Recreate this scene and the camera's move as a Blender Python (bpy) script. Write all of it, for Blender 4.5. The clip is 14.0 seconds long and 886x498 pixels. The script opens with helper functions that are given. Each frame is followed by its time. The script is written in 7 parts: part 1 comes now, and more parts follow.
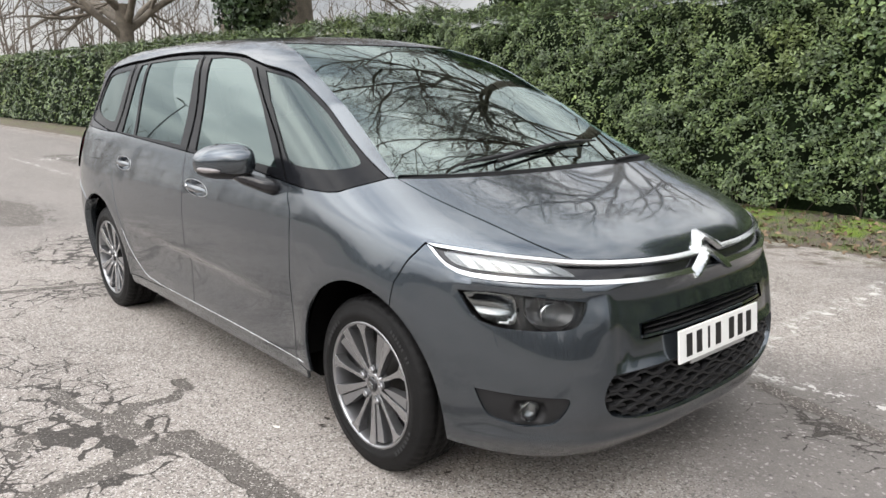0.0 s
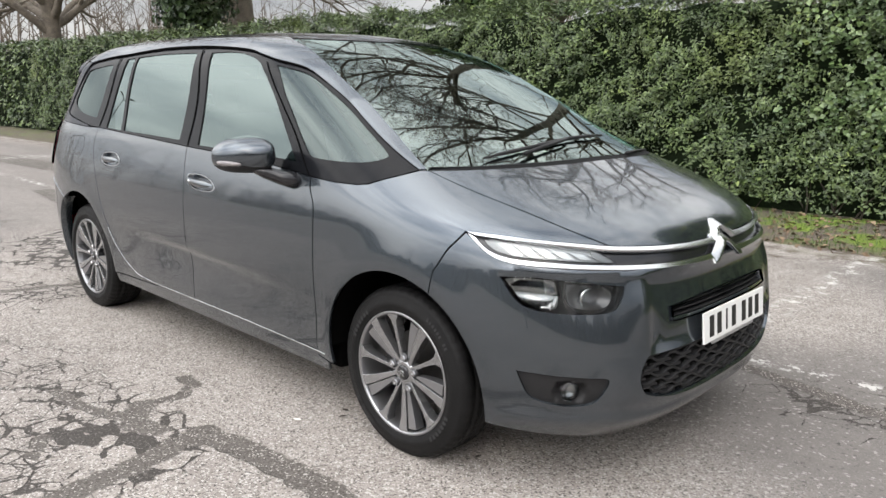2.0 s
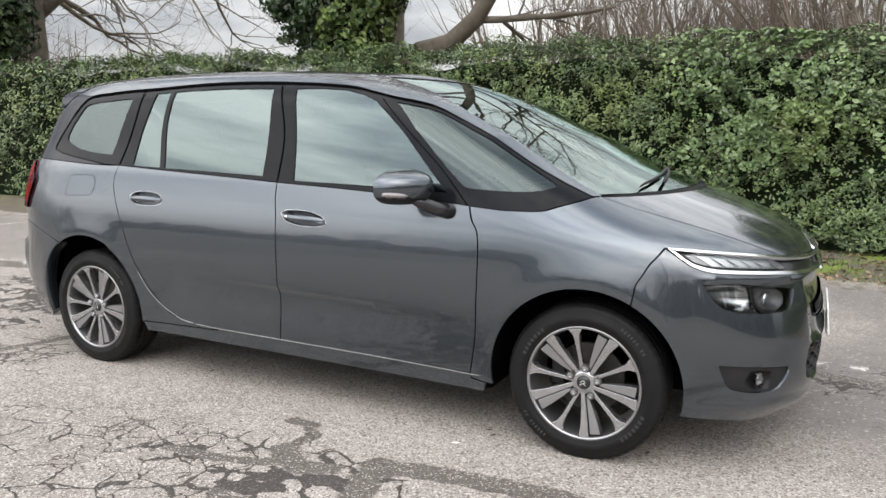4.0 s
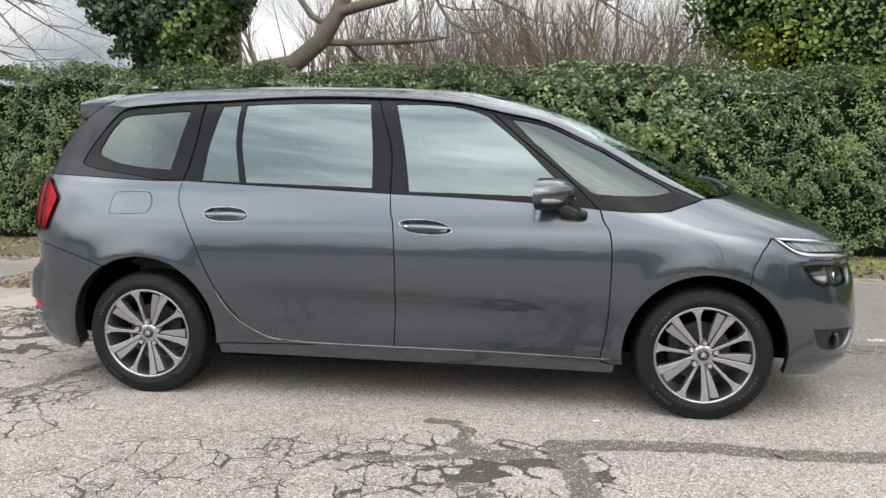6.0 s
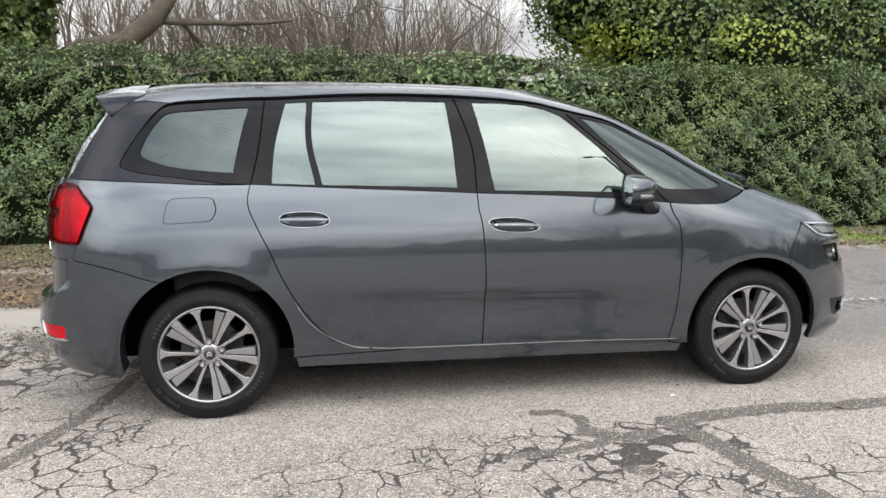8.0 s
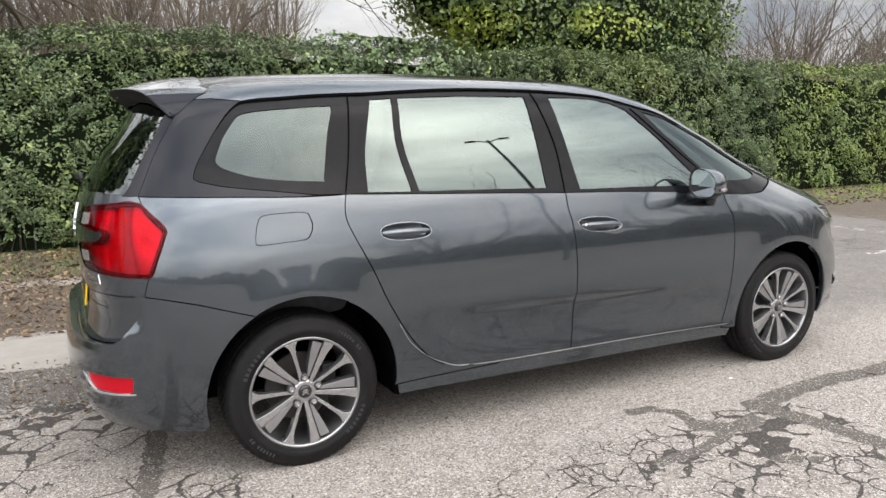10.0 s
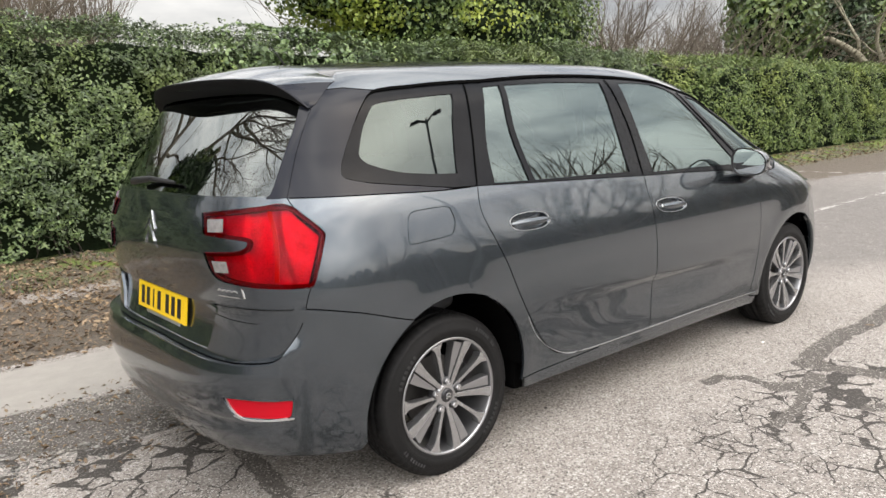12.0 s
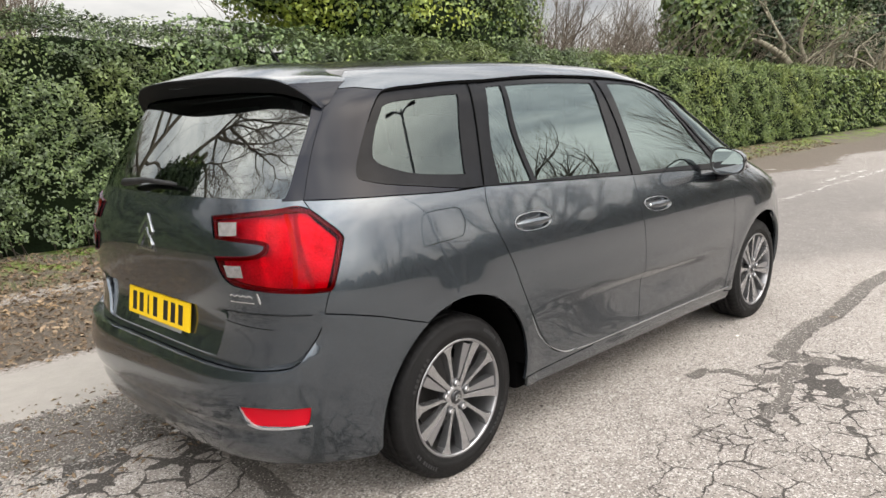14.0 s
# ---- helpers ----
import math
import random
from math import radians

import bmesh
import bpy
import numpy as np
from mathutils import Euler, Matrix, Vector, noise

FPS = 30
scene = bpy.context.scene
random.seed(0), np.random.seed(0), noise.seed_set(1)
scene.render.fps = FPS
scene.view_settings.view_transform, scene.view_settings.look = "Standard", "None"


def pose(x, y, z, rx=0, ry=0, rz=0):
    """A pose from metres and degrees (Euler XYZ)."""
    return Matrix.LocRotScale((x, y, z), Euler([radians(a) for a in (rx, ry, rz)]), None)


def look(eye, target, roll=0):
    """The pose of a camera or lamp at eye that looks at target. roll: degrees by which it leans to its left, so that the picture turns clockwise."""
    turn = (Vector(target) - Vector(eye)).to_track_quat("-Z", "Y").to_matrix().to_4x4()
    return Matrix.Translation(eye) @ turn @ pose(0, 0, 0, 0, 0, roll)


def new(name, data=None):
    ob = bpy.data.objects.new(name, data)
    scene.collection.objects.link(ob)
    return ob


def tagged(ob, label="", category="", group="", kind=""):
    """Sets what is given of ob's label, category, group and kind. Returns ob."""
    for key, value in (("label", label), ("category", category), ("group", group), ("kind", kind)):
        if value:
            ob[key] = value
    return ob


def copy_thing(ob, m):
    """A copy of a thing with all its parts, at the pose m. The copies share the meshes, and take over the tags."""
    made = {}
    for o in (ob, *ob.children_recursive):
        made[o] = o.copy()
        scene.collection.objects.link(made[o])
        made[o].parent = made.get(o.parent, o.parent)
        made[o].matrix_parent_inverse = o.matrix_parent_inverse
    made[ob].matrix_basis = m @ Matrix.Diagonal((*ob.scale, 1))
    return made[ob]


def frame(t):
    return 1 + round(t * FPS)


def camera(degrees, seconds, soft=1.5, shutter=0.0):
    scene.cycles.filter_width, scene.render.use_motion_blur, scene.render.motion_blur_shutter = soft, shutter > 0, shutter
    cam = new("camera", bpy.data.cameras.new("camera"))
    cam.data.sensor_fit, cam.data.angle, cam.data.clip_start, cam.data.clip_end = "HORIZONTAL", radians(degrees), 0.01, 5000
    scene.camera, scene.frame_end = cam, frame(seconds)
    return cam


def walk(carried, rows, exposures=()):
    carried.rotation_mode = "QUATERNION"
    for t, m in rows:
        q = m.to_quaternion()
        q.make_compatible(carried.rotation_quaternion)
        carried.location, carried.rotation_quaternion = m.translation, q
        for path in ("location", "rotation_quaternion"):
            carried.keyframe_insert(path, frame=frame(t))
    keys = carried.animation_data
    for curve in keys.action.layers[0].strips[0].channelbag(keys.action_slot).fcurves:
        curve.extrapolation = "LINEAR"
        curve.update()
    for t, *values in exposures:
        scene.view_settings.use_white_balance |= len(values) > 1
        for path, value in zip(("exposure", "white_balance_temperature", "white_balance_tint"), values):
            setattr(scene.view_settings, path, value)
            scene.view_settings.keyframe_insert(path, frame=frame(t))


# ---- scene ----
cam = camera(61.5, 14.0)
PATH = [
    (0, (3.515, -2.333, 1.37), (2.041, -1.049, 0.95), -0.2),
    (0.5, (3.518, -2.351, 1.369), (2.053, -1.056, 0.949), -0.0),
    (1, (3.509, -2.354, 1.371), (2.06, -1.043, 0.944), -0.1),
    (1.5, (3.47, -2.391, 1.356), (2.056, -1.044, 0.929), 0.1),
    (2, (3.333, -2.642, 1.342), (1.981, -1.228, 0.928), 0.3),
    (2.5, (3.149, -2.891, 1.32), (1.886, -1.389, 0.937), 0.6),
    (3, (2.863, -3.16, 1.326), (1.713, -1.563, 0.972), 0.7),
    (5.5, (1.039, -4.358, 1.203), (0.629, -2.413, 0.982), 0.5),
    (6, (0.629, -4.489, 1.212), (0.371, -2.518, 0.99), 0.5),
    (6.5, (0.252, -4.56, 1.252), (0.143, -2.577, 1.011), 0.5),
    (7, (-0.144, -4.512, 1.258), (-0.096, -2.528, 1.013), 0.5),
    (7.5, (-0.564, -4.516, 1.271), (-0.357, -2.543, 1.016), 0.2),
    (10, (-2.23, -3.754, 1.397), (-1.342, -1.992, 1.07), -1.0),
    (10.5, (-2.531, -3.59, 1.429), (-1.528, -1.895, 1.078), -1.2),
    (11, (-2.777, -3.351, 1.421), (-1.669, -1.725, 1.061), -1.6),
    (11.5, (-3.053, -3.155, 1.413), (-1.853, -1.595, 1.056), -2.1),
    (12, (-3.213, -2.989, 1.41), (-1.943, -1.485, 1.053), -2.5),
    (12.5, (-3.296, -2.852, 1.417), (-1.975, -1.395, 1.056), -2.6),
    (13, (-3.364, -2.794, 1.435), (-2.003, -1.374, 1.068), -2.4),
    (13.5, (-3.393, -2.785, 1.435), (-2.011, -1.387, 1.067), -2.3),
    (14, (-3.404, -2.78, 1.434), (-2.01, -1.395, 1.062), -2.2),
]
EXPOSURES = [(0, .02, 6500, 10), (7.5, .02, 6500, 10), (10, .08, 6580, 10), (12, .13, 6730, 10), (14, .15, 6780, 10)]
walk(cam, [(t, look(eye, target, roll)) for t, eye, target, roll in PATH], EXPOSURES)


SUN_ELEV, SUN_ROT = radians(38), radians(150)
world = bpy.data.worlds.new("overcast")
scene.world = world
world.use_nodes = True
wn, wl = world.node_tree.nodes, world.node_tree.links
wn.clear()
w_out, w_bg = wn.new("ShaderNodeOutputWorld"), wn.new("ShaderNodeBackground")
w_sky = wn.new("ShaderNodeTexSky")
w_sky.sky_type, w_sky.sun_disc, w_sky.sun_elevation, w_sky.sun_rotation = "NISHITA", False, SUN_ELEV, SUN_ROT
w_sky.dust_density, w_sky.air_density = 4.0, 1.0
w_co, w_map, w_n1, w_ramp, w_mix = wn.new("ShaderNodeTexCoord"), wn.new("ShaderNodeMapping"), wn.new("ShaderNodeTexNoise"), wn.new("ShaderNodeValToRGB"), wn.new("ShaderNodeMixRGB")
w_map.inputs["Scale"].default_value = (1.6, 1.6, 5.0)
w_n1.inputs["Scale"].default_value, w_n1.inputs["Detail"].default_value, w_n1.inputs["Roughness"].default_value = 1.3, 6, .55
w_ramp.color_ramp.elements[0].position, w_ramp.color_ramp.elements[0].color = .36, (3.7, 4.0, 4.5, 1)
w_ramp.color_ramp.elements[1].position, w_ramp.color_ramp.elements[1].color = .62, (11.8, 11.7, 11.5, 1)
w_mix.inputs[0].default_value = .88
wl.new(w_co.outputs["Generated"], w_map.inputs["Vector"])
wl.new(w_map.outputs[0], w_n1.inputs["Vector"])
wl.new(w_n1.outputs[0], w_ramp.inputs[0])
wl.new(w_sky.outputs[0], w_mix.inputs[1])
wl.new(w_ramp.outputs[0], w_mix.inputs[2])
w_sep, w_grad, w_mul = wn.new("ShaderNodeSeparateXYZ"), wn.new("ShaderNodeMapRange"), wn.new("ShaderNodeVectorMath")
w_grad.inputs["From Min"].default_value, w_grad.inputs["From Max"].default_value = 0.0, .9
w_grad.inputs["To Min"].default_value, w_grad.inputs["To Max"].default_value = .50, 2.9
w_mul.operation = "SCALE"
wl.new(w_co.outputs["Generated"], w_sep.inputs[0])
wl.new(w_sep.outputs["Z"], w_grad.inputs["Value"])
wl.new(w_mix.outputs[0], w_mul.inputs[0])
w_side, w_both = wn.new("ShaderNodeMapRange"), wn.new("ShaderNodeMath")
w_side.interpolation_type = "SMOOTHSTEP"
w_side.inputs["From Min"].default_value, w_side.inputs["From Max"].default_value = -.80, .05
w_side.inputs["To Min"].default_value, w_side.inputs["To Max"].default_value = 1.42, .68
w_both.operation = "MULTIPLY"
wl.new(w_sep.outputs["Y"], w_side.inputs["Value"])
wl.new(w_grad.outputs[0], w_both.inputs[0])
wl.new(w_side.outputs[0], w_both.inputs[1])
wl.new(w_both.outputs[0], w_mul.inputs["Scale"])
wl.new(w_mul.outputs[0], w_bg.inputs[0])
w_bg.inputs[1].default_value = .163
wl.new(w_bg.outputs[0], w_out.inputs[0])
sun = new("sun", bpy.data.lights.new("sun", "SUN"))
sun.data.energy, sun.data.angle, sun.data.color = .8, radians(90), (1, .97, .93)
sun.rotation_euler = (radians(90) - SUN_ELEV, 0, SUN_ROT + math.pi)


# ---- materials ----
def principled(name, color, rough=.5, metal=0.0, coat=0.0, spec=.5, trans=0.0, ior=1.45):
    m = bpy.data.materials.new(name)
    m.use_nodes = True
    b = m.node_tree.nodes["Principled BSDF"]
    b.inputs["Base Color"].default_value = (*color, 1)
    b.inputs["Roughness"].default_value, b.inputs["Metallic"].default_value = rough, metal
    b.inputs["Coat Weight"].default_value, b.inputs["Coat Roughness"].default_value = coat, .03
    b.inputs["Specular IOR Level"].default_value, b.inputs["Transmission Weight"].default_value, b.inputs["IOR"].default_value = spec, trans, ior
    return m


def varied(m, scale, amount, bump=0.0, bump_scale=None, rough_amount=0.0, coords="Object"):
    """Adds variation of tone at two scales, and a fine relief, to a material."""
    nt = m.node_tree
    n, l = nt.nodes, nt.links
    b = n["Principled BSDF"]
    base = tuple(b.inputs["Base Color"].default_value)
    tc = n.new("ShaderNodeTexCoord")
    a, c, mul, mix = n.new("ShaderNodeTexNoise"), n.new("ShaderNodeTexNoise"), n.new("ShaderNodeMath"), n.new("ShaderNodeMixRGB")
    a.inputs["Scale"].default_value, a.inputs["Detail"].default_value = scale, 5
    c.inputs["Scale"].default_value, c.inputs["Detail"].default_value = scale * 14, 3
    l.new(tc.outputs[coords], a.inputs["Vector"])
    l.new(tc.outputs[coords], c.inputs["Vector"])
    mul.operation = "ADD"
    l.new(a.outputs[0], mul.inputs[0])
    l.new(c.outputs[0], mul.inputs[1])
    half = n.new("ShaderNodeMath")
    half.operation, half.inputs[1].default_value = "MULTIPLY", .5
    l.new(mul.outputs[0], half.inputs[0])
    ramp = n.new("ShaderNodeValToRGB")
    ramp.color_ramp.elements[0].position, ramp.color_ramp.elements[1].position = .35, .65
    ramp.color_ramp.elements[0].color = (*[v * (1 - amount) for v in base[:3]], 1)
    ramp.color_ramp.elements[1].color = (*[min(1, v * (1 + amount)) for v in base[:3]], 1)
    l.new(half.outputs[0], ramp.inputs[0])
    l.new(ramp.outputs[0], b.inputs["Base Color"])
    if bump:
        bn, tex = n.new("ShaderNodeBump"), n.new("ShaderNodeTexNoise")
        tex.inputs["Scale"].default_value, tex.inputs["Detail"].default_value = bump_scale or scale * 20, 4
        l.new(tc.outputs[coords], tex.inputs["Vector"])
        l.new(tex.outputs[0], bn.inputs["Height"])
        bn.inputs["Strength"].default_value, bn.inputs["Distance"].default_value = bump, .01
        l.new(bn.outputs[0], b.inputs["Normal"])
    if rough_amount:
        mr = n.new("ShaderNodeMapRange")
        r0 = b.inputs["Roughness"].default_value
        mr.inputs["To Min"].default_value, mr.inputs["To Max"].default_value = r0 - rough_amount, r0 + rough_amount
        l.new(a.outputs[0], mr.inputs["Value"])
        l.new(mr.outputs[0], b.inputs["Roughness"])
    return m


PAINT = principled("grey_metallic_paint", (.066, .079, .093), .24, .86, 1.0)
PAINT.node_tree.nodes["Principled BSDF"].inputs["Coat IOR"].default_value = 1.56
PAINT.node_tree.nodes["Principled BSDF"].inputs["Coat Roughness"].default_value = .035
BLACK_GLOSS = principled("black_gloss_trim", (.016, .016, .018), .16, 0, .3)
BLACK_PLASTIC = varied(principled("black_plastic", (.015, .015, .016), .5, 0, 0, .35), 30, .2, .15, 900)
DARK = principled("dark_cavity", (.004, .004, .004), 1.0, 0, 0, 0)
TRIM = varied(principled("satin_black_trim", (.008, .0085, .010), .13, 0, 0, .12), 20, .2)
CHROME = principled("chrome", (.62, .63, .64), .20, 1.0)
RUBBER = varied(principled("tyre_rubber", (.0085, .0083, .0085), .55, 0, 0, .2), 12, .3, .25, 240)
RUBBER_MARK = principled("tyre_lettering", (.022, .022, .023), .6)
ALLOY = varied(principled("silver_alloy", (.42, .42, .43), .27, .9, .3), 20, .08)
ALLOY_DARK = principled("dark_alloy", (.10, .10, .105), .35, .8, .2)
RED_LENS = principled("red_lens", (.46, .002, .012), .25, 0, 0, .3)
CLEAR_LENS = principled("clear_lens", (.9, .92, .93), .03, 0, 0, .5, 1.0, 1.3)
SILVER_REFLECTOR = principled("lamp_reflector", (.27, .275, .28), .18, 1.0)
PLATE_WHITE = principled("white_plate", (.80, .80, .78), .35, 0, .3)
PLATE_YELLOW = principled("yellow_plate", (.80, .52, .01), .35, 0, .3)
PLATE_INK = principled("plate_ink", (.01, .01, .01), .4)
SEAT_CLOTH = varied(principled("grey_seat_cloth", (.10, .10, .105), .9), 20, .25, .2, 600)
HEADLINER = principled("pale_headliner", (.55, .54, .51), .9)


def glass_material(name, tint, reflect_ior=1.5, gloss=(.86, 1, .95)):
    m = bpy.data.materials.new(name)
    m.use_nodes = True
    n, l = m.node_tree.nodes, m.node_tree.links
    n.clear()
    out, mix = n.new("ShaderNodeOutputMaterial"), n.new("ShaderNodeMixShader")
    tr, gl, fr = n.new("ShaderNodeBsdfTransparent"), n.new("ShaderNodeBsdfGlossy"), n.new("ShaderNodeFresnel")
    tr.inputs[0].default_value = (*tint, 1)
    gl.inputs["Roughness"].default_value = 0.0
    gl.inputs["Color"].default_value = (*gloss, 1)
    fr.inputs["IOR"].default_value = reflect_ior
    l.new(fr.outputs[0], mix.inputs[0])
    l.new(tr.outputs[0], mix.inputs[1])
    l.new(gl.outputs[0], mix.inputs[2])
    l.new(mix.outputs[0], out.inputs[0])
    return m


GLASS_SIDE = glass_material("tinted_side_glass", (.11, .16, .152), 2.05, (.84, 1, .98))
GLASS_QUARTER = glass_material("quarter_glass", (.12, .175, .168), 1.70, (.86, 1, .98))
GLASS_SCREEN = glass_material("windscreen_glass", (.36, .47, .44), 2.6)
GLASS_REAR = glass_material("privacy_rear_glass", (.13, .16, .155), 2.9, (.95, 1, .98))


# ---- mesh helpers ----
def mesh_object(name, verts, faces, mat, parent=None, label="", normals=None, smooth=False):
    me = bpy.data.meshes.new(name)
    me.from_pydata([tuple(map(float, v)) for v in verts], [], [tuple(int(i) for i in f) for f in faces])
    me.materials.append(mat)
    if smooth or normals is not None:
        me.polygons.foreach_set("use_smooth", [True] * len(me.polygons))
    if normals is not None:
        at = me.attributes.new("custom_normal", "FLOAT_VECTOR", "POINT")
        at.data.foreach_set("vector", np.asarray(normals, np.float32).ravel())
    me.update()
    ob = new(name, me)
    if parent is not None:
        ob.parent = parent
    if label:
        ob["label"] = label
    return ob


def part(name, bm, mat, parent, label="", smooth=False):
    me = bpy.data.meshes.new(name)
    bm.to_mesh(me)
    bm.free()
    me.materials.append(mat)
    if smooth:
        me.polygons.foreach_set("use_smooth", [True] * len(me.polygons))
    ob = new(name, me)
    ob.parent = parent
    if label:
        ob["label"] = label
    return ob


def thing(name, label, category, at=(0, 0, 0), turn=0.0, group="", kind=""):
    ob = new(name)
    ob.matrix_basis = pose(*at, 0, 0, turn)
    return tagged(ob, label, category, group, kind)


def curve_points(pts, n=8):
    """Catmull-Rom through the points."""
    p = np.array([pts[0], *pts, pts[-1]], float)
    p[0], p[-1] = 2 * p[1] - p[2], 2 * p[-2] - p[-3]
    out = []
    for i in range(1, len(p) - 2):
        for t in np.linspace(0, 1, n, endpoint=False):
            a, b, c, d = p[i - 1:i + 3]
            out.append(.5 * (2 * b + (c - a) * t + (2 * a - 5 * b + 4 * c - d) * t * t + (3 * b - a - 3 * c + d) * t ** 3))
    out.append(p[-2])
    return [tuple(q) for q in out]


def resample(poly, step):
    out = []
    for a, b in zip(poly, poly[1:] + poly[:1]):
        a, b = np.array(a), np.array(b)
        k = max(1, int(np.hypot(*(b - a)) / step + .999))
        out += [tuple(a + (b - a) * i / k) for i in range(k)]
    keep = [out[0]]
    for q in out[1:]:
        if np.hypot(q[0] - keep[-1][0], q[1] - keep[-1][1]) > step * .12:
            keep.append(q)
    if np.hypot(keep[0][0] - keep[-1][0], keep[0][1] - keep[-1][1]) < step * .12:
        keep.pop()
    return keep


def inside(poly, q):
    poly, q = np.array(poly), np.atleast_2d(q)
    x, y = q[:, 0], q[:, 1]
    res = np.zeros(len(q), bool)
    for (x1, y1), (x2, y2) in zip(poly, np.roll(poly, -1, 0)):
        if y1 != y2:
            hit = ((y1 > y) != (y2 > y)) & (x < (x2 - x1) * (y - y1) / (y2 - y1) + x1)
            res ^= hit
    return res


def shrink(poly, d):
    """The polygon moved inwards by d."""
    p = np.array(poly, float)
    area = .5 * np.sum(p[:, 0] * np.roll(p[:, 1], -1) - p[:, 1] * np.roll(p[:, 0], -1))
    t1, t2 = p - np.roll(p, 1, 0), np.roll(p, -1, 0) - p
    t1 /= np.maximum(np.linalg.norm(t1, axis=1), 1e-9)[:, None]
    t2 /= np.maximum(np.linalg.norm(t2, axis=1), 1e-9)[:, None]
    t = t1 + t2
    t /= np.maximum(np.linalg.norm(t, axis=1), 1e-9)[:, None]
    n = np.stack([-t[:, 1], t[:, 0]], 1) * (1 if area > 0 else -1)
    cos = np.clip(np.sum(n * np.stack([-t1[:, 1], t1[:, 0]], 1), 1) * (1 if area > 0 else -1), .5, 1)
    return [tuple(q) for q in p + n * (d / cos)[:, None]]


def fill(outline, holes, step):
    """Triangles of a region of the plane with holes: points and faces."""
    from mathutils import geometry
    loops = [resample(outline, step)] + [resample(h, step) for h in holes]
    verts, edges = [], []
    for lp in loops:
        k = len(verts)
        verts += lp
        edges += [(k + i, k + (i + 1) % len(lp)) for i in range(len(lp))]
    lo, hi = np.min(loops[0], 0), np.max(loops[0], 0)
    gx, gy = np.meshgrid(np.arange(lo[0], hi[0], step), np.arange(lo[1], hi[1], step * .866))
    gx[1::2] += step / 2
    q = np.stack([gx.ravel(), gy.ravel()], 1)
    ok = inside(loops[0], q)
    for h in loops[1:]:
        ok &= ~inside(h, q)
    q = q[ok]
    edge = np.array(verts)
    if len(q):
        near = np.array([np.min(np.sum((edge - r) ** 2, 1)) for r in q])
        q = q[near > (step * .55) ** 2]
    pts = [Vector(v) for v in verts] + [Vector(v) for v in q]
    v, _, f, *_ = geometry.delaunay_2d_cdt(pts, edges, [], 0, 1e-6)
    v = np.array([tuple(a) for a in v])
    f = np.array([t for t in f if len(t) == 3])
    c = v[f].mean(1)
    ok = inside(loops[0], c)
    for h in loops[1:]:
        ok &= ~inside(h, c)
    f = f[ok]
    a = v[f]
    flip = np.cross(a[:, 1] - a[:, 0], a[:, 2] - a[:, 0]) < 0
    f[flip] = f[flip][:, ::-1]
    return v, f


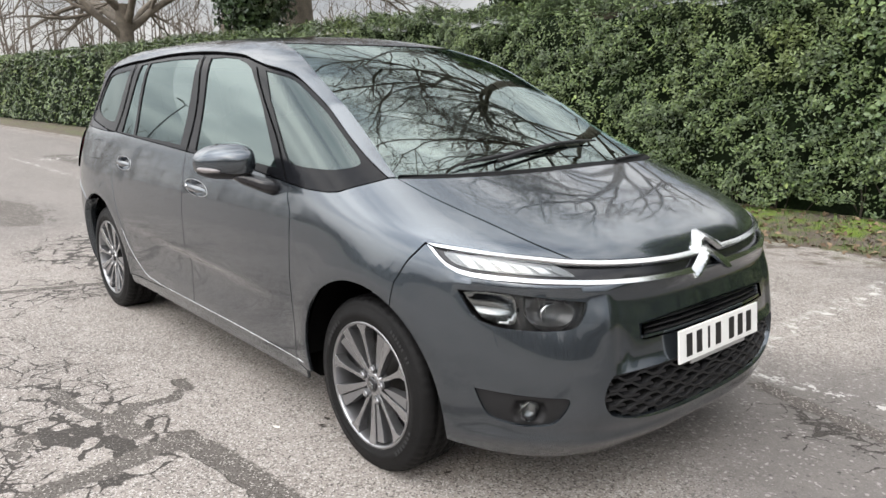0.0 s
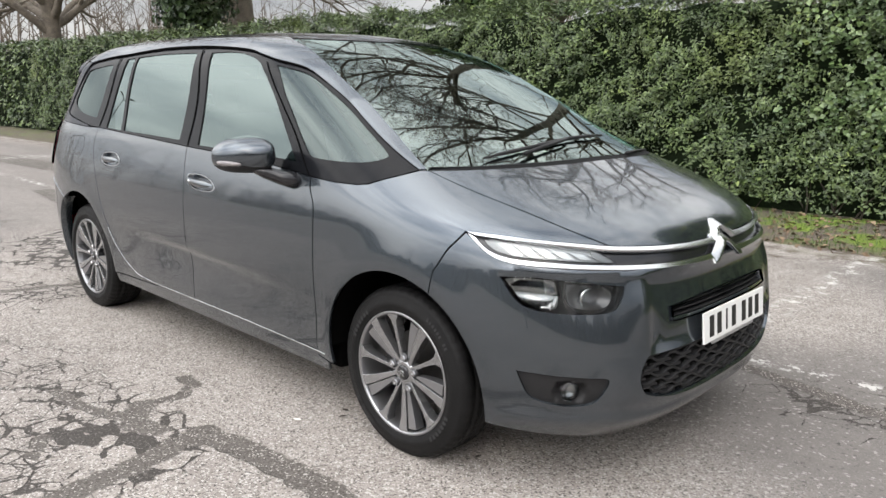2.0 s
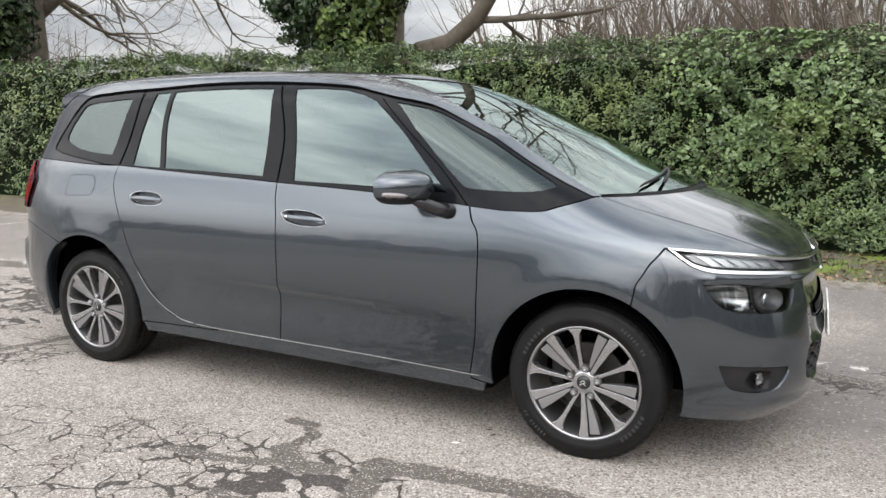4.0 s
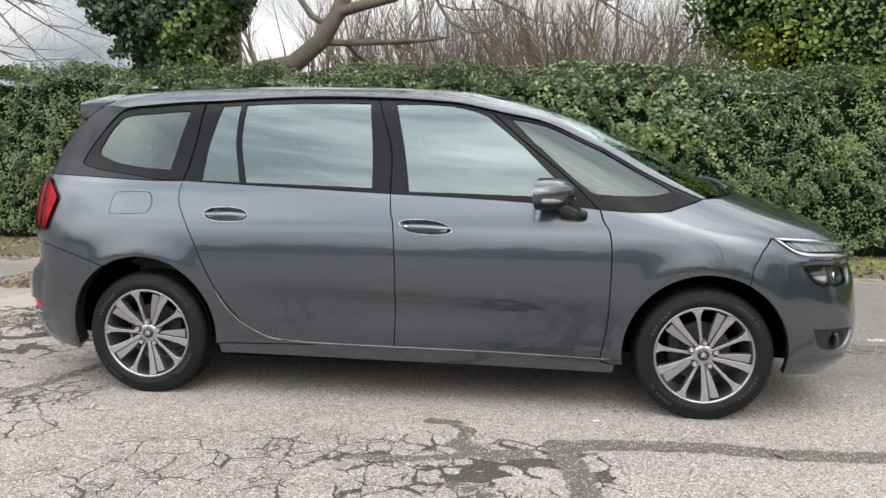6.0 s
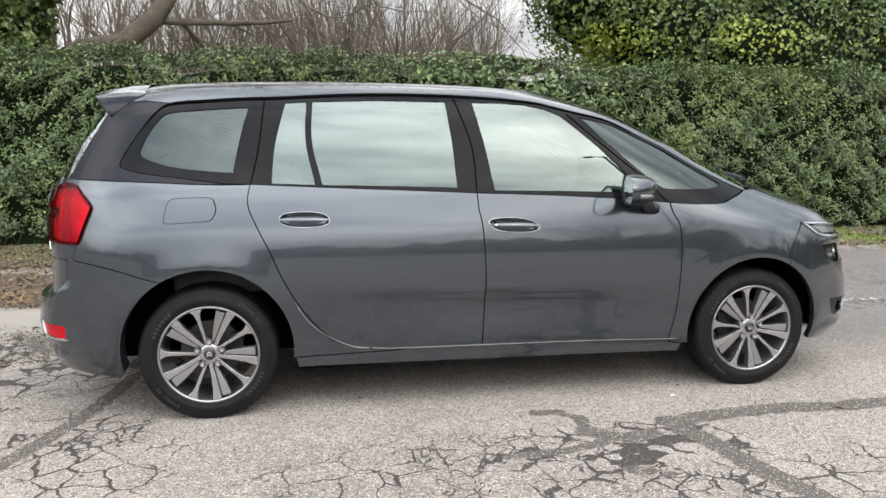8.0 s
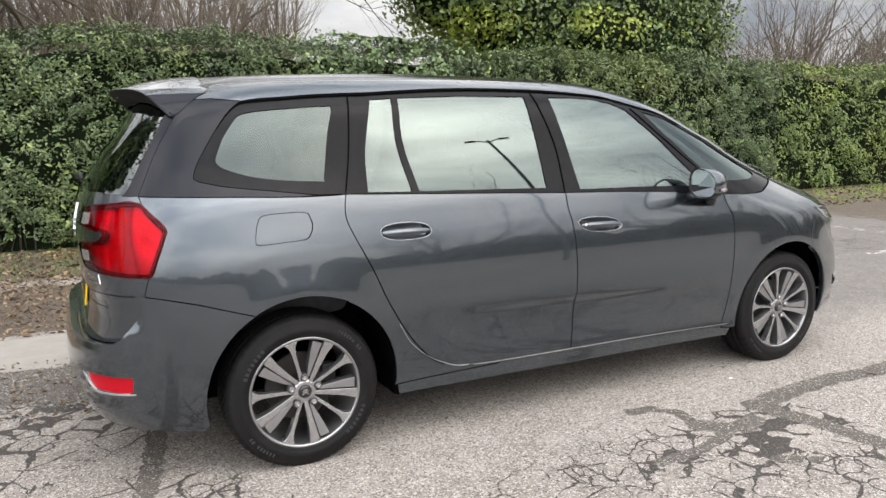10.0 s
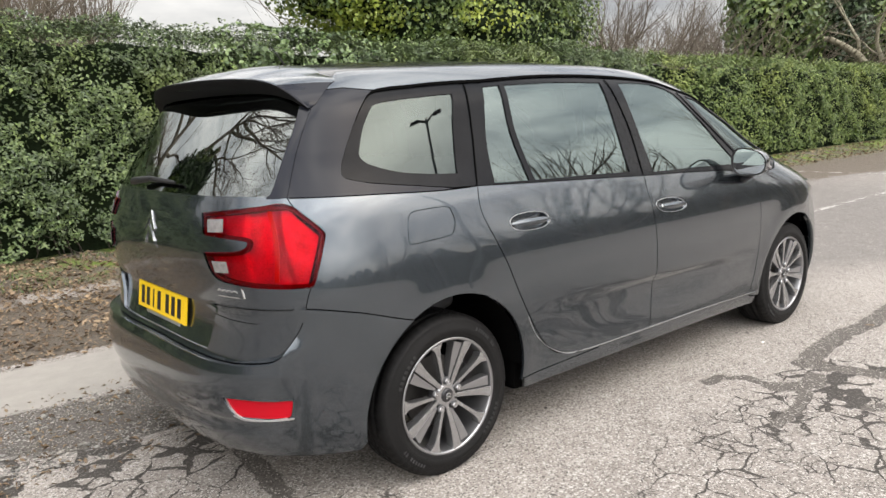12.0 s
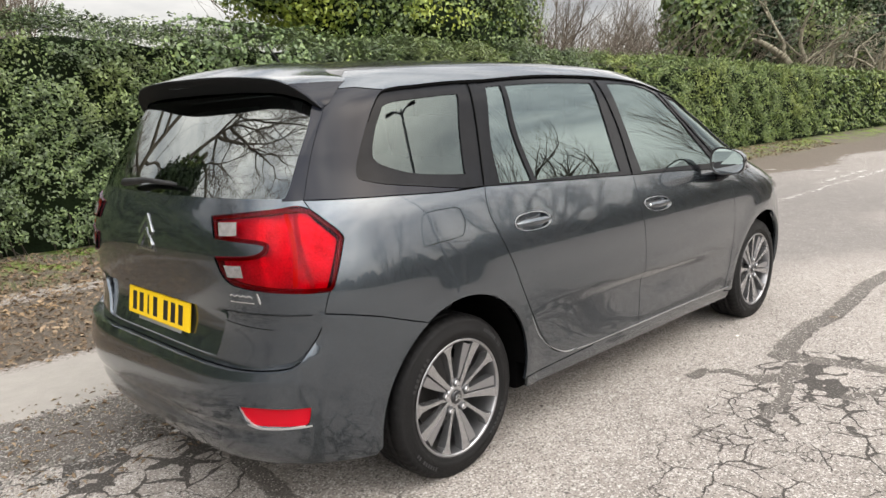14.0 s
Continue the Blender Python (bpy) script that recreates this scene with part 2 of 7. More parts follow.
def panel(name, outline, mat, parent, holes=(), step=.03, off=0.0, rim=.014, both="mirror", label="", gap=.0022, wscale=1.0, hole_gap=0.0, bulge=None, across=1.0, even=False):
    """A sheet of the body surface inside an outline in (u, w), with its edges turned in. both: 'mirror' gives a second object on the left,
    'join' one object across the middle, 'right' the right side alone. gap: half the joint to its neighbour.
    across: how much of the sheet's sideways curvature its smooth normals keep; even: an even bend, as glass has."""
    o = shrink(resample(outline, step), gap) if gap else outline
    hs = [shrink(resample(h, step), -hole_gap) if hole_gap else h for h in holes]
    sc = np.array([1, wscale])
    v2, f = fill([tuple(np.array(q) * sc) for q in o], [[tuple(np.array(q) * sc) for q in h] for h in hs], step)
    v2 = v2 / sc
    uc, URC_ = U_FRONT + L_FRONT, U_REAR - L_REAR
    if both == "join":
        v2[:, 0] = np.where(v2[:, 0] > uc - .006, uc, np.where(v2[:, 0] < U_REAR - L_REAR + .006, U_REAR - L_REAR, v2[:, 0]))
    def lifted(u, w):
        n = surface_normal(u, w)
        return surface_point(u, w) + n * ((off + (bulge(u, w) if bulge else 0 * u))[:, None])
    pos = lifted(v2[:, 0], v2[:, 1])
    if bulge is None:
        nrm = surface_normal(v2[:, 0], v2[:, 1])
    else:
        d = 2e-3
        uu, ww = np.clip(v2[:, 0], URC_ + 2 * d, uc - 2 * d), np.clip(v2[:, 1], .104, 1.9)
        nrm = np.cross(lifted(uu + d, ww) - lifted(uu - d, ww), lifted(uu, ww + d) - lifted(uu, ww - d))
        nrm /= np.maximum(np.linalg.norm(nrm, axis=1), 1e-12)[:, None]
    mid = np.abs(pos[:, 1]) < 1e-3
    if both == "join":
        nrm[mid, 1] = 0
        nrm[mid] /= np.linalg.norm(nrm[mid], axis=1)[:, None]
    if even:
        basis = np.stack([1 + 0 * pos[:, 0], pos[:, 0] if both != "join" else pos[:, 1] ** 2, pos[:, 2]], 1)
        odd = np.stack([pos[:, 1], pos[:, 1] * pos[:, 2]], 1) if both == "join" else basis
        for k in range(3):
            m = odd if k == 1 else basis
            nrm[:, k] = m @ np.linalg.lstsq(m, nrm[:, k], rcond=None)[0]
        nrm /= np.linalg.norm(nrm, axis=1)[:, None]
    if across != 1:
        nrm[:, 1] *= across
        nrm /= np.linalg.norm(nrm, axis=1)[:, None]
    count = {}
    for t in f:
        for a, b in ((t[0], t[1]), (t[1], t[2]), (t[2], t[0])):
            count[(a, b)] = count.get((a, b), 0) + 1
    border = [e for e in count if (e[1], e[0]) not in count and not (both == "join" and mid[e[0]] and mid[e[1]])]
    verts, norms, faces = list(pos), list(nrm), [tuple(t) for t in f]
    if rim:
        for a, b in border:
            k = len(verts)
            for i, d in ((a, 0), (b, 0), (b, rim), (a, rim)):
                verts.append(pos[i] - nrm[i] * d)
            side = np.cross(pos[b] - pos[a], nrm[a])
            side /= max(np.linalg.norm(side), 1e-9)
            lip = side * .75 + nrm[a] * .25
            norms += [lip, lip, side, side]
            faces.append((k, k + 3, k + 2, k + 1))
    verts, norms = np.array(verts), np.array(norms)
    flip = np.array([1, -1, 1])
    if both == "join":
        n = len(verts)
        remap = np.arange(n) + n
        for i in np.nonzero(mid)[0]:
            remap[i] = i
        faces2 = [tuple(int(remap[i]) for i in t)[::-1] for t in faces]
        used = np.concatenate([verts, verts * flip])
        un = None if norms is None else np.concatenate([norms, norms * flip])
        return mesh_object(name, used, faces + faces2, mat, parent, label, un, True)
    ob = mesh_object(name, verts, faces, mat, parent, label, norms, True)
    if both == "mirror":
        mesh_object(name, verts * flip, [t[::-1] for t in faces], mat, parent, label, None if norms is None else norms * flip, True)
    return ob


def u_of_x(x, w):
    lo, hi = U_REAR - L_REAR, U_FRONT + L_FRONT
    for _ in range(40):
        m = (lo + hi) / 2
        if surface_point(np.array([m]), np.array([w]))[0, 0] < x:
            lo = m
        else:
            hi = m
    return (lo + hi) / 2


def arc_xz(cx, cz, r, a0, a1, n=26):
    out = []
    for a in np.linspace(radians(a0), radians(a1), n):
        w = cz + r * math.sin(a)
        out.append((u_of_x(cx + r * math.cos(a), w), w))
    return out


def box_bm(size, at=(0, 0, 0), bevel=0.0, turn=None, segments=2):
    bm = bmesh.new()
    bmesh.ops.create_cube(bm, size=1)
    bmesh.ops.scale(bm, vec=size, verts=bm.verts)
    if bevel:
        bmesh.ops.bevel(bm, geom=bm.edges[:], offset=bevel, segments=segments, affect="EDGES", profile=.6)
    m = Matrix.Translation(at) @ (turn.to_matrix().to_4x4() if turn is not None else Matrix())
    bmesh.ops.transform(bm, matrix=m, verts=bm.verts)
    return bm


def lathe(profile, n=48, axis="y"):
    """A body of revolution: profile of (radius, along)."""
    verts, faces = [], []
    for i in range(n):
        a = 2 * math.pi * i / n
        for r, h in profile:
            verts.append((r * math.cos(a), h, r * math.sin(a)) if axis == "y" else (r * math.cos(a), r * math.sin(a), h))
    k = len(profile)
    for i in range(n):
        j = (i + 1) % n
        for q in range(k - 1):
            faces.append((i * k + q, j * k + q, j * k + q + 1, i * k + q + 1))
    return verts, faces


def tube(points, radius, n=8, caps=True):
    """A round tube along points; radius a number or one for each point."""
    p = np.array(points, float)
    rad = np.full(len(p), radius) if np.isscalar(radius) else np.array(radius, float)
    t = np.gradient(p, axis=0)
    t /= np.maximum(np.linalg.norm(t, axis=1), 1e-9)[:, None]
    ref = np.array([0, 0, 1.0]) if abs(t[0, 2]) < .9 else np.array([1.0, 0, 0])
    verts, faces = [], []
    for i in range(len(p)):
        a = np.cross(t[i], ref)
        a /= max(np.linalg.norm(a), 1e-9)
        b = np.cross(a, t[i])
        ref = b
        for k in range(n):
            g = 2 * math.pi * k / n
            verts.append(p[i] + rad[i] * (math.cos(g) * a + math.sin(g) * b))
    for i in range(len(p) - 1):
        for k in range(n):
            faces.append((i * n + k, i * n + (k + 1) % n, (i + 1) * n + (k + 1) % n, (i + 1) * n + k))
    if caps:
        faces += [tuple(range(n))[::-1], tuple(range((len(p) - 1) * n, len(p) * n))]
    return verts, faces


PILLAR_PAINT = principled("dark_gloss_pillar_paint", (.010, .011, .016), .10, 0, 0, .24)
GLASS_LAMP = glass_material("clear_lamp_cover", (.90, .92, .92), 1.4, (1, 1, 1))
GLASS_RED = glass_material("red_lamp_cover", (.80, .006, .070), 1.25, (.9, .88, 1))
TAIL_RIM = principled("dark_red_rim", (.10, .003, .008), .2, 0, 0, .4)
TAIL_BACK = varied(principled("tail_lamp_reflector", (.66, .52, .56), .24, .4), 14, .35, .15, 120)
PALE_LENS = varied(principled("pale_lens", (.24, .22, .22), .15, .3, .5), 60, .3, .5, 300)
PALE_STICKER = principled("pale_sticker", (.35, .60, .55), .5)
MIRROR = principled("mirror_glass", (.9, .9, .9), .01, 1.0)
ALLOY_SATIN = principled("satin_alloy", (.33, .33, .34), .34, .9, .2)
BRAKE = varied(principled("brake_steel", (.055, .052, .05), .45, .7), 25, .3)

LAMP_GREY = principled("lamp_grey", (.22, .225, .23), .35, .6)
LAMP_FACET = principled("lamp_facet", (.50, .505, .51), .32, .7)
# near-black: shade under the spoiler and at the cowl is in the colour
SHADOW_BLACK = varied(principled("matt_black_shadow", (.006, .006, .0065), .7, 0, 0, .15), 30, .2)


# ---- car body surface: horizontal sections, superelliptic at both ends ----
SECT_W = [.10, .16, .25, .35, .47, .60, .72, .82, .90, .97, 1.03, 1.08, 1.16, 1.28, 1.40, 1.48, 1.54, 1.59, 1.64, 1.72, 1.82, 1.91]
SECT = {
    "z": [.10, .16, .25, .35, .47, .60, .72, .82, .90, .97, 1.03, 1.08, 1.16, 1.28, 1.40, 1.48, 1.54, 1.585, 1.617, 1.640, 1.653, 1.655],
    "half": [.80, .838, .870, .886, .900, .914, .9165, .911, .900, .884, .868, .855, .826, .787, .752, .727, .696, .650, .585, .425, .205, .004],
    "x0": [1.22, 1.22, 1.23, 1.24, 1.24, 1.22, 1.20, 1.16, 1.08, .94, .84, .77, .65, .48, .32, .21, .08, -.05, -.13, -.24, -.35, -.5],
    "xf": [2.03, 2.13, 2.228, 2.28, 2.29, 2.275, 2.245, 2.222, 2.16, 2.035, 1.876, 1.72, 1.512, 1.284, 1.083, .946, .815, .68, .55, .40, .25, .1],
    "nf": [3.1, 3.15, 3.2, 3.25, 3.2, 3.05, 2.95, 2.9, 2.8, 2.6, 2.5, 2.55, 2.6, 2.6, 2.6, 2.6, 2.6, 2.55, 2.5, 2.4, 2.3, 2.2],
    "x1": [-1.25] * 11 + [-1.25, -1.23, -1.20, -1.15, -1.10, -1.05, -1.0, -1.0, -.95, -.9, -.8],
    "xr": [-2.04, -2.13, -2.22, -2.265, -2.275, -2.235, -2.20, -2.205, -2.21, -2.212, -2.205, -2.19, -2.16, -2.12, -2.08, -2.05, -2.02, -1.96, -1.90, -1.82, -1.72, -1.6],
    "nr": [3.6, 3.7, 3.9, 4.05, 4.2, 4.3, 4.5, 4.6, 4.55, 4.5, 4.5, 4.5, 4.4, 4.3, 4.4, 4.5, 4.5, 4.2, 3.9, 3.7, 3.6, 3.0],
}
W_GRID = np.linspace(.10, 1.91, 725)
KERNEL = np.exp(-.5 * (np.arange(-24, 25) / 10.0) ** 2)
KERNEL /= KERNEL.sum()


def smooth_table(values):
    a, x = np.array(SECT_W), np.array(values, float)
    h = np.diff(a)
    d = np.diff(x) / h
    g = np.concatenate([[d[0]], (d[:-1] * h[1:] + d[1:] * h[:-1]) / (h[1:] + h[:-1]), [d[-1]]])
    i = np.clip(np.searchsorted(a, W_GRID) - 1, 0, len(h) - 1)
    t = (W_GRID - a[i]) / h[i]
    v = x[i] * (1 + 2 * t) * (1 - t) ** 2 + g[i] * h[i] * t * (1 - t) ** 2 + x[i + 1] * t * t * (3 - 2 * t) + g[i + 1] * h[i] * t * t * (t - 1)
    padded = np.concatenate([2 * v[0] - v[24:0:-1], v, 2 * v[-1] - v[-2:-26:-1]])
    return np.convolve(padded, KERNEL, "valid")


TABLES = {k: smooth_table(v) for k, v in SECT.items()}
U_REAR, U_FRONT, L_FRONT, L_REAR = -1.2, 0.8, 1.65, 1.75
_th = np.linspace(0, math.pi / 2, 2001)
_cx, _cy = np.sin(_th) ** (2 / 2.8) * 1.05, np.cos(_th) ** (2 / 2.8) * .88
_arc = np.concatenate([[0], np.cumsum(np.hypot(np.diff(_cx), np.diff(_cy)))])
_arc /= _arc[-1]


def flare(x, w):
    """Wheel-arch lips and the scoop along the lower doors."""
    out = 0 * x
    for hub in (1.42, -1.42):
        r = np.hypot(x - hub, w - .33)
        out = out + .008 * np.exp(-((r - .40) / .075) ** 2)
    mid = np.clip(1 - np.abs(x + .02) / 1.05, 0, 1)
    mid = mid * mid * (3 - 2 * mid)
    crease = .585 - .035 * x
    a, b = np.clip((crease - w) / .050, 0, 1), np.clip((w - .29) / .24, 0, 1)
    out = out - .020 * mid * a * a * (3 - 2 * a) * b * b * (3 - 2 * b)
    return out


def S(u, w, off=0.0):
    """Point of the right-hand body side (y negative), pushed out by off metres."""
    u, w = np.atleast_1d(np.asarray(u, float)), np.atleast_1d(np.asarray(w, float))
    p = surface_point(u, w)
    if np.any(off):
        p = p + surface_normal(u, w) * np.atleast_1d(off)[:, None]
    return p


def surface_point(u, w):
    c = {k: np.interp(w, W_GRID, v) for k, v in TABLES.items()}
    side = np.clip((u - U_REAR) / (U_FRONT - U_REAR), 0, 1)
    x = c["x1"] + side * (c["x0"] - c["x1"])
    y = c["half"].copy()
    s = (u - U_FRONT) / L_FRONT
    f = s > 0
    th = np.interp(np.clip(np.abs(s), 0, 1), _arc, _th)
    e = 2 / c["nf"]
    x = np.where(f, c["x0"] + (c["xf"] - c["x0"]) * np.sin(th) ** e, x)
    y = np.where(f, c["half"] * np.maximum(np.cos(th), 1e-9) ** e, y)
    s = (U_REAR - u) / L_REAR
    r = s > 0
    th = np.interp(np.clip(np.abs(s), 0, 1), _arc, _th)
    e = 2 / c["nr"]
    x = np.where(r, c["x1"] + (c["xr"] - c["x1"]) * np.sin(th) ** e, x)
    y = np.where(r, c["half"] * np.maximum(np.cos(th), 1e-9) ** e, y)
    y = y + np.where((np.abs(x) < 2.0) & (w < .95), flare(x, w), 0)
    k = np.clip((w - 1.14) / .36, 0, 1)
    k = k * k * (3 - 2 * k)
    x = x + .095 * k * np.clip(1 - (y / .69) ** 4, 0, 1) * np.clip((-1.45 - x) / .45, 0, 1)
    k = np.clip((w - 1.10) / .16, 0, 1) * np.clip((1.62 - w) / .08, 0, 1)
    y = y - .012 * k * k * (3 - 2 * k) * np.sin(math.pi * np.clip((-1.0 - x) / 1.1, 0, 1)) ** 2
    drop = .026 * np.clip((w - 1.3) / .3, 0, 1) * (x + .75) ** 2
    return np.stack([x, -y, c["z"] - drop], -1)


def surface_normal(u, w):
    d = 2e-3
    uc, wc = np.clip(u, U_REAR - L_REAR + 2 * d, U_FRONT + L_FRONT - 2 * d), np.clip(w, .104, 1.900)
    n = np.cross(surface_point(uc + d, wc) - surface_point(uc - d, wc), surface_point(uc, wc + d) - surface_point(uc, wc - d))
    return n / np.maximum(np.linalg.norm(n, axis=1), 1e-12)[:, None]


# ---- the car ----
UC, URC = U_FRONT + L_FRONT, U_REAR - L_REAR
car = thing("car", "dark grey metallic seven-seat family car parked on cracked tarmac", "car")

def xz_curve(pts, n=6):
    """A smooth line as seen from the side, through points of the body surface."""
    flat = [(surface_point(np.array([a]), np.array([c]))[0, 0], c) for a, c in pts]
    return [(u_of_x(x, c), c) for x, c in curve_points(flat, n)]


WAIST_R = [(-2.053, 1.152), (-1.80, 1.146), (-1.513, 1.137), (-1.255, 1.124), (-1.163, 1.125)]
WAIST_M = [(-1.163, 1.125), (-.774, 1.106), (-.43, 1.090), (-.079, 1.072)]
WAIST_F = [(-.079, 1.072), (.271, 1.057), (.587, 1.037), (.853, 1.010)]
WAIST_Q = [(.853, 1.010), (.997, 1.000), (1.131, 1.000), (1.20, 1.006)]
WAIST_Q2 = [(1.20, 1.006), (1.299, 1.025), (1.42, 1.046), (1.511, 1.062), (1.546, 1.063)]
SEAM_A = xz_curve([(.853, 1.010), (.76, .955), (.70, .900), (.632, .798), (.597, .63), (.572, .45), (.555, .291)], 6)
SEAM_B = xz_curve([(-.079, 1.072), (-.14, .99), (-.189, .921), (-.246, .697), (-.261, .461), (-.266, .305)], 6)
SEAM_C = curve_points([(-1.163, 1.125), (-1.168, 1.031), (-1.144, .948), (-1.093, .808), (-1.044, .665), (-.969, .506), (-.882, .382), (-.80, .333), (-.70, .316), (-.579, .311)], 6)
SILL_TOP_R, SILL_TOP_F = [(-.579, .311), (-.266, .305)], [(-.266, .305), (.15, .300), (.555, .291)]
HOOD_SIDE = curve_points([(1.546, 1.063), (1.60, 1.010), (1.69, .952), (1.775, .902), (1.878, .854)], 6)
HOOD_NOSE = curve_points([(1.878, .854), (2.05, .844), (2.24, .837), (2.36, .836), (UC, .835)], 6)
LAMP_TOP = curve_points([(1.878, .854), (1.75, .866), (1.60, .876), (1.50, .882), (1.415, .886)], 6)
LAMP_LOW = curve_points([(1.415, .886), (1.432, .850), (1.462, .822), (1.527, .803), (1.68, .795), (1.832, .788), (2.025, .778), (2.22, .772), (UC, .769)], 6)
BUMP_SEAM = curve_points([(1.415, .886), (1.36, .858), (1.289, .815), (1.205, .735)], 6)
ARCH_F = arc_xz(1.42, .325, .387, 61.5, 190, 40)          # from the bumper seam back to the sill
ARCH_F_LOW = arc_xz(1.42, .325, .387, 61.5, -14, 24)      # from the bumper seam forward and down
ARCH_R = arc_xz(-1.42, .338, .395, -12, 120, 40)          # from the sill back and up to the bumper seam
ARCH_R_LOW = arc_xz(-1.42, .338, .395, 120, 193, 26)      # from the bumper seam down
BUMP_SEAM_R = curve_points([ARCH_R[-1], (-1.66, .735), (-1.775, .757), (-1.90, .775), (-2.032, .788)], 6)
GATE_SIDE = curve_points([(-1.945, 1.555), (-1.980, 1.415), (-2.024, 1.276), (-2.053, 1.152)], 6)
LIGHT_OUT = curve_points([(-2.053, 1.152), (-2.00, 1.115), (-1.90, 1.062), (-1.853, 1.030), (-1.862, .99), (-1.92, .90), (-1.976, .826), (-2.032, .735), (-2.083, .677), (-2.132, .625)], 6)
GATE_LOW = curve_points([(-2.132, .625), (-2.20, .603), (-2.431, .592), (-2.70, .594), (URC, .596)], 6)

# wings, doors, quarters
fender = WAIST_Q[:-1] + curve_points(WAIST_Q2, 4) + HOOD_SIDE[1:] + LAMP_TOP[1:] + BUMP_SEAM[1:-1] + ARCH_F + [(.60, .262), (.56, .272), (.555, .291)] + SEAM_A[::-1][1:-1]
panel("front_wing", fender, PAINT, car)
door_f = curve_points(WAIST_F, 6) + SEAM_A[1:] + SILL_TOP_F[::-1][1:] + SEAM_B[::-1][1:-1]
def oval(cu, cw, a, c, n=36, square=2.4):
    out = []
    for k in range(n):
        g = 2 * math.pi * k / n
        sx, sy = math.cos(g), math.sin(g)
        out.append((cu + a * math.copysign(abs(sx) ** (2 / square), sx), cw + c * math.copysign(abs(sy) ** (2 / square), sy)))
    return out


HANDLE_F, HANDLE_R = (u_of_x(.068, .915), .913), (u_of_x(-.958, .96), .958)
panel("front_door", door_f, PAINT, car, holes=[oval(*HANDLE_F, .105, .036)])
door_r = curve_points(WAIST_M, 6) + SEAM_B[1:] + SILL_TOP_R[::-1][1:] + SEAM_C[::-1][1:-1]
panel("rear_door", door_r, PAINT, car, holes=[oval(*HANDLE_R, .105, .036)])
FUEL = curve_points([(-1.243, 1.058), (-1.236, 1.01), (-1.247, .966), (-1.265, .957), (-1.33, .953), (-1.40, .950), (-1.417, .962), (-1.412, 1.01), (-1.400, 1.050), (-1.375, 1.063), (-1.32, 1.066), (-1.26, 1.066)], 4)
quarter = curve_points(WAIST_R, 6) + SEAM_C[1:] + [(-.60, .300), (-.80, .295), (-1.015, .289)] + ARCH_R[1:] + BUMP_SEAM_R[1:-1] + [(-2.032, .788), (-2.028, .74)] + [q for q in LIGHT_OUT[::-1] if q[1] > .745]
panel("rear_quarter", quarter, PAINT, car, holes=[FUEL], hole_gap=.0015)
panel("fuel_flap", FUEL, PAINT, car, both="right", gap=.001)
sill = [(.555, .289), (.15, .298), (-.266, .303), (-.579, .309), (-.60, .298), (-.80, .293), (-1.01, .287), (-1.0, .236), (-.5, .230), (.1, .223), (.61, .213), (.615, .258), (.56, .268)]
panel("sill", sill, PAINT, car, gap=.0015)
strip_line = [(.60, .286), (.15, .2995), (-.266, .305), (-.579, .310), (-.672, .314), (-.766, .3235), (-.82, .344), (-.882, .384), (-.93, .430), (-.97, .484), (-1.007, .565)]
strip_line = curve_points(strip_line, 4)
strip = []
for side in (1, -1):
    for i in (range(len(strip_line)) if side > 0 else range(len(strip_line) - 1, -1, -1)):
        f0 = i / (len(strip_line) - 1)
        a, b = np.array(strip_line[max(i - 1, 0)]), np.array(strip_line[min(i + 1, len(strip_line) - 1)])
        t = (b - a) / np.linalg.norm(b - a)
        q = np.array(strip_line[i]) + np.array([t[1], -t[0]]) * side * (.0022 if f0 < .45 else max(.0005, .0022 - .006 * (f0 - .45)))
        strip.append(tuple(q))
cut = next(i for i, q in enumerate(strip_line) if q[0] < -.70)
# pale strip laid on for the reflection along the rear door's edge
panel("door_edge_glint", strip[cut:2 * len(strip_line) - cut], LAMP_FACET, car, off=.0012, gap=0, rim=.002, step=.05, label="pale strip for the glint along the lower door edge")
strip = strip[:cut + 1] + strip[2 * len(strip_line) - cut - 1:]
panel("sill_strip", strip, CHROME, car, off=.0025, gap=0, rim=.004, step=.05, label="thin bright sill strip")

# bonnet and nose
COWL = curve_points([(UC, 1.080), (2.2, 1.078), (1.95, 1.074), (1.70, 1.067), (1.546, 1.063)], 6)
hood = COWL + HOOD_SIDE[1:] + HOOD_NOSE[1:]
panel("bonnet", hood, PAINT, car, both="join")
HEADLAMP = curve_points([(1.474, .759), (1.492, .722), (1.52, .680), (1.56, .661), (1.62, .652), (1.72, .648), (1.811, .650), (1.852, .660), (1.878, .685), (1.895, .726), (1.87, .734), (1.721, .752), (1.60, .762)], 4)
FOG = curve_points([(1.468, .455), (1.485, .41), (1.514, .368), (1.57, .350), (1.658, .341), (1.746, .350), (1.785, .385), (1.806, .436), (1.74, .444), (1.655, .448), (1.55, .452)], 4)
SLOT = [(2.10, .642), (2.25, .652), (UC, .655), (UC, .600), (2.25, .600), (2.10, .600)]
GRILLE = curve_points([(1.964, .503), (1.938, .46), (1.933, .42), (1.95, .385), (1.99, .358), (2.12, .330), (2.30, .316), (UC, .312)], 5) + [(UC, .512), (2.3, .510), (2.1, .507)]
bumper = LAMP_LOW + [(UC, .165), (2.25, .165), (2.0, .180), (1.80, .198), (1.60, .215), (1.45, .228)] + ARCH_F_LOW[::-1] + BUMP_SEAM[::-1][1:-1]
def cut_join(poly):
    return [(min(a, UC + .02) if a < UC else UC + .02, b) for a, b in poly]
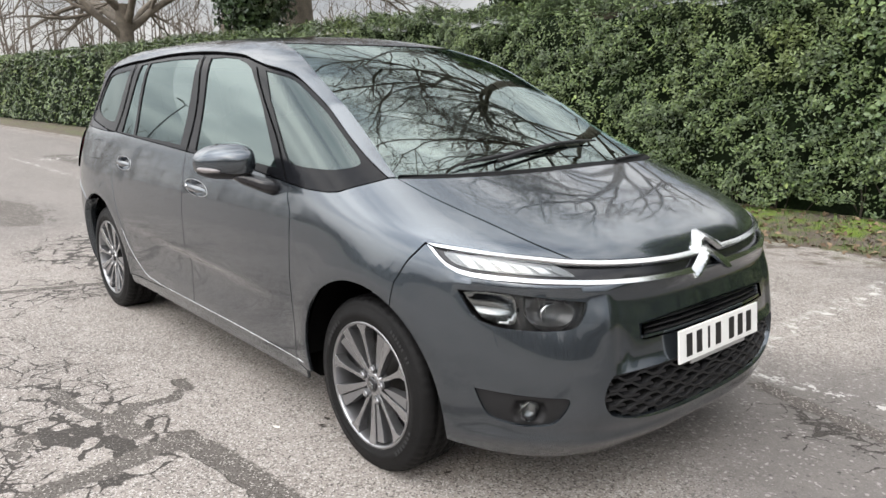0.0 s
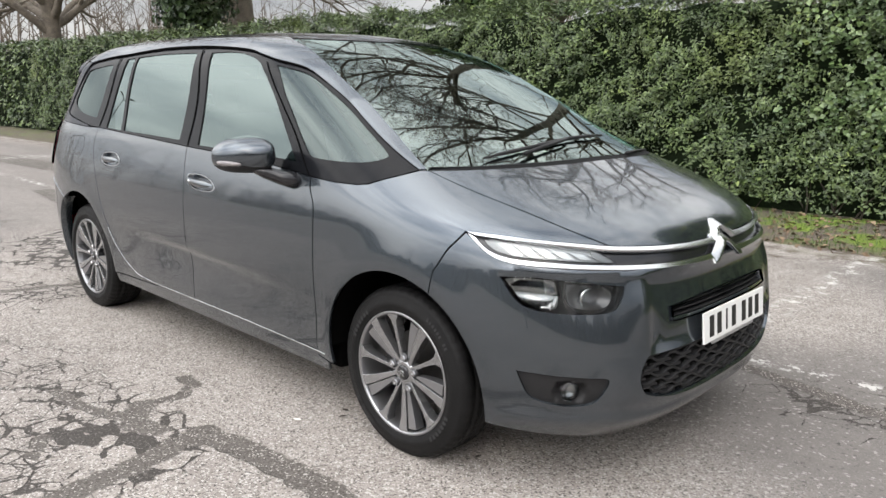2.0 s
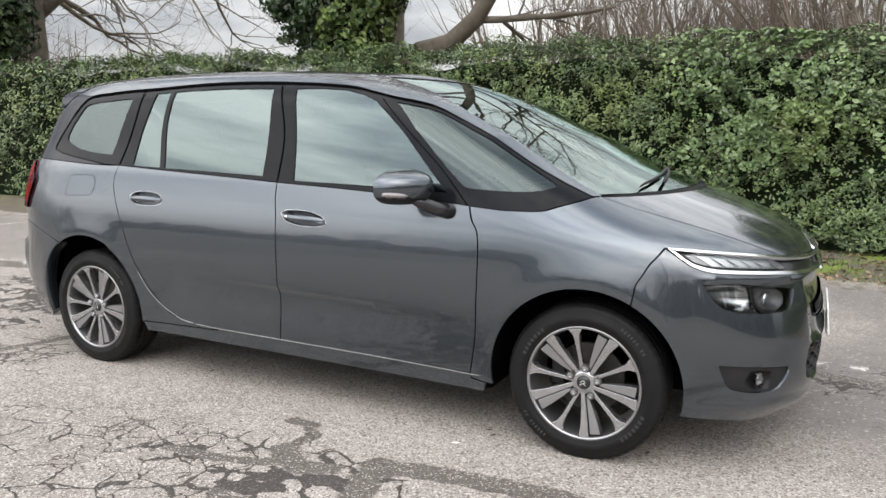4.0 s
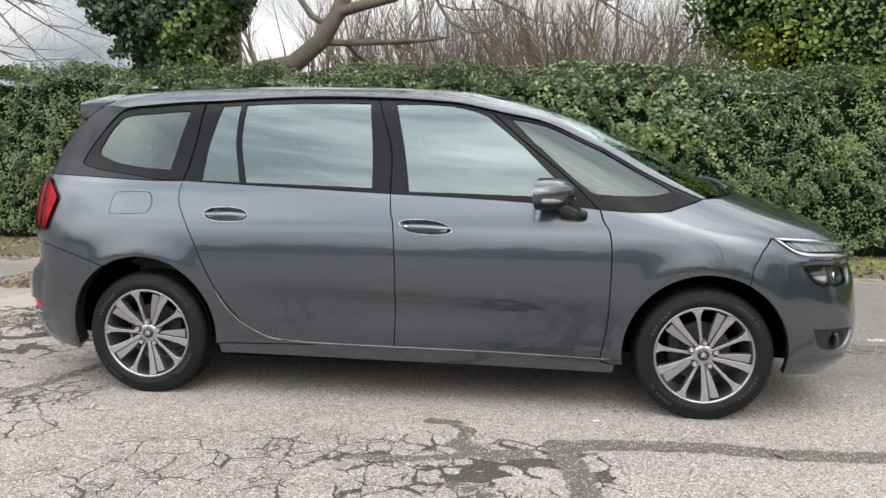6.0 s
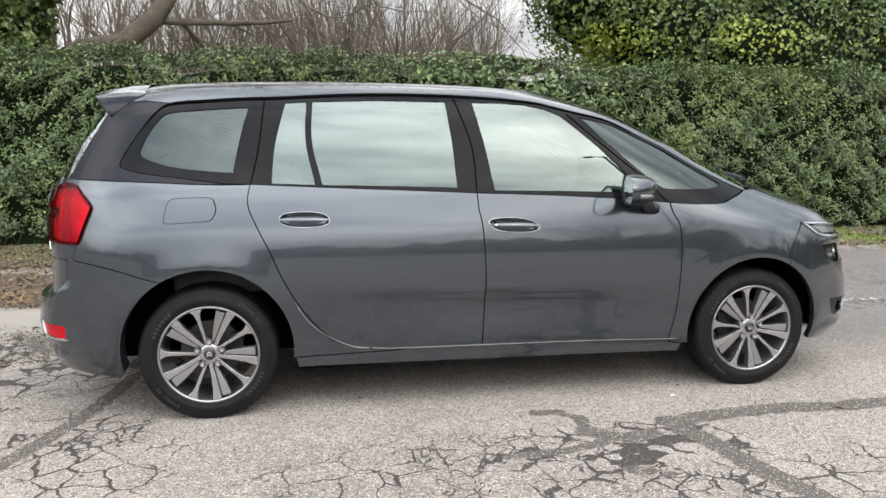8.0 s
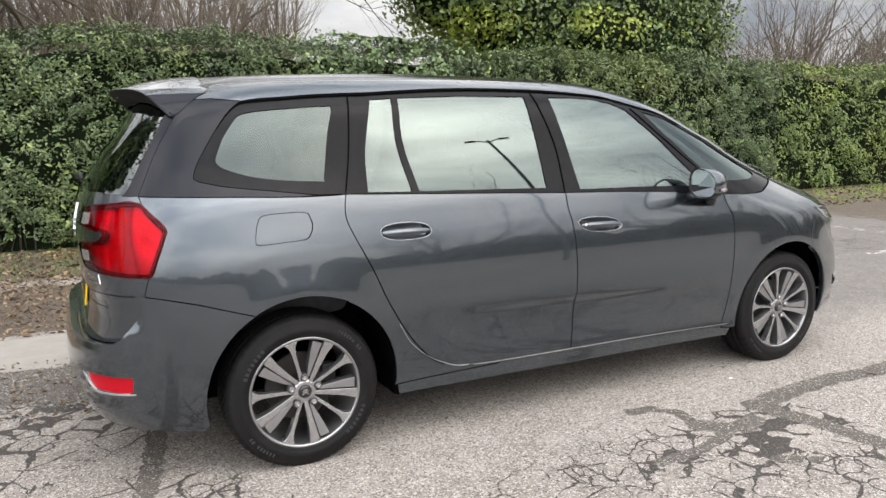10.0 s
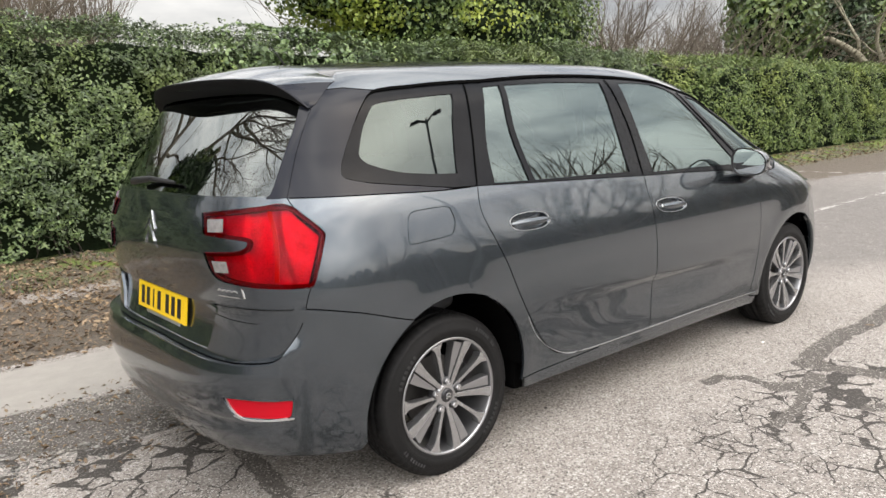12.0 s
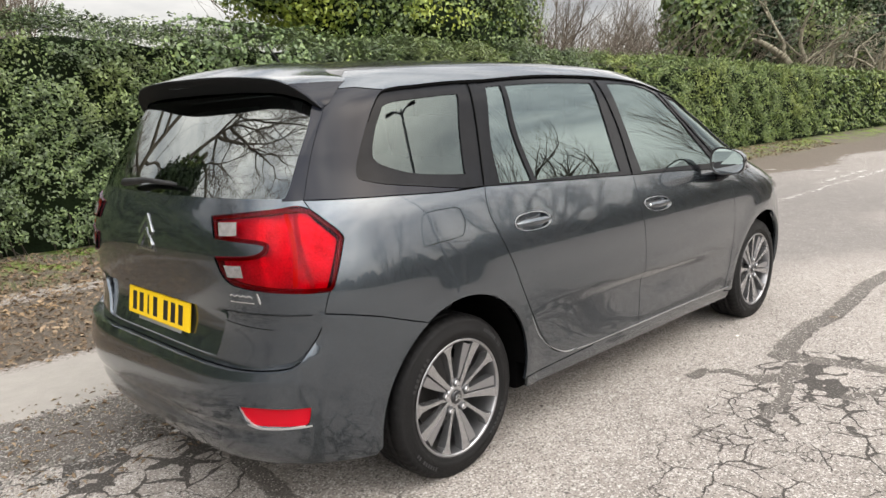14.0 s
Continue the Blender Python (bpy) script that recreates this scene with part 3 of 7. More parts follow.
def bumper_form(u, w):
    """The lower lip with its crease, the brow over the lamps and the swell beside them."""
    crease = np.interp(u, [1.3, 1.5, 1.75, 2.0, UC], [.300, .330, .322, .305, .292])
    lip = .013 * np.exp(-((w - (crease - .028)) / np.where(w > crease - .028, .016, .06)) ** 2) * np.clip((u - 1.38) / .15, 0, 1)
    brow = .010 * np.exp(-((w - .775) / .012) ** 2) * np.clip((u - 1.45) / .1, 0, 1)
    cheek = .012 * np.exp(-(((u - 1.98) / .07) ** 2 + ((w - .68) / .08) ** 2))
    def ease(v):
        v = np.clip(v, 0, 1)
        return v * v * (3 - 2 * v)
    recess = .015 * ease((u - 1.955) / .06) * ease((w - .49) / .05) * ease((.768 - w) / .05)
    return lip + brow + cheek - recess


panel("front_bumper", bumper, PAINT, car, holes=[HEADLAMP, FOG, cut_join(SLOT), cut_join(GRILLE)], both="join", rim=.03, step=.02, bulge=bumper_form)
band = LAMP_TOP[::-1][:-1] + HOOD_NOSE + LAMP_LOW[::-1][:-1]
panel("grille_band", band, BLACK_GLOSS, car, both="join", off=-.012, label="gloss black band between the headlamps")

# tail
REAR_GLASS = curve_points([(-2.060, 1.485), (-2.062, 1.40), (-2.085, 1.316), (-2.122, 1.225), (-2.150, 1.172), (-2.19, 1.160), (-2.40, 1.162), (-2.7, 1.160), (URC - .02, 1.158)], 5) + [(URC - .02, 1.556), (-2.536, 1.550), (-2.246, 1.528), (-2.12, 1.505)]
TAIL_LIGHT = curve_points([(-2.585, 1.098), (-2.40, 1.112), (-2.25, 1.120), (-2.106, 1.126), (-2.03, 1.120), (-1.95, 1.083), (-1.865, 1.034), (-1.866, 1.002), (-1.922, .907), (-1.950, .868), (-2.0, .862), (-2.25, .868), (-2.436, .878), (-2.50, .890), (-2.535, .915), (-2.560, .965)], 4) + curve_points([(-2.50, .968), (-2.36, .975), (-2.29, .988), (-2.262, 1.005), (-2.275, 1.022), (-2.40, 1.030), (-2.56, 1.036)], 4)
gate = GATE_SIDE + LIGHT_OUT[1:] + GATE_LOW[1:] + [(URC, 1.58), (-2.5, 1.58), (-2.1, 1.575)]
RECESS = curve_points([(URC - .02, .775), (-2.75, .775), (-2.60, .772), (-2.575, .755), (-2.60, .69), (-2.62, .628), (-2.66, .618), (URC - .02, .618)], 3)


def gate_form(u, w):
    return -.016 * np.clip((.74 - w) / .14, 0, 1) ** 1.5 - .006 * np.exp(-((w - .775) / .010) ** 2)


panel("tailgate", gate, PAINT, car, holes=[REAR_GLASS, TAIL_LIGHT, RECESS], both="join", rim=.02, bulge=gate_form)
panel("plate_recess", [(max(a, URC), c) for a, c in RECESS], PAINT, car, both="join", off=-.024, gap=-.012, rim=0)
frame_in = [q for q in REAR_GLASS if q[0] > -2.185 and q[1] < 1.49]
panel("tailgate_frame", GATE_SIDE + [(-2.10, 1.150), (-2.175, 1.151)] + frame_in[::-1] + [(-2.02, 1.50), (-1.965, 1.545)], PILLAR_PAINT, car, off=.0022, gap=.0015, rim=.008, step=.02, label="dark glossy tailgate frame")
panel("rear_window", [(max(a, URC), c) for a, c in REAR_GLASS], GLASS_REAR, car, both="join", off=-.004, gap=0, rim=0, across=.55, even=True)

bumper_r = BUMP_SEAM_R[::-1][:-1] + ARCH_R_LOW + [(-1.78, .22), (-2.1, .24), (-2.4, .25), (URC, .25)] + GATE_LOW[::-1] + [q for q in LIGHT_OUT[::-1] if q[1] < .745][1:] + [(-2.028, .745)]
def rear_form(u, w):
    shelf = .024 * np.clip((w - .40) / .16, 0, 1) * np.clip((-2.0 - u) / .12, 0, 1) * np.clip((.70 - w) / .06, 0, 1)
    return shelf - .012 * np.exp(-((w - .375) / .02) ** 2) * np.clip((-2.1 - u) / .2, 0, 1)


REFLECTOR = curve_points([(-2.405, .478), (-2.30, .480), (-2.20, .478), (-2.06, .474), (-2.036, .468), (-2.04, .43), (-2.056, .408), (-2.10, .405), (-2.22, .406), (-2.31, .410), (-2.36, .432)], 4)
panel("rear_bumper", bumper_r, PAINT, car, holes=[REFLECTOR], both="join", rim=.07, off=.004, bulge=rear_form, step=.025)

# glasshouse
DLO_TOP = curve_points([(-1.718, 1.200), (-1.748, 1.213), (-1.754, 1.245), (-1.735, 1.30), (-1.690, 1.40), (-1.655, 1.470), (-1.615, 1.515), (-1.54, 1.527), (-1.424, 1.532), (-1.213, 1.543), (-0.433, 1.565), (0.424, 1.568), (1.01, 1.554), (1.151, 1.528), (1.244, 1.503), (1.374, 1.48), (1.437, 1.452), (1.476, 1.377), (1.494, 1.29), (1.503, 1.14), (1.511, 1.062)], 6)
A_IN = curve_points([(1.546, 1.063), (1.575, 1.13), (1.592, 1.20), (1.587, 1.344), (1.575, 1.474), (1.572, 1.571), (1.517, 1.625), (1.477, 1.674)], 6)
RQ_GLASS = curve_points([(-1.655, 1.285), (-1.640, 1.368), (-1.605, 1.445), (-1.587, 1.464), (-1.526, 1.476), (-1.37, 1.485), (-1.253, 1.491), (-1.236, 1.476), (-1.222, 1.331), (-1.216, 1.192), (-1.222, 1.183), (-1.325, 1.193), (-1.453, 1.211), (-1.60, 1.246), (-1.645, 1.268)], 4)
RD_GLASS_1 = xz_curve([(-1.062, 1.128), (-1.075, 1.30), (-1.14, 1.515)]) + xz_curve([(-0.979, 1.521), (-0.9, 1.329), (-.853, 1.121)])
RD_GLASS_2 = xz_curve([(-.818, 1.120), (-0.862, 1.329), (-0.93, 1.522)]) + [(-0.401, 1.532)] + xz_curve([(0.207, 1.533), (-0.01, 1.31), (-.155, 1.100)]) + [(-.45, 1.110)]
FD_GLASS = xz_curve([(.022, 1.084), (0.19, 1.31), (0.446, 1.533)]) + [(0.737, 1.538), (0.938, 1.533), (1.03, 1.512)] + xz_curve([(1.05, 1.481), (0.99, 1.364), (.91, 1.23), (.845, 1.13), (.80, 1.060)]) + [(.66, 1.068), (.35, 1.078)]
Q_GLASS = curve_points([(1.2, 1.477), (1.291, 1.464), (1.368, 1.449), (1.415, 1.42), (1.449, 1.333), (1.468, 1.25), (1.471, 1.17), (1.462, 1.125), (1.43, 1.100), (1.30, 1.081), (1.175, 1.077), (1.02, 1.081), (.968, 1.088), (.968, 1.115), (1.012, 1.20), (1.081, 1.332)], 4)
dlo = [(-1.222, 1.1285)] + curve_points(WAIST_M, 4) + curve_points(WAIST_F, 4)[1:] + WAIST_Q[1:-1] + curve_points(WAIST_Q2, 4)[:-5] + DLO_TOP[::-1]
dlo += [(-1.60, 1.181), (-1.365, 1.154), (-1.26, 1.137)]
panel("window_surround", dlo, TRIM, car, holes=[RQ_GLASS, RD_GLASS_1, RD_GLASS_2, FD_GLASS, Q_GLASS], off=-.003, step=.04)
for nm, g in (("quarter_window", RQ_GLASS), ("vent_window", RD_GLASS_1), ("rear_door_window", RD_GLASS_2), ("front_door_window", FD_GLASS), ("front_quarter_window", Q_GLASS)):
    panel(nm, g, GLASS_QUARTER if "quarter" in nm else GLASS_SIDE, car, off=-.008, gap=-.004, rim=0, step=.05, even=True)
def side_shift(pts, dx):
    return [(u_of_x(surface_point(np.array([a]), np.array([c]))[0, 0] + dx, c), c) for a, c in pts]


FRAME_LINES = ([(-.079, 1.072), (.10, 1.30), (.33, 1.548)], [(-1.163, 1.125), (-1.165, 1.30), (-1.225, 1.545)], [(.845, 1.012), (.945, 1.15), (1.01, 1.31), (1.13, 1.49)])
for line in FRAME_LINES:
    for shift, wd in ((0, .0026),):
        cl = xz_curve(line, 8)
        panel("door_joint", side_shift(cl, -wd) + side_shift(cl[::-1], wd), DARK, car, off=.0012, rim=.003, gap=0, step=.05)
frame_edge = [q for q in DLO_TOP if q[1] > 1.40]
panel("window_trim", [(a, c - .002) for a, c in frame_edge] + [(a, c - .010) for a, c in frame_edge[::-1]], DARK, car, off=.003, rim=.004, gap=0, step=.05)
rail_top = curve_points([(1.40, 1.635), (1.1, 1.63), (.6, 1.625), (-.4, 1.622), (-1.2, 1.618), (-1.94, 1.615)], 6)
corner = [i for i, q in enumerate(DLO_TOP) if q[1] > 1.515][0]
d_pillar = GATE_SIDE[1:] + WAIST_R[1:4] + [(-1.225, 1.127), (-1.26, 1.136), (-1.365, 1.153), (-1.60, 1.180)] + DLO_TOP[:corner + 1] + [(-1.80, 1.535)]
panel("rear_pillar", d_pillar, PILLAR_PAINT, car, off=.002, gap=.0015, label="dark glossy rear pillar")
side_frame = A_IN + rail_top[1:] + GATE_SIDE[:2] + [(-1.80, 1.535)] + DLO_TOP[corner:]
panel("side_frame", side_frame, PAINT, car, off=.002, label="roof rail and pillars")
screen = A_IN + [(1.75, 1.64), (2.1, 1.645), (UC, 1.648)] + COWL[:-1]
panel("windscreen", [(a, b + (.012 if b < 1.09 and a > 1.56 else 0)) for a, b in screen], GLASS_SCREEN, car, both="join", off=-.004, rim=0, gap=0, step=.03, across=.55, even=True)
roof = rail_top[::-1] + [(1.75, 1.64), (2.1, 1.645), (UC, 1.648), (UC, 1.91), (0, 1.91), (URC, 1.91), (URC, 1.582), (-2.5, 1.582), (-2.1, 1.578), (-1.953, 1.572)]
panel("roof", roof, BLACK_GLOSS, car, both="join", step=.05, wscale=2.0, rim=.01, label="dark glass roof")


# dark backing behind the joints
def backing(pts, width=.03, depth=.013):
    pts = curve_points(pts, 3) if len(pts) < 8 else pts
    p = np.array(pts)
    t = np.gradient(p, axis=0)
    t /= np.maximum(np.linalg.norm(t, axis=1), 1e-9)[:, None]
    n = np.stack([-t[:, 1], t[:, 0]], 1) * width / 2
    v = np.concatenate([S(*(p + n).T, np.full(len(p), -depth)), S(*(p - n).T, np.full(len(p), -depth))])
    k = len(p)
    f = [(i, i + 1, k + i + 1, k + i) for i in range(k - 1)]
    for sgn in (1, -1):
        mesh_object("joint_seal", v * np.array([1, sgn, 1]), f, DARK, car)


for line in (SEAM_A, SEAM_B, SEAM_C, HOOD_SIDE, BUMP_SEAM, BUMP_SEAM_R, GATE_SIDE, LIGHT_OUT, SILL_TOP_R, SILL_TOP_F, WAIST_R, WAIST_M, WAIST_F, FUEL + FUEL[:1], WAIST_Q, WAIST_Q2, rail_top, HOOD_NOSE):
    backing(line)
backing(GATE_LOW, .05, .045)

# bright strips and chevrons round the lamps and across the nose
up_top = curve_points([(1.424, .8845), (1.50, .8805), (1.60, .8745), (1.75, .864), (1.878, .852), (2.05, .842), (2.24, .835), (2.362, .834)], 5)
up_low = curve_points([(2.375, .820), (2.24, .822), (2.05, .830), (1.878, .841), (1.75, .854), (1.60, .866), (1.50, .873), (1.445, .877)], 5)
UP_MID = np.array([(1.43, .880), (1.60, .870), (1.878, .8465), (2.05, .836), (2.24, .8285), (2.372, .830), (2.436, .874), (2.7, .876)])
LO_MID = np.array([(1.43, .858), (1.47, .824), (1.54, .808), (1.832, .793), (2.025, .7835), (2.22, .778), (2.350, .767), (2.439, .825), (2.7, .8275)])


def tipped(mid):
    """Strip faces lean back, so that their fronts look up."""
    return lambda u, w: -.5 * np.clip(w - np.interp(u, mid[:, 0], mid[:, 1]), -.018, .018) * np.clip((u - 1.5) / .2, 0, 1)


panel("chrome_strip", up_top + [(2.366, .846), (2.432, .889), (UC, .890), (UC, .862), (2.441, .858), (2.388, .824)] + up_low, CHROME, car, both="join", off=.009, rim=.016, gap=0, step=.009, bulge=tipped(UP_MID), label="polished strip rising to a chevron")
lo_top = curve_points([(1.436, .872), (1.449, .846), (1.477, .827), (1.54, .8135), (1.68, .806), (1.832, .799), (2.025, .790), (2.22, .785), (2.352, .784)], 5)
lo_low = curve_points([(2.345, .766), (2.22, .771), (2.025, .777), (1.832, .787), (1.68, .794), (1.527, .802), (1.463, .821), (1.434, .850), (1.420, .880)], 5)
panel("chrome_strip", lo_top + [(2.438, .842), (UC, .843), (UC, .812), (2.441, .808), (2.372, .752), (2.345, .750)] + lo_low, CHROME, car, both="join", off=.009, rim=.016, gap=0, step=.009, bulge=tipped(LO_MID), label="polished strip rising to a chevron")
DRL = curve_points([(1.462, .866), (1.476, .843), (1.50, .832), (1.56, .822), (1.70, .815), (1.868, .806)], 4) + [(1.835, .832), (1.79, .847)] + curve_points([(1.72, .853), (1.60, .864), (1.50, .870)], 4)
panel("running_lamp", DRL, GLASS_LAMP, car, off=.0045, rim=.004, gap=0, step=.03, label="clear daytime running lamp")
panel("lamp_reflector", DRL, LAMP_GREY, car, off=-.006, rim=0, gap=.002, step=.03)
for k in range(6):
    a = 1.50 + .056 * k
    fac = [(a, .864 - .10 * (a - 1.5)), (a + .05, .860 - .10 * (a - 1.5)), (a + .075, .822 - .03 * (a - 1.5)), (a + .035, .824 - .03 * (a - 1.5))]
    panel("lamp_facet", fac, LAMP_FACET, car, off=-.002 - .0012 * (k % 2), rim=.008, gap=.002, step=.03, bulge=lambda u, w, a=a: .10 * (u - a) * .1)
mesh_tail = [(1.80, .846), (1.835, .830), (1.868, .807), (1.83, .809), (1.80, .824)]
panel("lamp_facet", mesh_tail, LAMP_GREY, car, off=0, rim=.004, gap=0)

# headlamps
panel("headlamp", HEADLAMP, GLASS_LAMP, car, off=-.007, rim=0, gap=-.003, label="clear headlamp with chrome bowls")
panel("headlamp_housing", HEADLAMP, BLACK_GLOSS, car, off=-.055, rim=-.050, gap=-.002)
BOWL = curve_points([(1.485, .750), (1.53, .685), (1.57, .670), (1.645, .665), (1.662, .70), (1.658, .748), (1.60, .756), (1.53, .757)], 4)
panel("lamp_bowl", BOWL, SILVER_REFLECTOR, car, off=-.022, rim=.02, gap=0, bulge=lambda u, w: -.022 * np.clip(1 - ((u - 1.575) / .09) ** 2 - ((w - .71) / .045) ** 2, 0, 1), step=.012)
BOWL_2 = curve_points([(1.70, .742), (1.695, .70), (1.71, .670), (1.80, .662), (1.845, .680), (1.858, .712), (1.83, .732)], 4)
panel("lamp_bowl", BOWL_2, ALLOY_DARK, car, off=-.026, rim=.02, gap=0, bulge=lambda u, w: -.022 * np.clip(1 - ((u - 1.775) / .08) ** 2 - ((w - .70) / .042) ** 2, 0, 1), step=.012)


def disc_on_body(name, u, w, off, prof, mat, parent, facing=None, n=32, sides=(1, -1), smooth=True):
    """A turned piece that sits on the body surface; the profile's second number points outwards."""
    p = S([u], [w], np.array([off]))[0]
    nrm = Vector(surface_normal(np.array([u]), np.array([w]))[0]) if facing is None else Vector(facing).normalized()
    v, f = lathe(prof, n, "z")
    q = nrm.to_track_quat("Z", "Y")
    for sgn in sides:
        vv = np.array([tuple(q @ Vector(a)) for a in v]) + p
        vv[:, 1] *= sgn
        mesh_object(name, vv, f if sgn == 1 else [t[::-1] for t in f], mat, parent, smooth=smooth)


disc_on_body("projector_lens", 1.775, .700, -.052, [(.033, 0), (.033, .012), (.028, .020), (.018, .026), (.0, .028)], CLEAR_LENS, car, (.9, -.35, 0))
disc_on_body("projector_ring", 1.775, .700, -.054, [(.030, .0), (.038, .0), (.038, .016), (.033, .018)], CHROME, car, (.9, -.35, 0))
# fog lamps
panel("fog_lamp_bezel", FOG, BLACK_PLASTIC, car, off=-.010, rim=.02, gap=-.001, step=.018, label="black moulded fog lamp bezel", bulge=lambda u, w: -.030 * np.clip(1 - ((u - 1.665) / .075) ** 2 - ((w - .388) / .040) ** 2, 0, 1) ** .7)
disc_on_body("fog_lamp", 1.652, .388, -.034, [(.0, .004), (.018, .008), (.030, .018), (.034, .024)], SILVER_REFLECTOR, car, (.9, -.42, 0))
disc_on_body("fog_lens", 1.652, .388, -.034, [(.036, .018), (.034, .026), (.018, .033), (.0, .035)], GLASS_LAMP, car, (.9, -.42, 0))
# slot, lower grille, plate
panel("slot_backing", [(min(a, UC), c) for a, c in SLOT], DARK, car, both="join", off=-.05, rim=-.045, gap=-.004)
for k in range(3):
    c = .613 + .016 * k
    panel("slot_louvre", [(2.105, c), (UC, c), (UC, c + .004), (2.105, c + .004)], BLACK_PLASTIC, car, both="join", off=-.012 - .004 * k, rim=.03, gap=0, step=.05)
panel("slot_shelf", [(2.095, .600), (UC, .600), (UC, .609), (2.095, .609)], PAINT, car, both="join", off=.006, rim=.03, gap=0, step=.05, bulge=bumper_form)
panel("grille_backing", [(min(a, UC), c) for a, c in GRILLE], DARK, car, both="join", off=-.06, rim=-.055, gap=-.004)
PERIOD = .120
for j in range(8):
    base = .318 + .0275 * j
    us = [1.90 + PERIOD / 4 * k for k in range(int((UC - 1.90) / (PERIOD / 4)) + 2)]
    amp = .0085
    wave = []
    for a in us:
        ph = ((a - UC) / PERIOD + (.5 if j % 2 else 0)) % 1.0
        wave.append((min(a, UC), base + amp * (1 if ph < .375 or ph > .875 else -1)))
    wave = [q for q in wave if inside(shrink([(min(a, UC + .01), c) for a, c in resample([(a, c) for a, c in GRILLE], .03)], -.004), [q])[0] or q[0] == UC]
    if len(wave) < 3:
        continue
    th = .0042
    panel("grille_bar", [(a, c + th) for a, c in wave] + [(a, c - th) for a, c in wave[::-1]], BLACK_PLASTIC, car, both="join", off=-.014, rim=.035, gap=0, step=.04)
for j in range(7):
    base = .318 + .0275 * j + .01375
    k = 0
    while True:
        a = UC - PERIOD * (k + (.625 if j % 2 == 0 else .125))
        k += 1
        if a < 1.93:
            break
        if not inside([(min(x, UC), c) for x, c in GRILLE], [(a, base)])[0]:
            continue
        panel("grille_web", [(a - .022, base - .0055), (a + .022, base - .0055), (a + .016, base + .0055), (a - .016, base + .0055)], BLACK_PLASTIC, car, off=-.020, rim=.02, gap=0, step=.06)


def number_plate(x, z, tilt, mat, facing, label):
    pl = new("number_plate")
    pl.parent = car
    pl.matrix_basis = Matrix.Translation((x, 0, z)) @ Matrix.Rotation(0 if facing > 0 else math.pi, 4, "Z") @ Matrix.Rotation(radians(tilt), 4, "Y")
    pl["label"] = label
    part("plate_sheet", box_bm((.008, .520, .111), (0, 0, 0), .003), mat, pl)
    part("plate_mount", box_bm((.006, .36, .03), (-.007, 0, -.057), .002), LAMP_FACET, pl)
    at = -.2265
    for k in range(7):
        part("plate_bar", box_bm((.002, .034 if k != 2 else .012, .076), (.0045, at + .025, 0), .0005), PLATE_INK, pl)
        at += .061 + (.028 if k == 3 else 0)
    return pl


number_plate(2.292, .548, -5, PLATE_WHITE, 1, "white front number plate with dark bars")
number_plate(-2.192, .713, -8, PLATE_YELLOW, -1, "yellow rear number plate with dark bars")
panel("tow_cover", oval(2.03, .55, .030, .022, square=5), PAINT, car, off=.0012, rim=.003, both="right", gap=0, bulge=bumper_form)

# tail lights: clear red cover over a stepped reflector
TAIL_LENS = [(a + .018 * min(1, max(0, (a + 2.05) / .15)), c) for a, c in TAIL_LIGHT]
panel("tail_light", TAIL_LENS, GLASS_RED, car, off=.008, rim=.014, gap=-.004, step=.02, label="red wrap-round tail light", bulge=lambda u, w: .012 * np.exp(-((u + 2.10) / .05) ** 2))
panel("tail_reflector", TAIL_LENS, TAIL_BACK, car, off=-.020, rim=-.03, gap=-.003, step=.012, bulge=lambda u, w: .014 / (1 + np.exp(-(u + 2.07 + .25 * (w - 1)) * 130)) - .010 / (1 + np.exp(-(u + 2.30) * 120)))
panel("tail_bed", TAIL_LENS, TAIL_RIM, car, holes=[shrink(resample(TAIL_LENS, .02), .007)], off=.001, rim=.02, gap=-.007, step=.02, label="dark red lamp surround")
panel("reverse_lens", [(-2.538, 1.084), (-2.420, 1.088), (-2.416, 1.042), (-2.525, 1.038)], PALE_LENS, car, off=.0115, rim=.002, gap=.002, step=.05)
panel("reverse_lens", [(-2.510, .949), (-2.405, .950), (-2.405, .908), (-2.500, .906)], PALE_LENS, car, off=.0115, rim=.002, gap=.002, step=.05)
panel("tail_band", curve_points([(-2.135, 1.112), (-2.10, 1.05), (-2.09, .98), (-2.12, .88)], 5) + curve_points([(-2.145, .88), (-2.115, .98), (-2.125, 1.05), (-2.16, 1.112)], 5), RED_LENS, car, off=.004, rim=.006, gap=0)
panel("reflector", REFLECTOR, RED_LENS, car, off=-.001, rim=.012, gap=.001, label="red bumper reflector")
panel("reflector_trim", curve_points([(-2.42, .475), (-2.37, .425), (-2.31, .402), (-2.22, .398), (-2.05, .400), (-2.03, .408)], 5) + curve_points([(-2.05, .406), (-2.22, .405), (-2.305, .410), (-2.355, .434), (-2.402, .476)], 5), LAMP_FACET, car, off=.006, rim=.01, gap=0, step=.02)
for cu, cw in ((-2.22, .52), (-2.62, .465)):
    disc_on_body("parking_sensor", cu, cw, .006, [(.0, .0035), (.010, .0035), (.012, .0)], PAINT, car, n=20)
# near-black strips draw the shade of two tailgate creases
panel("crease_shade", curve_points([(-2.59, .787), (-2.35, .787), (-2.06, .785)], 6) + curve_points([(-2.06, .7825), (-2.35, .7845), (-2.59, .7845)], 6), DARK, car, off=.0008, rim=0, gap=0)
panel("crease_shade", curve_points([(-2.59, .752), (-2.45, .741), (-2.28, .735)], 6) + curve_points([(-2.28, .733), (-2.45, .739), (-2.59, .750)], 6), DARK, car, off=.0008, rim=0, gap=0)


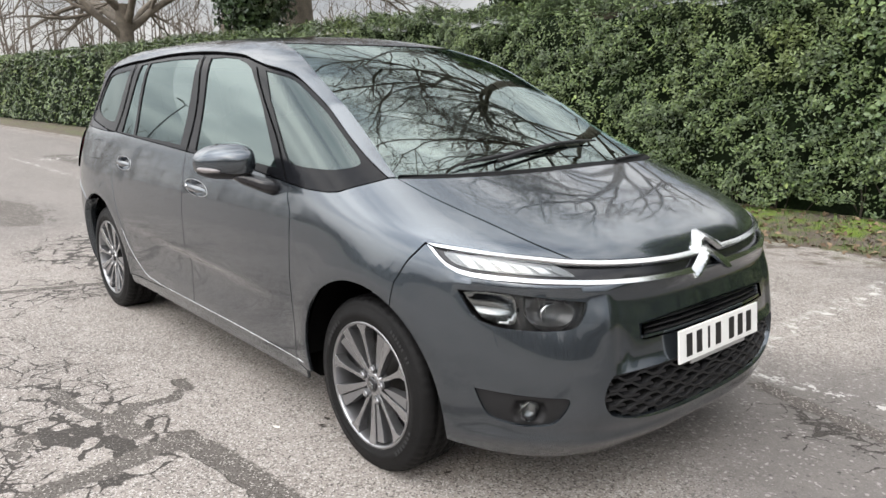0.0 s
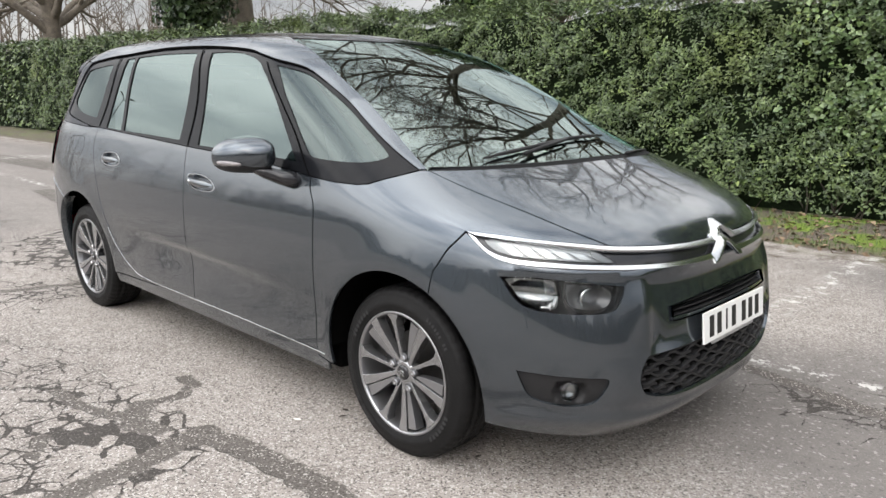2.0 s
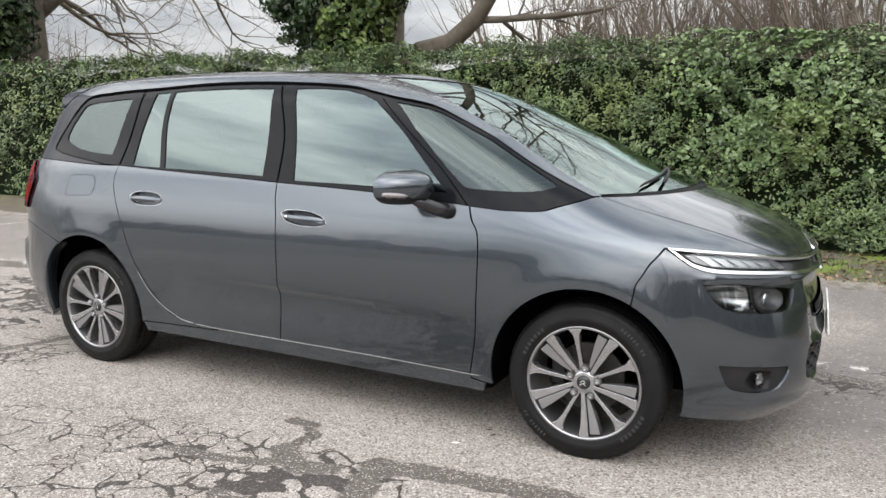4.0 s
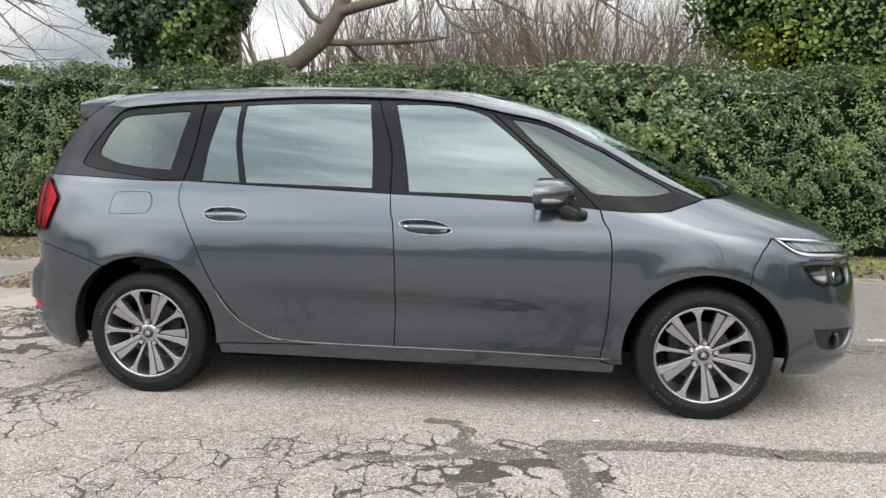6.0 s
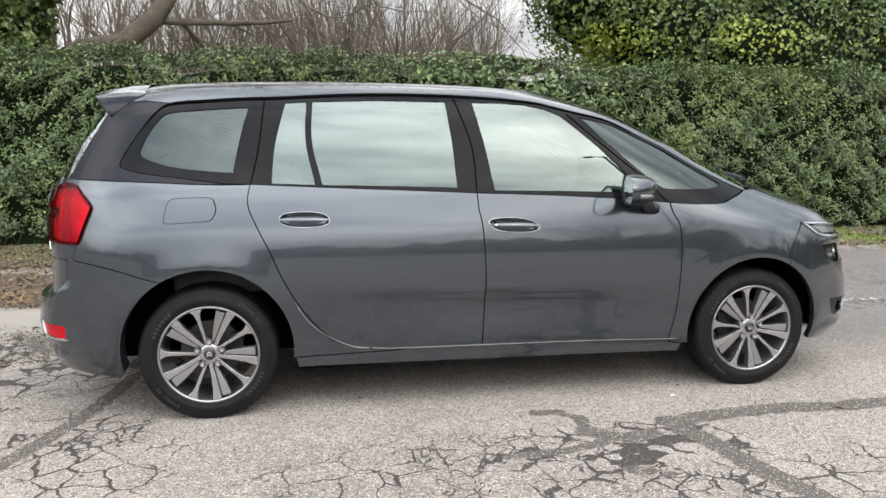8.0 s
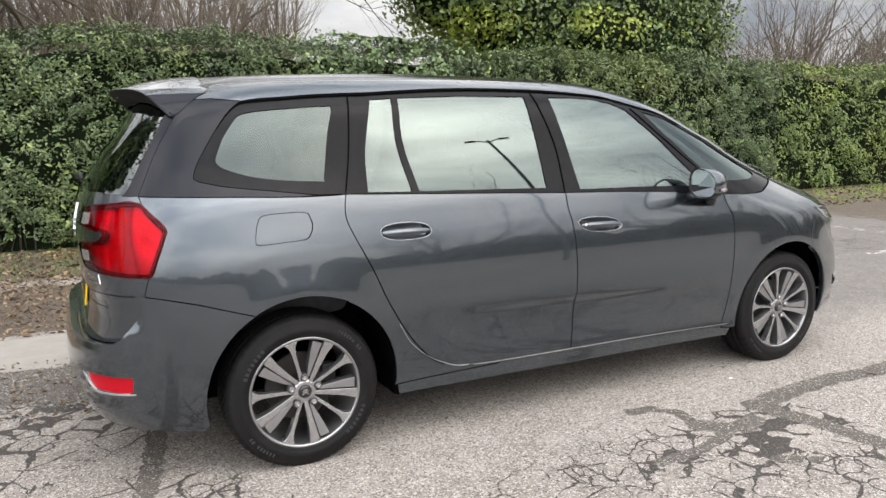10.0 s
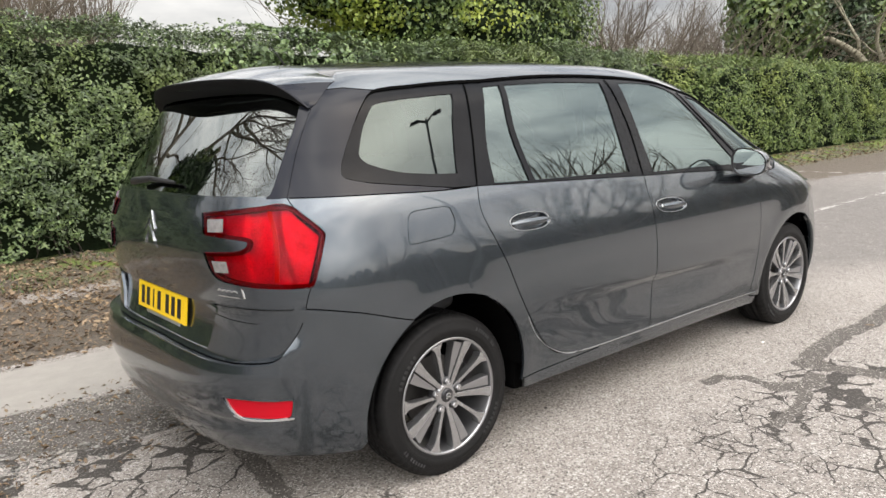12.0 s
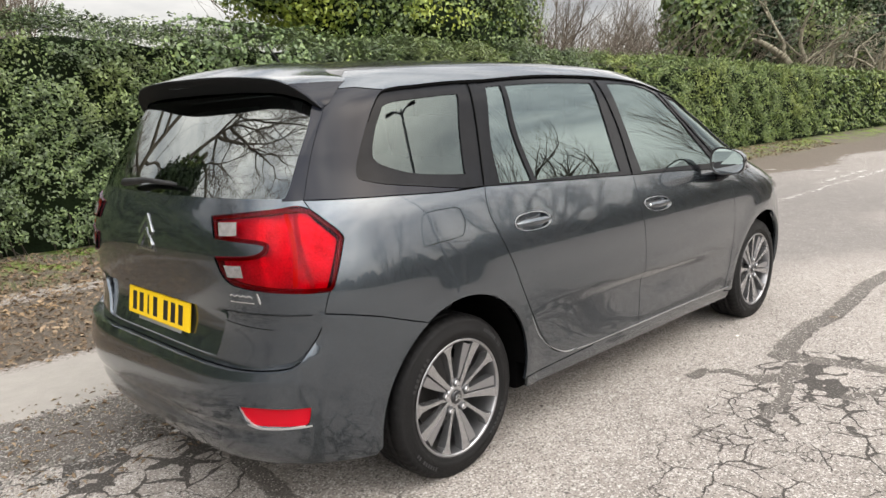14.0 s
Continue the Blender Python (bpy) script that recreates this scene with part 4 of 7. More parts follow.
def badge_bars(name, pts, width, x, mat, depth=.006):
    """A flat badge stroke on the tailgate, at (y, z) points."""
    p = np.array(pts, float)
    t = np.gradient(p, axis=0)
    t /= np.linalg.norm(t, axis=1)[:, None]
    n = np.stack([-t[:, 1], t[:, 0]], 1) * width / 2
    a, b = p + n, p - n
    k = len(p)
    def back(q, d):
        return [(x(*r) - d, r[0], r[1]) for r in q]
    v = back(a, depth) + back(b, depth) + back(a, 0) + back(b, 0)
    f = []
    for i in range(k - 1):
        f += [(i, i + 1, k + i + 1, k + i), (2 * k + i, 3 * k + i, 3 * k + i + 1, 2 * k + i + 1), (i, 2 * k + i, 2 * k + i + 1, i + 1), (k + i, k + i + 1, 3 * k + i + 1, 3 * k + i)]
    f += [(0, k, 3 * k, 2 * k), (k - 1, 3 * k - 1, 4 * k - 1, 2 * k - 1)]
    return mesh_object(name, v, f, mat, car)


def gate_x(y, z):
    u0, u1 = URC, U_REAR
    for _ in range(30):
        m = (u0 + u1) / 2
        if -surface_point(np.array([m]), np.array([z]))[0, 1] < abs(y):
            u0 = m
        else:
            u1 = m
    return surface_point(np.array([u0]), np.array([z]))[0, 0]


for dz in (0, -.050):
    badge_bars("chevron", [(-.052, 1.012 + dz), (0, 1.072 + dz), (.052, 1.012 + dz)], .022, gate_x, CHROME)
for k in range(7):
    badge_bars("badge_bar", [(-.075 + .0235 * k, .950), (-.061 + .0235 * k, .950)], .012, gate_x, CHROME, .004)
badge_bars("badge_script", [(-.668, .858), (-.672, .842), (-.676, .822)], .005, gate_x, CHROME, .003)
badge_bars("badge_script", [(-.650 + .012 * k, .842 + .006 * (k % 2)) for k in range(9)], .005, gate_x, CHROME, .003)
badge_bars("badge_script", [(-.655 + .02 * k, .824) for k in range(6)], .004, gate_x, CHROME, .003)

# spoiler over the rear window
def roof_z(x, y):
    """Height of the roof skin."""
    t = np.clip((-1.0 - x) / .88, 0, .97)
    yy = abs(y) / (1 - t ** 3.8) ** (1 / 3.8)
    w = np.interp(-yy, -np.array(SECT["half"][13:]), SECT["z"][13:])
    return w - .026 * np.clip((w - 1.3) / .3, 0, 1) * (x + .75) ** 2


def spoiler():
    """A fin that grows out of the roof and sweeps down into the pillars at both ends."""
    front = [(-1.70, y, roof_z(-1.70, y) + .004) for y in (0, -.15, -.30, -.45, -.55)]
    front += [tuple(q) for q in S([-1.905, -1.902, -1.912, -1.94, -1.974], [1.575, 1.550, 1.520, 1.482, 1.464], .004)]
    back = [(-2.012, 0, 1.576), (-2.010, -.15, 1.575), (-1.996, -.30, 1.571), (-1.972, -.42, 1.564), (-1.950, -.50, 1.556), (-1.930, -.56, 1.543), (-1.913, -.605, 1.523), (-1.893, -.640, 1.498), (-1.873, -.662, 1.474), (-1.850, -.676, 1.450)]
    inner = [tuple(q) for q in S([URC + .004, -2.85, -2.72, -2.60, -2.45, -2.33, -2.22, -2.12, -2.05, -1.982], [1.546, 1.545, 1.543, 1.540, 1.534, 1.526, 1.512, 1.496, 1.476, 1.460], .003)]
    rows = []
    n = len(front)
    for i in range(n):
        A, B, C = np.array(front[i]), np.array(back[i]), np.array(inner[i])
        up = np.array([0, 0, 1.0]) * (i < 6)
        e = max(0, 1 - i / (n - 1.0))
        rows.append([A, A * .67 + B * .33 + up * .011 * e ** .4, A * .33 + B * .67 + up * .010 * e ** .4, B + np.array([.012, 0, .0035]), B, B + np.array([.004, 0, -.010]) * e, B * .75 + C * .25 + np.array([0, 0, -.012]) * e, C * .7 + B * .3 + np.array([0, 0, -.006]) * e, C])
    rows = [curve_points([r[j] for r in rows], 5) for j in range(9)]
    m = len(rows[0])
    for j in range(9):
        rows[j] = [(x, -y, z) for x, y, z in rows[j][::-1]][:-1] + list(rows[j])
    cols = len(rows[0])
    v = [rows[j][i] for i in range(cols) for j in range(9)]
    f = [(i * 9 + j, i * 9 + j + 1, i * 9 + 10 + j, i * 9 + 9 + j) for i in range(cols - 1) for j in range(8)]
    ob = mesh_object("spoiler", v, f, PAINT, car, "body-coloured roof spoiler", smooth=True)
    me = ob.data
    me.materials.append(SHADOW_BLACK)
    me.materials.append(PILLAR_PAINT)
    for i, pl in enumerate(me.polygons):
        if i % 8 >= 4:
            pl.material_index = 1
        elif abs(i // 8 + .5 - (cols - 1) / 2) > 5 * 5.6:
            pl.material_index = 2
    part("brake_lamp", box_bm((.012, .20, .010), (-1.980, .05, 1.552), .004), BLACK_GLOSS, car, "dark unlit high brake lamp")

spoiler()
v, f = tube([(-1.52, .02, 1.622), (-1.545, .02, 1.66), (-1.60, .02, 1.73)], [.006, .004, .002], 8)
mesh_object("aerial", v, f, BLACK_PLASTIC, car)
part("aerial_base", box_bm((.09, .035, .028), (-1.52, .02, 1.618), .012), BLACK_PLASTIC, car, smooth=True)
# rear wiper
v, f = tube([(-2.175, .22, 1.190), (-2.165, .05, 1.205), (-2.165, -.20, 1.200)], [.016, .012, .007], 8)
mesh_object("rear_wiper", v, f, BLACK_PLASTIC, car, smooth=True)
part("window_sticker", box_bm((.001, .085, .075), (gate_x(.40, 1.27) + .030, .40, 1.27), 0, Euler((0, .40, -.16))), PALE_STICKER, car, "pale green sticker inside the rear window")

# side mirrors
def mirror(side):
    """Door mirror: a cap domed forwards, deepest near the door and swept back at its tip, with the glass in its open rear face."""
    hub = new("wing_mirror")
    hub.parent = car
    n, rings = 40, 12

    def ring_point(g, s):
        cy, cz = math.copysign(abs(math.cos(g)) ** .72, math.cos(g)), math.copysign(abs(math.sin(g)) ** .78, math.sin(g))
        k = max(0.0, 1 - s ** 2.6) ** .5
        q = .5 + .5 * cy * k
        y = .905 + .215 * q
        z = 1.090 - .010 * q + .086 * cz * k * (1.0 - .30 * q) + .008 * (1 - k)
        return (.630 - .040 * q ** 1.6 + .190 * s * (1 - .42 * q ** 1.3), side * y, z)

    v = [ring_point(2 * math.pi * j / n, i / rings) for i in range(rings) for j in range(n)] + [ring_point(0, 1.0)]
    cap, base = [], []
    for i in range(rings):
        for j in range(n):
            j2 = (j + 1) % n
            q = (i * n + j, i * n + j2, len(v) - 1) if i == rings - 1 else (i * n + j, i * n + j2, (i + 1) * n + j2, (i + 1) * n + j)
            low = sum(v[k][2] for k in q) / len(q) < 1.046
            (base if low else cap).append(q if side < 0 else q[::-1])
    mesh_object("mirror_cap", v, cap, PAINT, hub, "body-coloured mirror cap", smooth=True)
    mesh_object("mirror_base", v, base, BLACK_PLASTIC, hub, smooth=True)
    rim = [Vector(v[j]) for j in range(n)]
    mid = sum(rim, Vector()) / n
    inner = [mid + (p - mid) * .90 + Vector((.006, 0, 0)) for p in rim]
    f = [(j, (j + 1) % n, n + (j + 1) % n, n + j) for j in range(n)]
    mesh_object("mirror_rim", rim + inner, f if side > 0 else [t[::-1] for t in f], BLACK_PLASTIC, hub)
    f = [tuple(range(n))]
    mesh_object("mirror_glass", inner, f if side > 0 else [t[::-1] for t in f], MIRROR, hub)
    arm = [(.715, 1.000, 1.036), (.735, .965, 1.018), (.775, .915, .996), (.825, .862, .978)]
    tv, tf = tube([(x, side * y, z) for x, y, z in arm], [.020, .026, .030, .036], 14)
    mesh_object("mirror_arm", tv, tf, BLACK_GLOSS, hub, smooth=True)
    pts = []
    for t in np.linspace(0, 1, 9):
        q = ring_point((-.62 + .50 * t) if side else 0, .86 - .52 * t)
        pts.append((q[0] + .002, q[1] + side * .002, 1.056 + .004 * t))
    tv, tf = tube(pts, [.004, .008, .010, .011, .011, .011, .010, .009, .006], 10)
    mesh_object("indicator", tv, tf, PALE_LENS, hub, "clear indicator strip", smooth=True)


mirror(-1)
mirror(1)

# door handles
for nm, (hu, hw) in (("front", HANDLE_F), ("rear", HANDLE_R)):
    dish = oval(hu, hw, .105, .036)
    panel("handle_dish", dish, PAINT, car, off=0, rim=0, gap=-.0015, step=.010, bulge=lambda u, w, hu=hu, hw=hw: -.032 * np.clip(1 - np.abs((u - hu) / .108) ** 3 - ((w - hw) / .038) ** 2, 0, 1))
    ring_o, ring_i = oval(hu, hw, .1062, .0372, 48), oval(hu, hw, .1046, .0356, 48)
    panel("handle_ring", ring_o, LAMP_FACET, car, holes=[ring_i], off=.0015, rim=.004, gap=0, step=.016)
    grip = curve_points([(hu - .103, hw + .003), (hu - .06, hw + .009), (hu, hw + .009), (hu + .06, hw + .008), (hu + .103, hw + .001)], 5) + curve_points([(hu + .10, hw - .006), (hu + .05, hw - .018), (hu, hw - .020), (hu - .05, hw - .018), (hu - .10, hw - .005)], 5)
    panel("door_handle", grip, PAINT, car, off=.004, rim=.016, gap=0, step=.010, bulge=lambda u, w, hu=hu, hw=hw: .016 * np.clip(1 - ((u - hu) / .11) ** 2, 0, 1) - 30 * (w - hw + .005) ** 2)
disc_on_body("door_lock", HANDLE_F[0] - .082, HANDLE_F[1], .010, [(.0, .004), (.006, .004), (.008, 0)], CHROME, car, n=16, sides=(1,))


# wheels
def spoke_prism(a_deg, plan, z_top, z_low, mat, name, hub, side, slope=.012):
    """A spoke: plan is (r, t) corner points with t across; face lies at z_top outwards, dished towards the hub."""
    ca, sa = math.cos(radians(a_deg)), math.sin(radians(a_deg))
    v = []
    for lift in (0, 1):
        for r, t in plan:
            r, t = 1.036 * r, 1.036 * t
            d = (z_top if lift else z_low) - slope * (1 - r / .20) * (1 if lift else 0)
            x, z = r * ca - t * sa, r * sa + t * ca
            v.append((x, side * d, z))
    k = len(plan)
    f = [tuple(range(k)), tuple(range(2 * k - 1, k - 1, -1))] + [(i, k + i, k + (i + 1) % k, (i + 1) % k) for i in range(k)]
    ob = mesh_object(name, v, f, mat, hub)
    bm = bmesh.new()
    bm.from_mesh(ob.data)
    bmesh.ops.recalc_face_normals(bm, faces=bm.faces)
    bmesh.ops.bevel(bm, geom=[e for e in bm.edges], offset=.0018, segments=2, affect="EDGES", profile=.6)
    bm.to_mesh(ob.data)
    bm.free()
    return ob


def wheel(x, side, phase):
    hub = new("wheel")
    hub.parent = car
    hub.location = (x, side * .765, .318)
    n = 216
    prof = [(.234, .096, 0), (.237, .104, 0), (.2415, .1085, 0), (.249, .107, 0), (.252, .1100, 0), (.270, .112, 0), (.274, .110, 0), (.292, .107, 0), (.300, .103, 0), (.305, .1035, 0), (.314, .097, 1), (.321, .088, 1), (.3262, .074, 1), (.3272, .052, 1), (.320, .050, 0), (.320, .044, 0), (.3276, .042, 1), (.3280, .014, 1), (.320, .012, 0), (.320, .005, 0), (.328, .003, 1)]
    prof += [(r, -h, g) for r, h, g in prof[::-1]]
    v, f = [], []
    for i in range(n):
        a = 2 * math.pi * i / n
        for r, h, g in prof:
            twist = .03 * (h / .09) if g else 0
            dip = .0032 if g and (i % 4 == 0) else 0
            v.append(((r - dip) * math.cos(a + twist), h * side, (r - dip) * math.sin(a + twist)))
    k = len(prof)
    for i in range(n):
        j = (i + 1) % n
        for q in range(k - 1):
            t = (i * k + q, j * k + q, j * k + q + 1, i * k + q + 1)
            f.append(t if side < 0 else t[::-1])
    ob = mesh_object("tyre", v, f, RUBBER, hub, "black road tyre", smooth=True)
    # raised marks on the sidewall: a size code and a maker's word, each letter a plain bar
    for start, count, pitch, rad, tall in ((58, 9, 3.1, .2845, .014), (238, 9, 3.1, .2845, .014), (-22, 7, 4.6, .2640, .015), (158, 7, 4.6, .2640, .015)):
        for k in range(count):
            if count == 9 and k == 6:
                continue
            a = radians(start - pitch * k)
            flat = .1135 if rad < .27 else .1100
            part("sidewall_mark", box_bm((.0085 if count == 9 else .012, .0022, tall), (rad * math.cos(a), side * flat, rad * math.sin(a)), .0008, Euler((0, math.pi / 2 - a, 0))), RUBBER_MARK, ob)
    rimp = [(.2365, .098), (.2370, .104), (.2335, .1065), (.227, .105), (.2235, .098), (.220, .060), (.212, .0), (.212, -.09)]
    v, f = lathe([(r, h * side) for r, h in rimp], 72)
    mesh_object("rim", v, f if side < 0 else [t[::-1] for t in f], ALLOY_SATIN, hub, "silver alloy rim", smooth=True)
    v, f = lathe([(r, h * side) for r, h in [(.0, .0), (.145, .0), (.145, -.02), (.0, -.02)]], 48)
    mesh_object("brake_disc", v, f if side < 0 else [t[::-1] for t in f], BRAKE, hub, smooth=False)
    part("brake_caliper", box_bm((.06, .05, .13), (-.125 * (1 if x > 0 else -1), side * .005, .02), .01), BLACK_PLASTIC, hub)
    for k in range(5):
        a = phase + 72 * k
        s = -side
        spoke_prism(a, [(.030, -.008), (.10, -.0068), (.165, -.0085), (.195, -.0135), (.2165, -.029), (.2165, .029), (.195, .0135), (.165, .0085), (.10, .0068), (.030, .008)], .1015, .060, ALLOY, "spoke", hub, side, .022)
        b = a + 36
        spoke_prism(b, [(.040, -.017 * s), (.10, -.023 * s), (.165, -.032 * s), (.2165, -.046 * s), (.2165, -.004 * s), (.165, -.0025 * s), (.10, -.002 * s), (.040, -.0015 * s)], .1015, .058, ALLOY, "spoke", hub, side, .022)
        spoke_prism(b, [(.060, .002 * s), (.10, .002 * s), (.165, .002 * s), (.205, .002 * s), (.205, .042 * s), (.165, .036 * s), (.10, .022 * s), (.064, .012 * s)], .097, .055, ALLOY_SATIN, "spoke_wedge", hub, side, .022)
    v, f = lathe([(r, h * side) for r, h in [(.052, .045), (.051, .079), (.045, .0845), (.036, .0865), (.028, .086)]], 48)
    mesh_object("hub_face", v, f if side < 0 else [t[::-1] for t in f], ALLOY, hub, smooth=True)
    v, f = lathe([(r, h * side) for r, h in [(.0285, .080), (.028, .089), (.022, .093), (.0, .094)]], 32)
    mesh_object("centre_cap", v, f if side < 0 else [t[::-1] for t in f], BLACK_GLOSS, hub, "black centre cap with bright chevrons", smooth=True)
    for dz in (-.006, .006):
        for m in (-1, 1):
            part("cap_chevron", box_bm((.016, .003, .005), (m * .0065, side * .0955, dz), .001, Euler((0, m * .75, 0))), CHROME, hub)
    for k in range(5):
        a = radians(phase + 72 * k - 14)
        px, pz = .060 * math.cos(a), .060 * math.sin(a)
        # dark disc under each bolt draws its shaded recess
        v, f = lathe([(.0175, .060), (.0175, .0870), (.0165, .0885), (.0, .0885)], 16)
        mesh_object("bolt_shade", [(q[0] + px, q[1] * side, q[2] + pz) for q in v], f if side < 0 else [t[::-1] for t in f], ALLOY_DARK, hub)
        v, f = lathe([(.0135, .080), (.0135, .0935), (.0110, .0975), (.005, .098), (.0, .096)], 6)
        vv = [(q[0] + px, q[1] * side, q[2] + pz) for q in v]
        mesh_object("wheel_bolt", vv, f if side < 0 else [t[::-1] for t in f], ALLOY, hub)
    return hub


for wx, sd, ph in ((1.42, -1, 100), (-1.42, -1, 104), (1.42, 1, 80), (-1.42, 1, 90)):
    wheel(wx, sd, ph)
# wheel-arch liners and floor pan
for wx, r in ((1.42, .40), (-1.42, .408)):
    for sd in (-1, 1):
        v = []
        for i in range(33):
            a = radians(2 + 178 * i / 32)
            for yy in (.50, .880 - .13 * max(0, math.cos(a) * (1 if wx > 0 else -1)) ** 2):
                v.append((wx + r * math.cos(a), sd * yy, .33 + r * math.sin(a)))
        f = [(2 * i, 2 * i + 1, 2 * i + 3, 2 * i + 2) for i in range(32)]
        k = len(v)
        v += [(wx, sd * .50, .33)]
        f += [(2 * i, 2 * i + 2, k) for i in range(32)]
        mesh_object("arch_liner", v, f, DARK, car, smooth=False)
part("floor_pan", box_bm((2.0, 1.62, .22), (0, 0, .315), .02), DARK, car)
part("floor_pan", box_bm((4.1, .98, .22), (0, 0, .335), .02), DARK, car)
part("engine_bay", box_bm((.80, 1.0, .50), (1.62, 0, .50), .05), DARK, car)

# cabin
CAB_U = [(-2.0, .82), (-2.0, 1.10), (-1.163, 1.11), (-.079, 1.06), (.853, 1.0), (1.3, 1.01), (1.45, 1.03), (1.45, .82), (.60, .80), (.52, .32), (-.92, .32), (-.98, .82)]
panel("door_trim", CAB_U, BLACK_PLASTIC, car, off=-.075, rim=0, gap=0, step=.08)
head = curve_points([(1.36, 1.66), (1.0, 1.64), (.2, 1.62), (-1.0, 1.61), (-1.9, 1.60)], 5)
panel("headliner", head[::-1] + [(1.75, 1.665), (2.1, 1.67), (UC, 1.672), (UC, 1.91), (0, 1.91), (URC, 1.91), (URC, 1.61), (-2.3, 1.605)], HEADLINER, car, both="join", off=-.045, rim=0, gap=0, step=.09, wscale=2.0)


def rounded(size, at, bevel, turn=None, mat=SEAT_CLOTH, name="cushion", parent=None):
    return part(name, box_bm(size, at, bevel, turn, 4), mat, parent, smooth=True)


def seat(x, y, head=True, width=.50, low=.0):
    st = new("seat")
    st.parent = car
    st.location = (x, y, .44 + low)
    rounded((.50, width, .16), (.05, 0, .16), .06, Euler((0, radians(-7), 0)), name="cushion", parent=st)
    rounded((.15, width - .02, .62), (-.27, 0, .48), .06, Euler((0, radians(-17), 0)), name="backrest", parent=st)
    if head:
        rounded((.09, .26, .17), (-.39, 0, .875), .04, Euler((0, radians(-12), 0)), name="headrest", parent=st)
        for m in (-1, 1):
            v, f = tube([(-.36, m * .06, .70), (-.385, m * .06, .82)], .007, 6)
            mesh_object("headrest_post", v, f, CHROME, st)
    return st


for sx, sy in ((.18, -.37), (.18, .37), (-.72, -.44), (-.72, 0), (-.72, .44)):
    seat(sx, sy, True, .50 if sx > 0 else .42)
for sy in (-.38, .38):
    seat(-1.42, sy, True, .42, .02)
dash = new("dashboard")
dash.parent = car
rounded((.62, 1.42, .34), (1.12, 0, .84), .10, Euler((0, radians(8), 0)), BLACK_PLASTIC, "dash_top", dash)
rounded((.20, .44, .10), (1.02, 0, 1.03), .04, None, BLACK_PLASTIC, "binnacle", dash)
sw = new("steering_wheel")
sw.parent = car
sw.matrix_basis = pose(.70, -.37, .985, 0, -62, 0)
ring = [(.185 * math.cos(a), .185 * math.sin(a), 0) for a in np.linspace(0, 2 * math.pi, 33)]
v, f = tube(ring, .015, 8, False)
mesh_object("wheel_ring", v, f, BLACK_PLASTIC, sw, smooth=True)
rounded((.16, .15, .04), (0, 0, -.01), .018, None, BLACK_PLASTIC, "wheel_boss", sw)
for a in (0, 90, 180):
    v, f = tube([(.05 * math.cos(radians(a)), .05 * math.sin(radians(a)), 0), (.18 * math.cos(radians(a)), .18 * math.sin(radians(a)), 0)], .013, 6)
    mesh_object("wheel_spoke", v, f, ALLOY_DARK, sw, smooth=True)
part("rear_view_mirror", box_bm((.03, .24, .07), (.82, 0, 1.44), .012), BLACK_PLASTIC, car, smooth=True)
# inner posts of the screen
for sd in (-1, 1):
    v, f = tube([(1.12, sd * .70, 1.04), (.78, sd * .665, 1.27), (.46, sd * .62, 1.47)], [.026, .024, .022], 8)
    mesh_object("inner_post", v, f, HEADLINER, car, smooth=True)
# wipers along the foot of the screen
def across(pts, lift):
    """Points of the screen at (u, w), those past the middle given as u beyond it."""
    out = []
    for a, w in pts:
        q = S([a if a <= UC else 2 * UC - a], [w], np.array([lift]))[0]
        out.append((q[0], q[1] if a <= UC else -q[1], q[2]))
    return out


v, f = tube(across([(1.80, 1.092), (1.88, 1.104), (1.955, 1.112), (2.13, 1.128), (2.31, 1.140), (2.46, 1.146), (2.60, 1.148), (2.75, 1.146)], .010), [.003, .006, .008, .008, .008, .008, .007, .004], 8)
mesh_object("wiper_blade", v, f, BLACK_PLASTIC, car, smooth=True)
v, f = tube(across([(1.98, 1.098), (2.14, 1.118), (2.30, 1.132), (2.40, 1.142)], .020), [.008, .008, .007, .005], 8)
mesh_object("wiper_arm", v, f, BLACK_PLASTIC, car, smooth=True)
v, f = tube(across([(2.66, 1.084), (2.80, 1.086), (2.95, 1.082)], .008), [.007, .006, .004], 8)
mesh_object("wiper_blade", v, f, BLACK_PLASTIC, car, smooth=True)
panel("cowl", COWL[:-1] + [(1.56, 1.066), (1.70, 1.076), (1.95, 1.084), (2.2, 1.088), (UC, 1.090)], SHADOW_BLACK, car, both="join", off=-.002, rim=.01, gap=0)


# ---- ground: one sheet to the horizon, with worn tarmac, soil, moss and paint as point masks ----
def seg_dist(px, py, line):
    best = np.full(px.shape, 1e9)
    for (x1, y1), (x2, y2) in zip(line, line[1:]):
        dx, dy = x2 - x1, y2 - y1
        t = np.clip(((px - x1) * dx + (py - y1) * dy) / (dx * dx + dy * dy), 0, 1)
        best = np.minimum(best, np.hypot(px - x1 - t * dx, py - y1 - t * dy))
    return best


def spread(lo, hi, fine_lo, fine_hi, step, grow=1.12):
    mid = list(np.arange(fine_lo, fine_hi, step))
    up, d = [], step
    while (up[-1] if up else fine_hi) < hi:
        d *= grow
        up.append((up[-1] if up else fine_hi) + d)
    dn, d = [], step
    while (dn[-1] if dn else fine_lo) > lo:
        d *= grow
        dn.append((dn[-1] if dn else fine_lo) - d)
    return np.array(dn[::-1] + mid + up)


gx, gy = spread(-600, 600, -8, 12, .065), spread(-600, 600, -3.2, 5.6, .045)
GX, GY = np.meshgrid(gx, gy)
def step01(v, a, b):
    t = np.clip((v - a) / (b - a), 0, 1)
    return t * t * (3 - 2 * t)
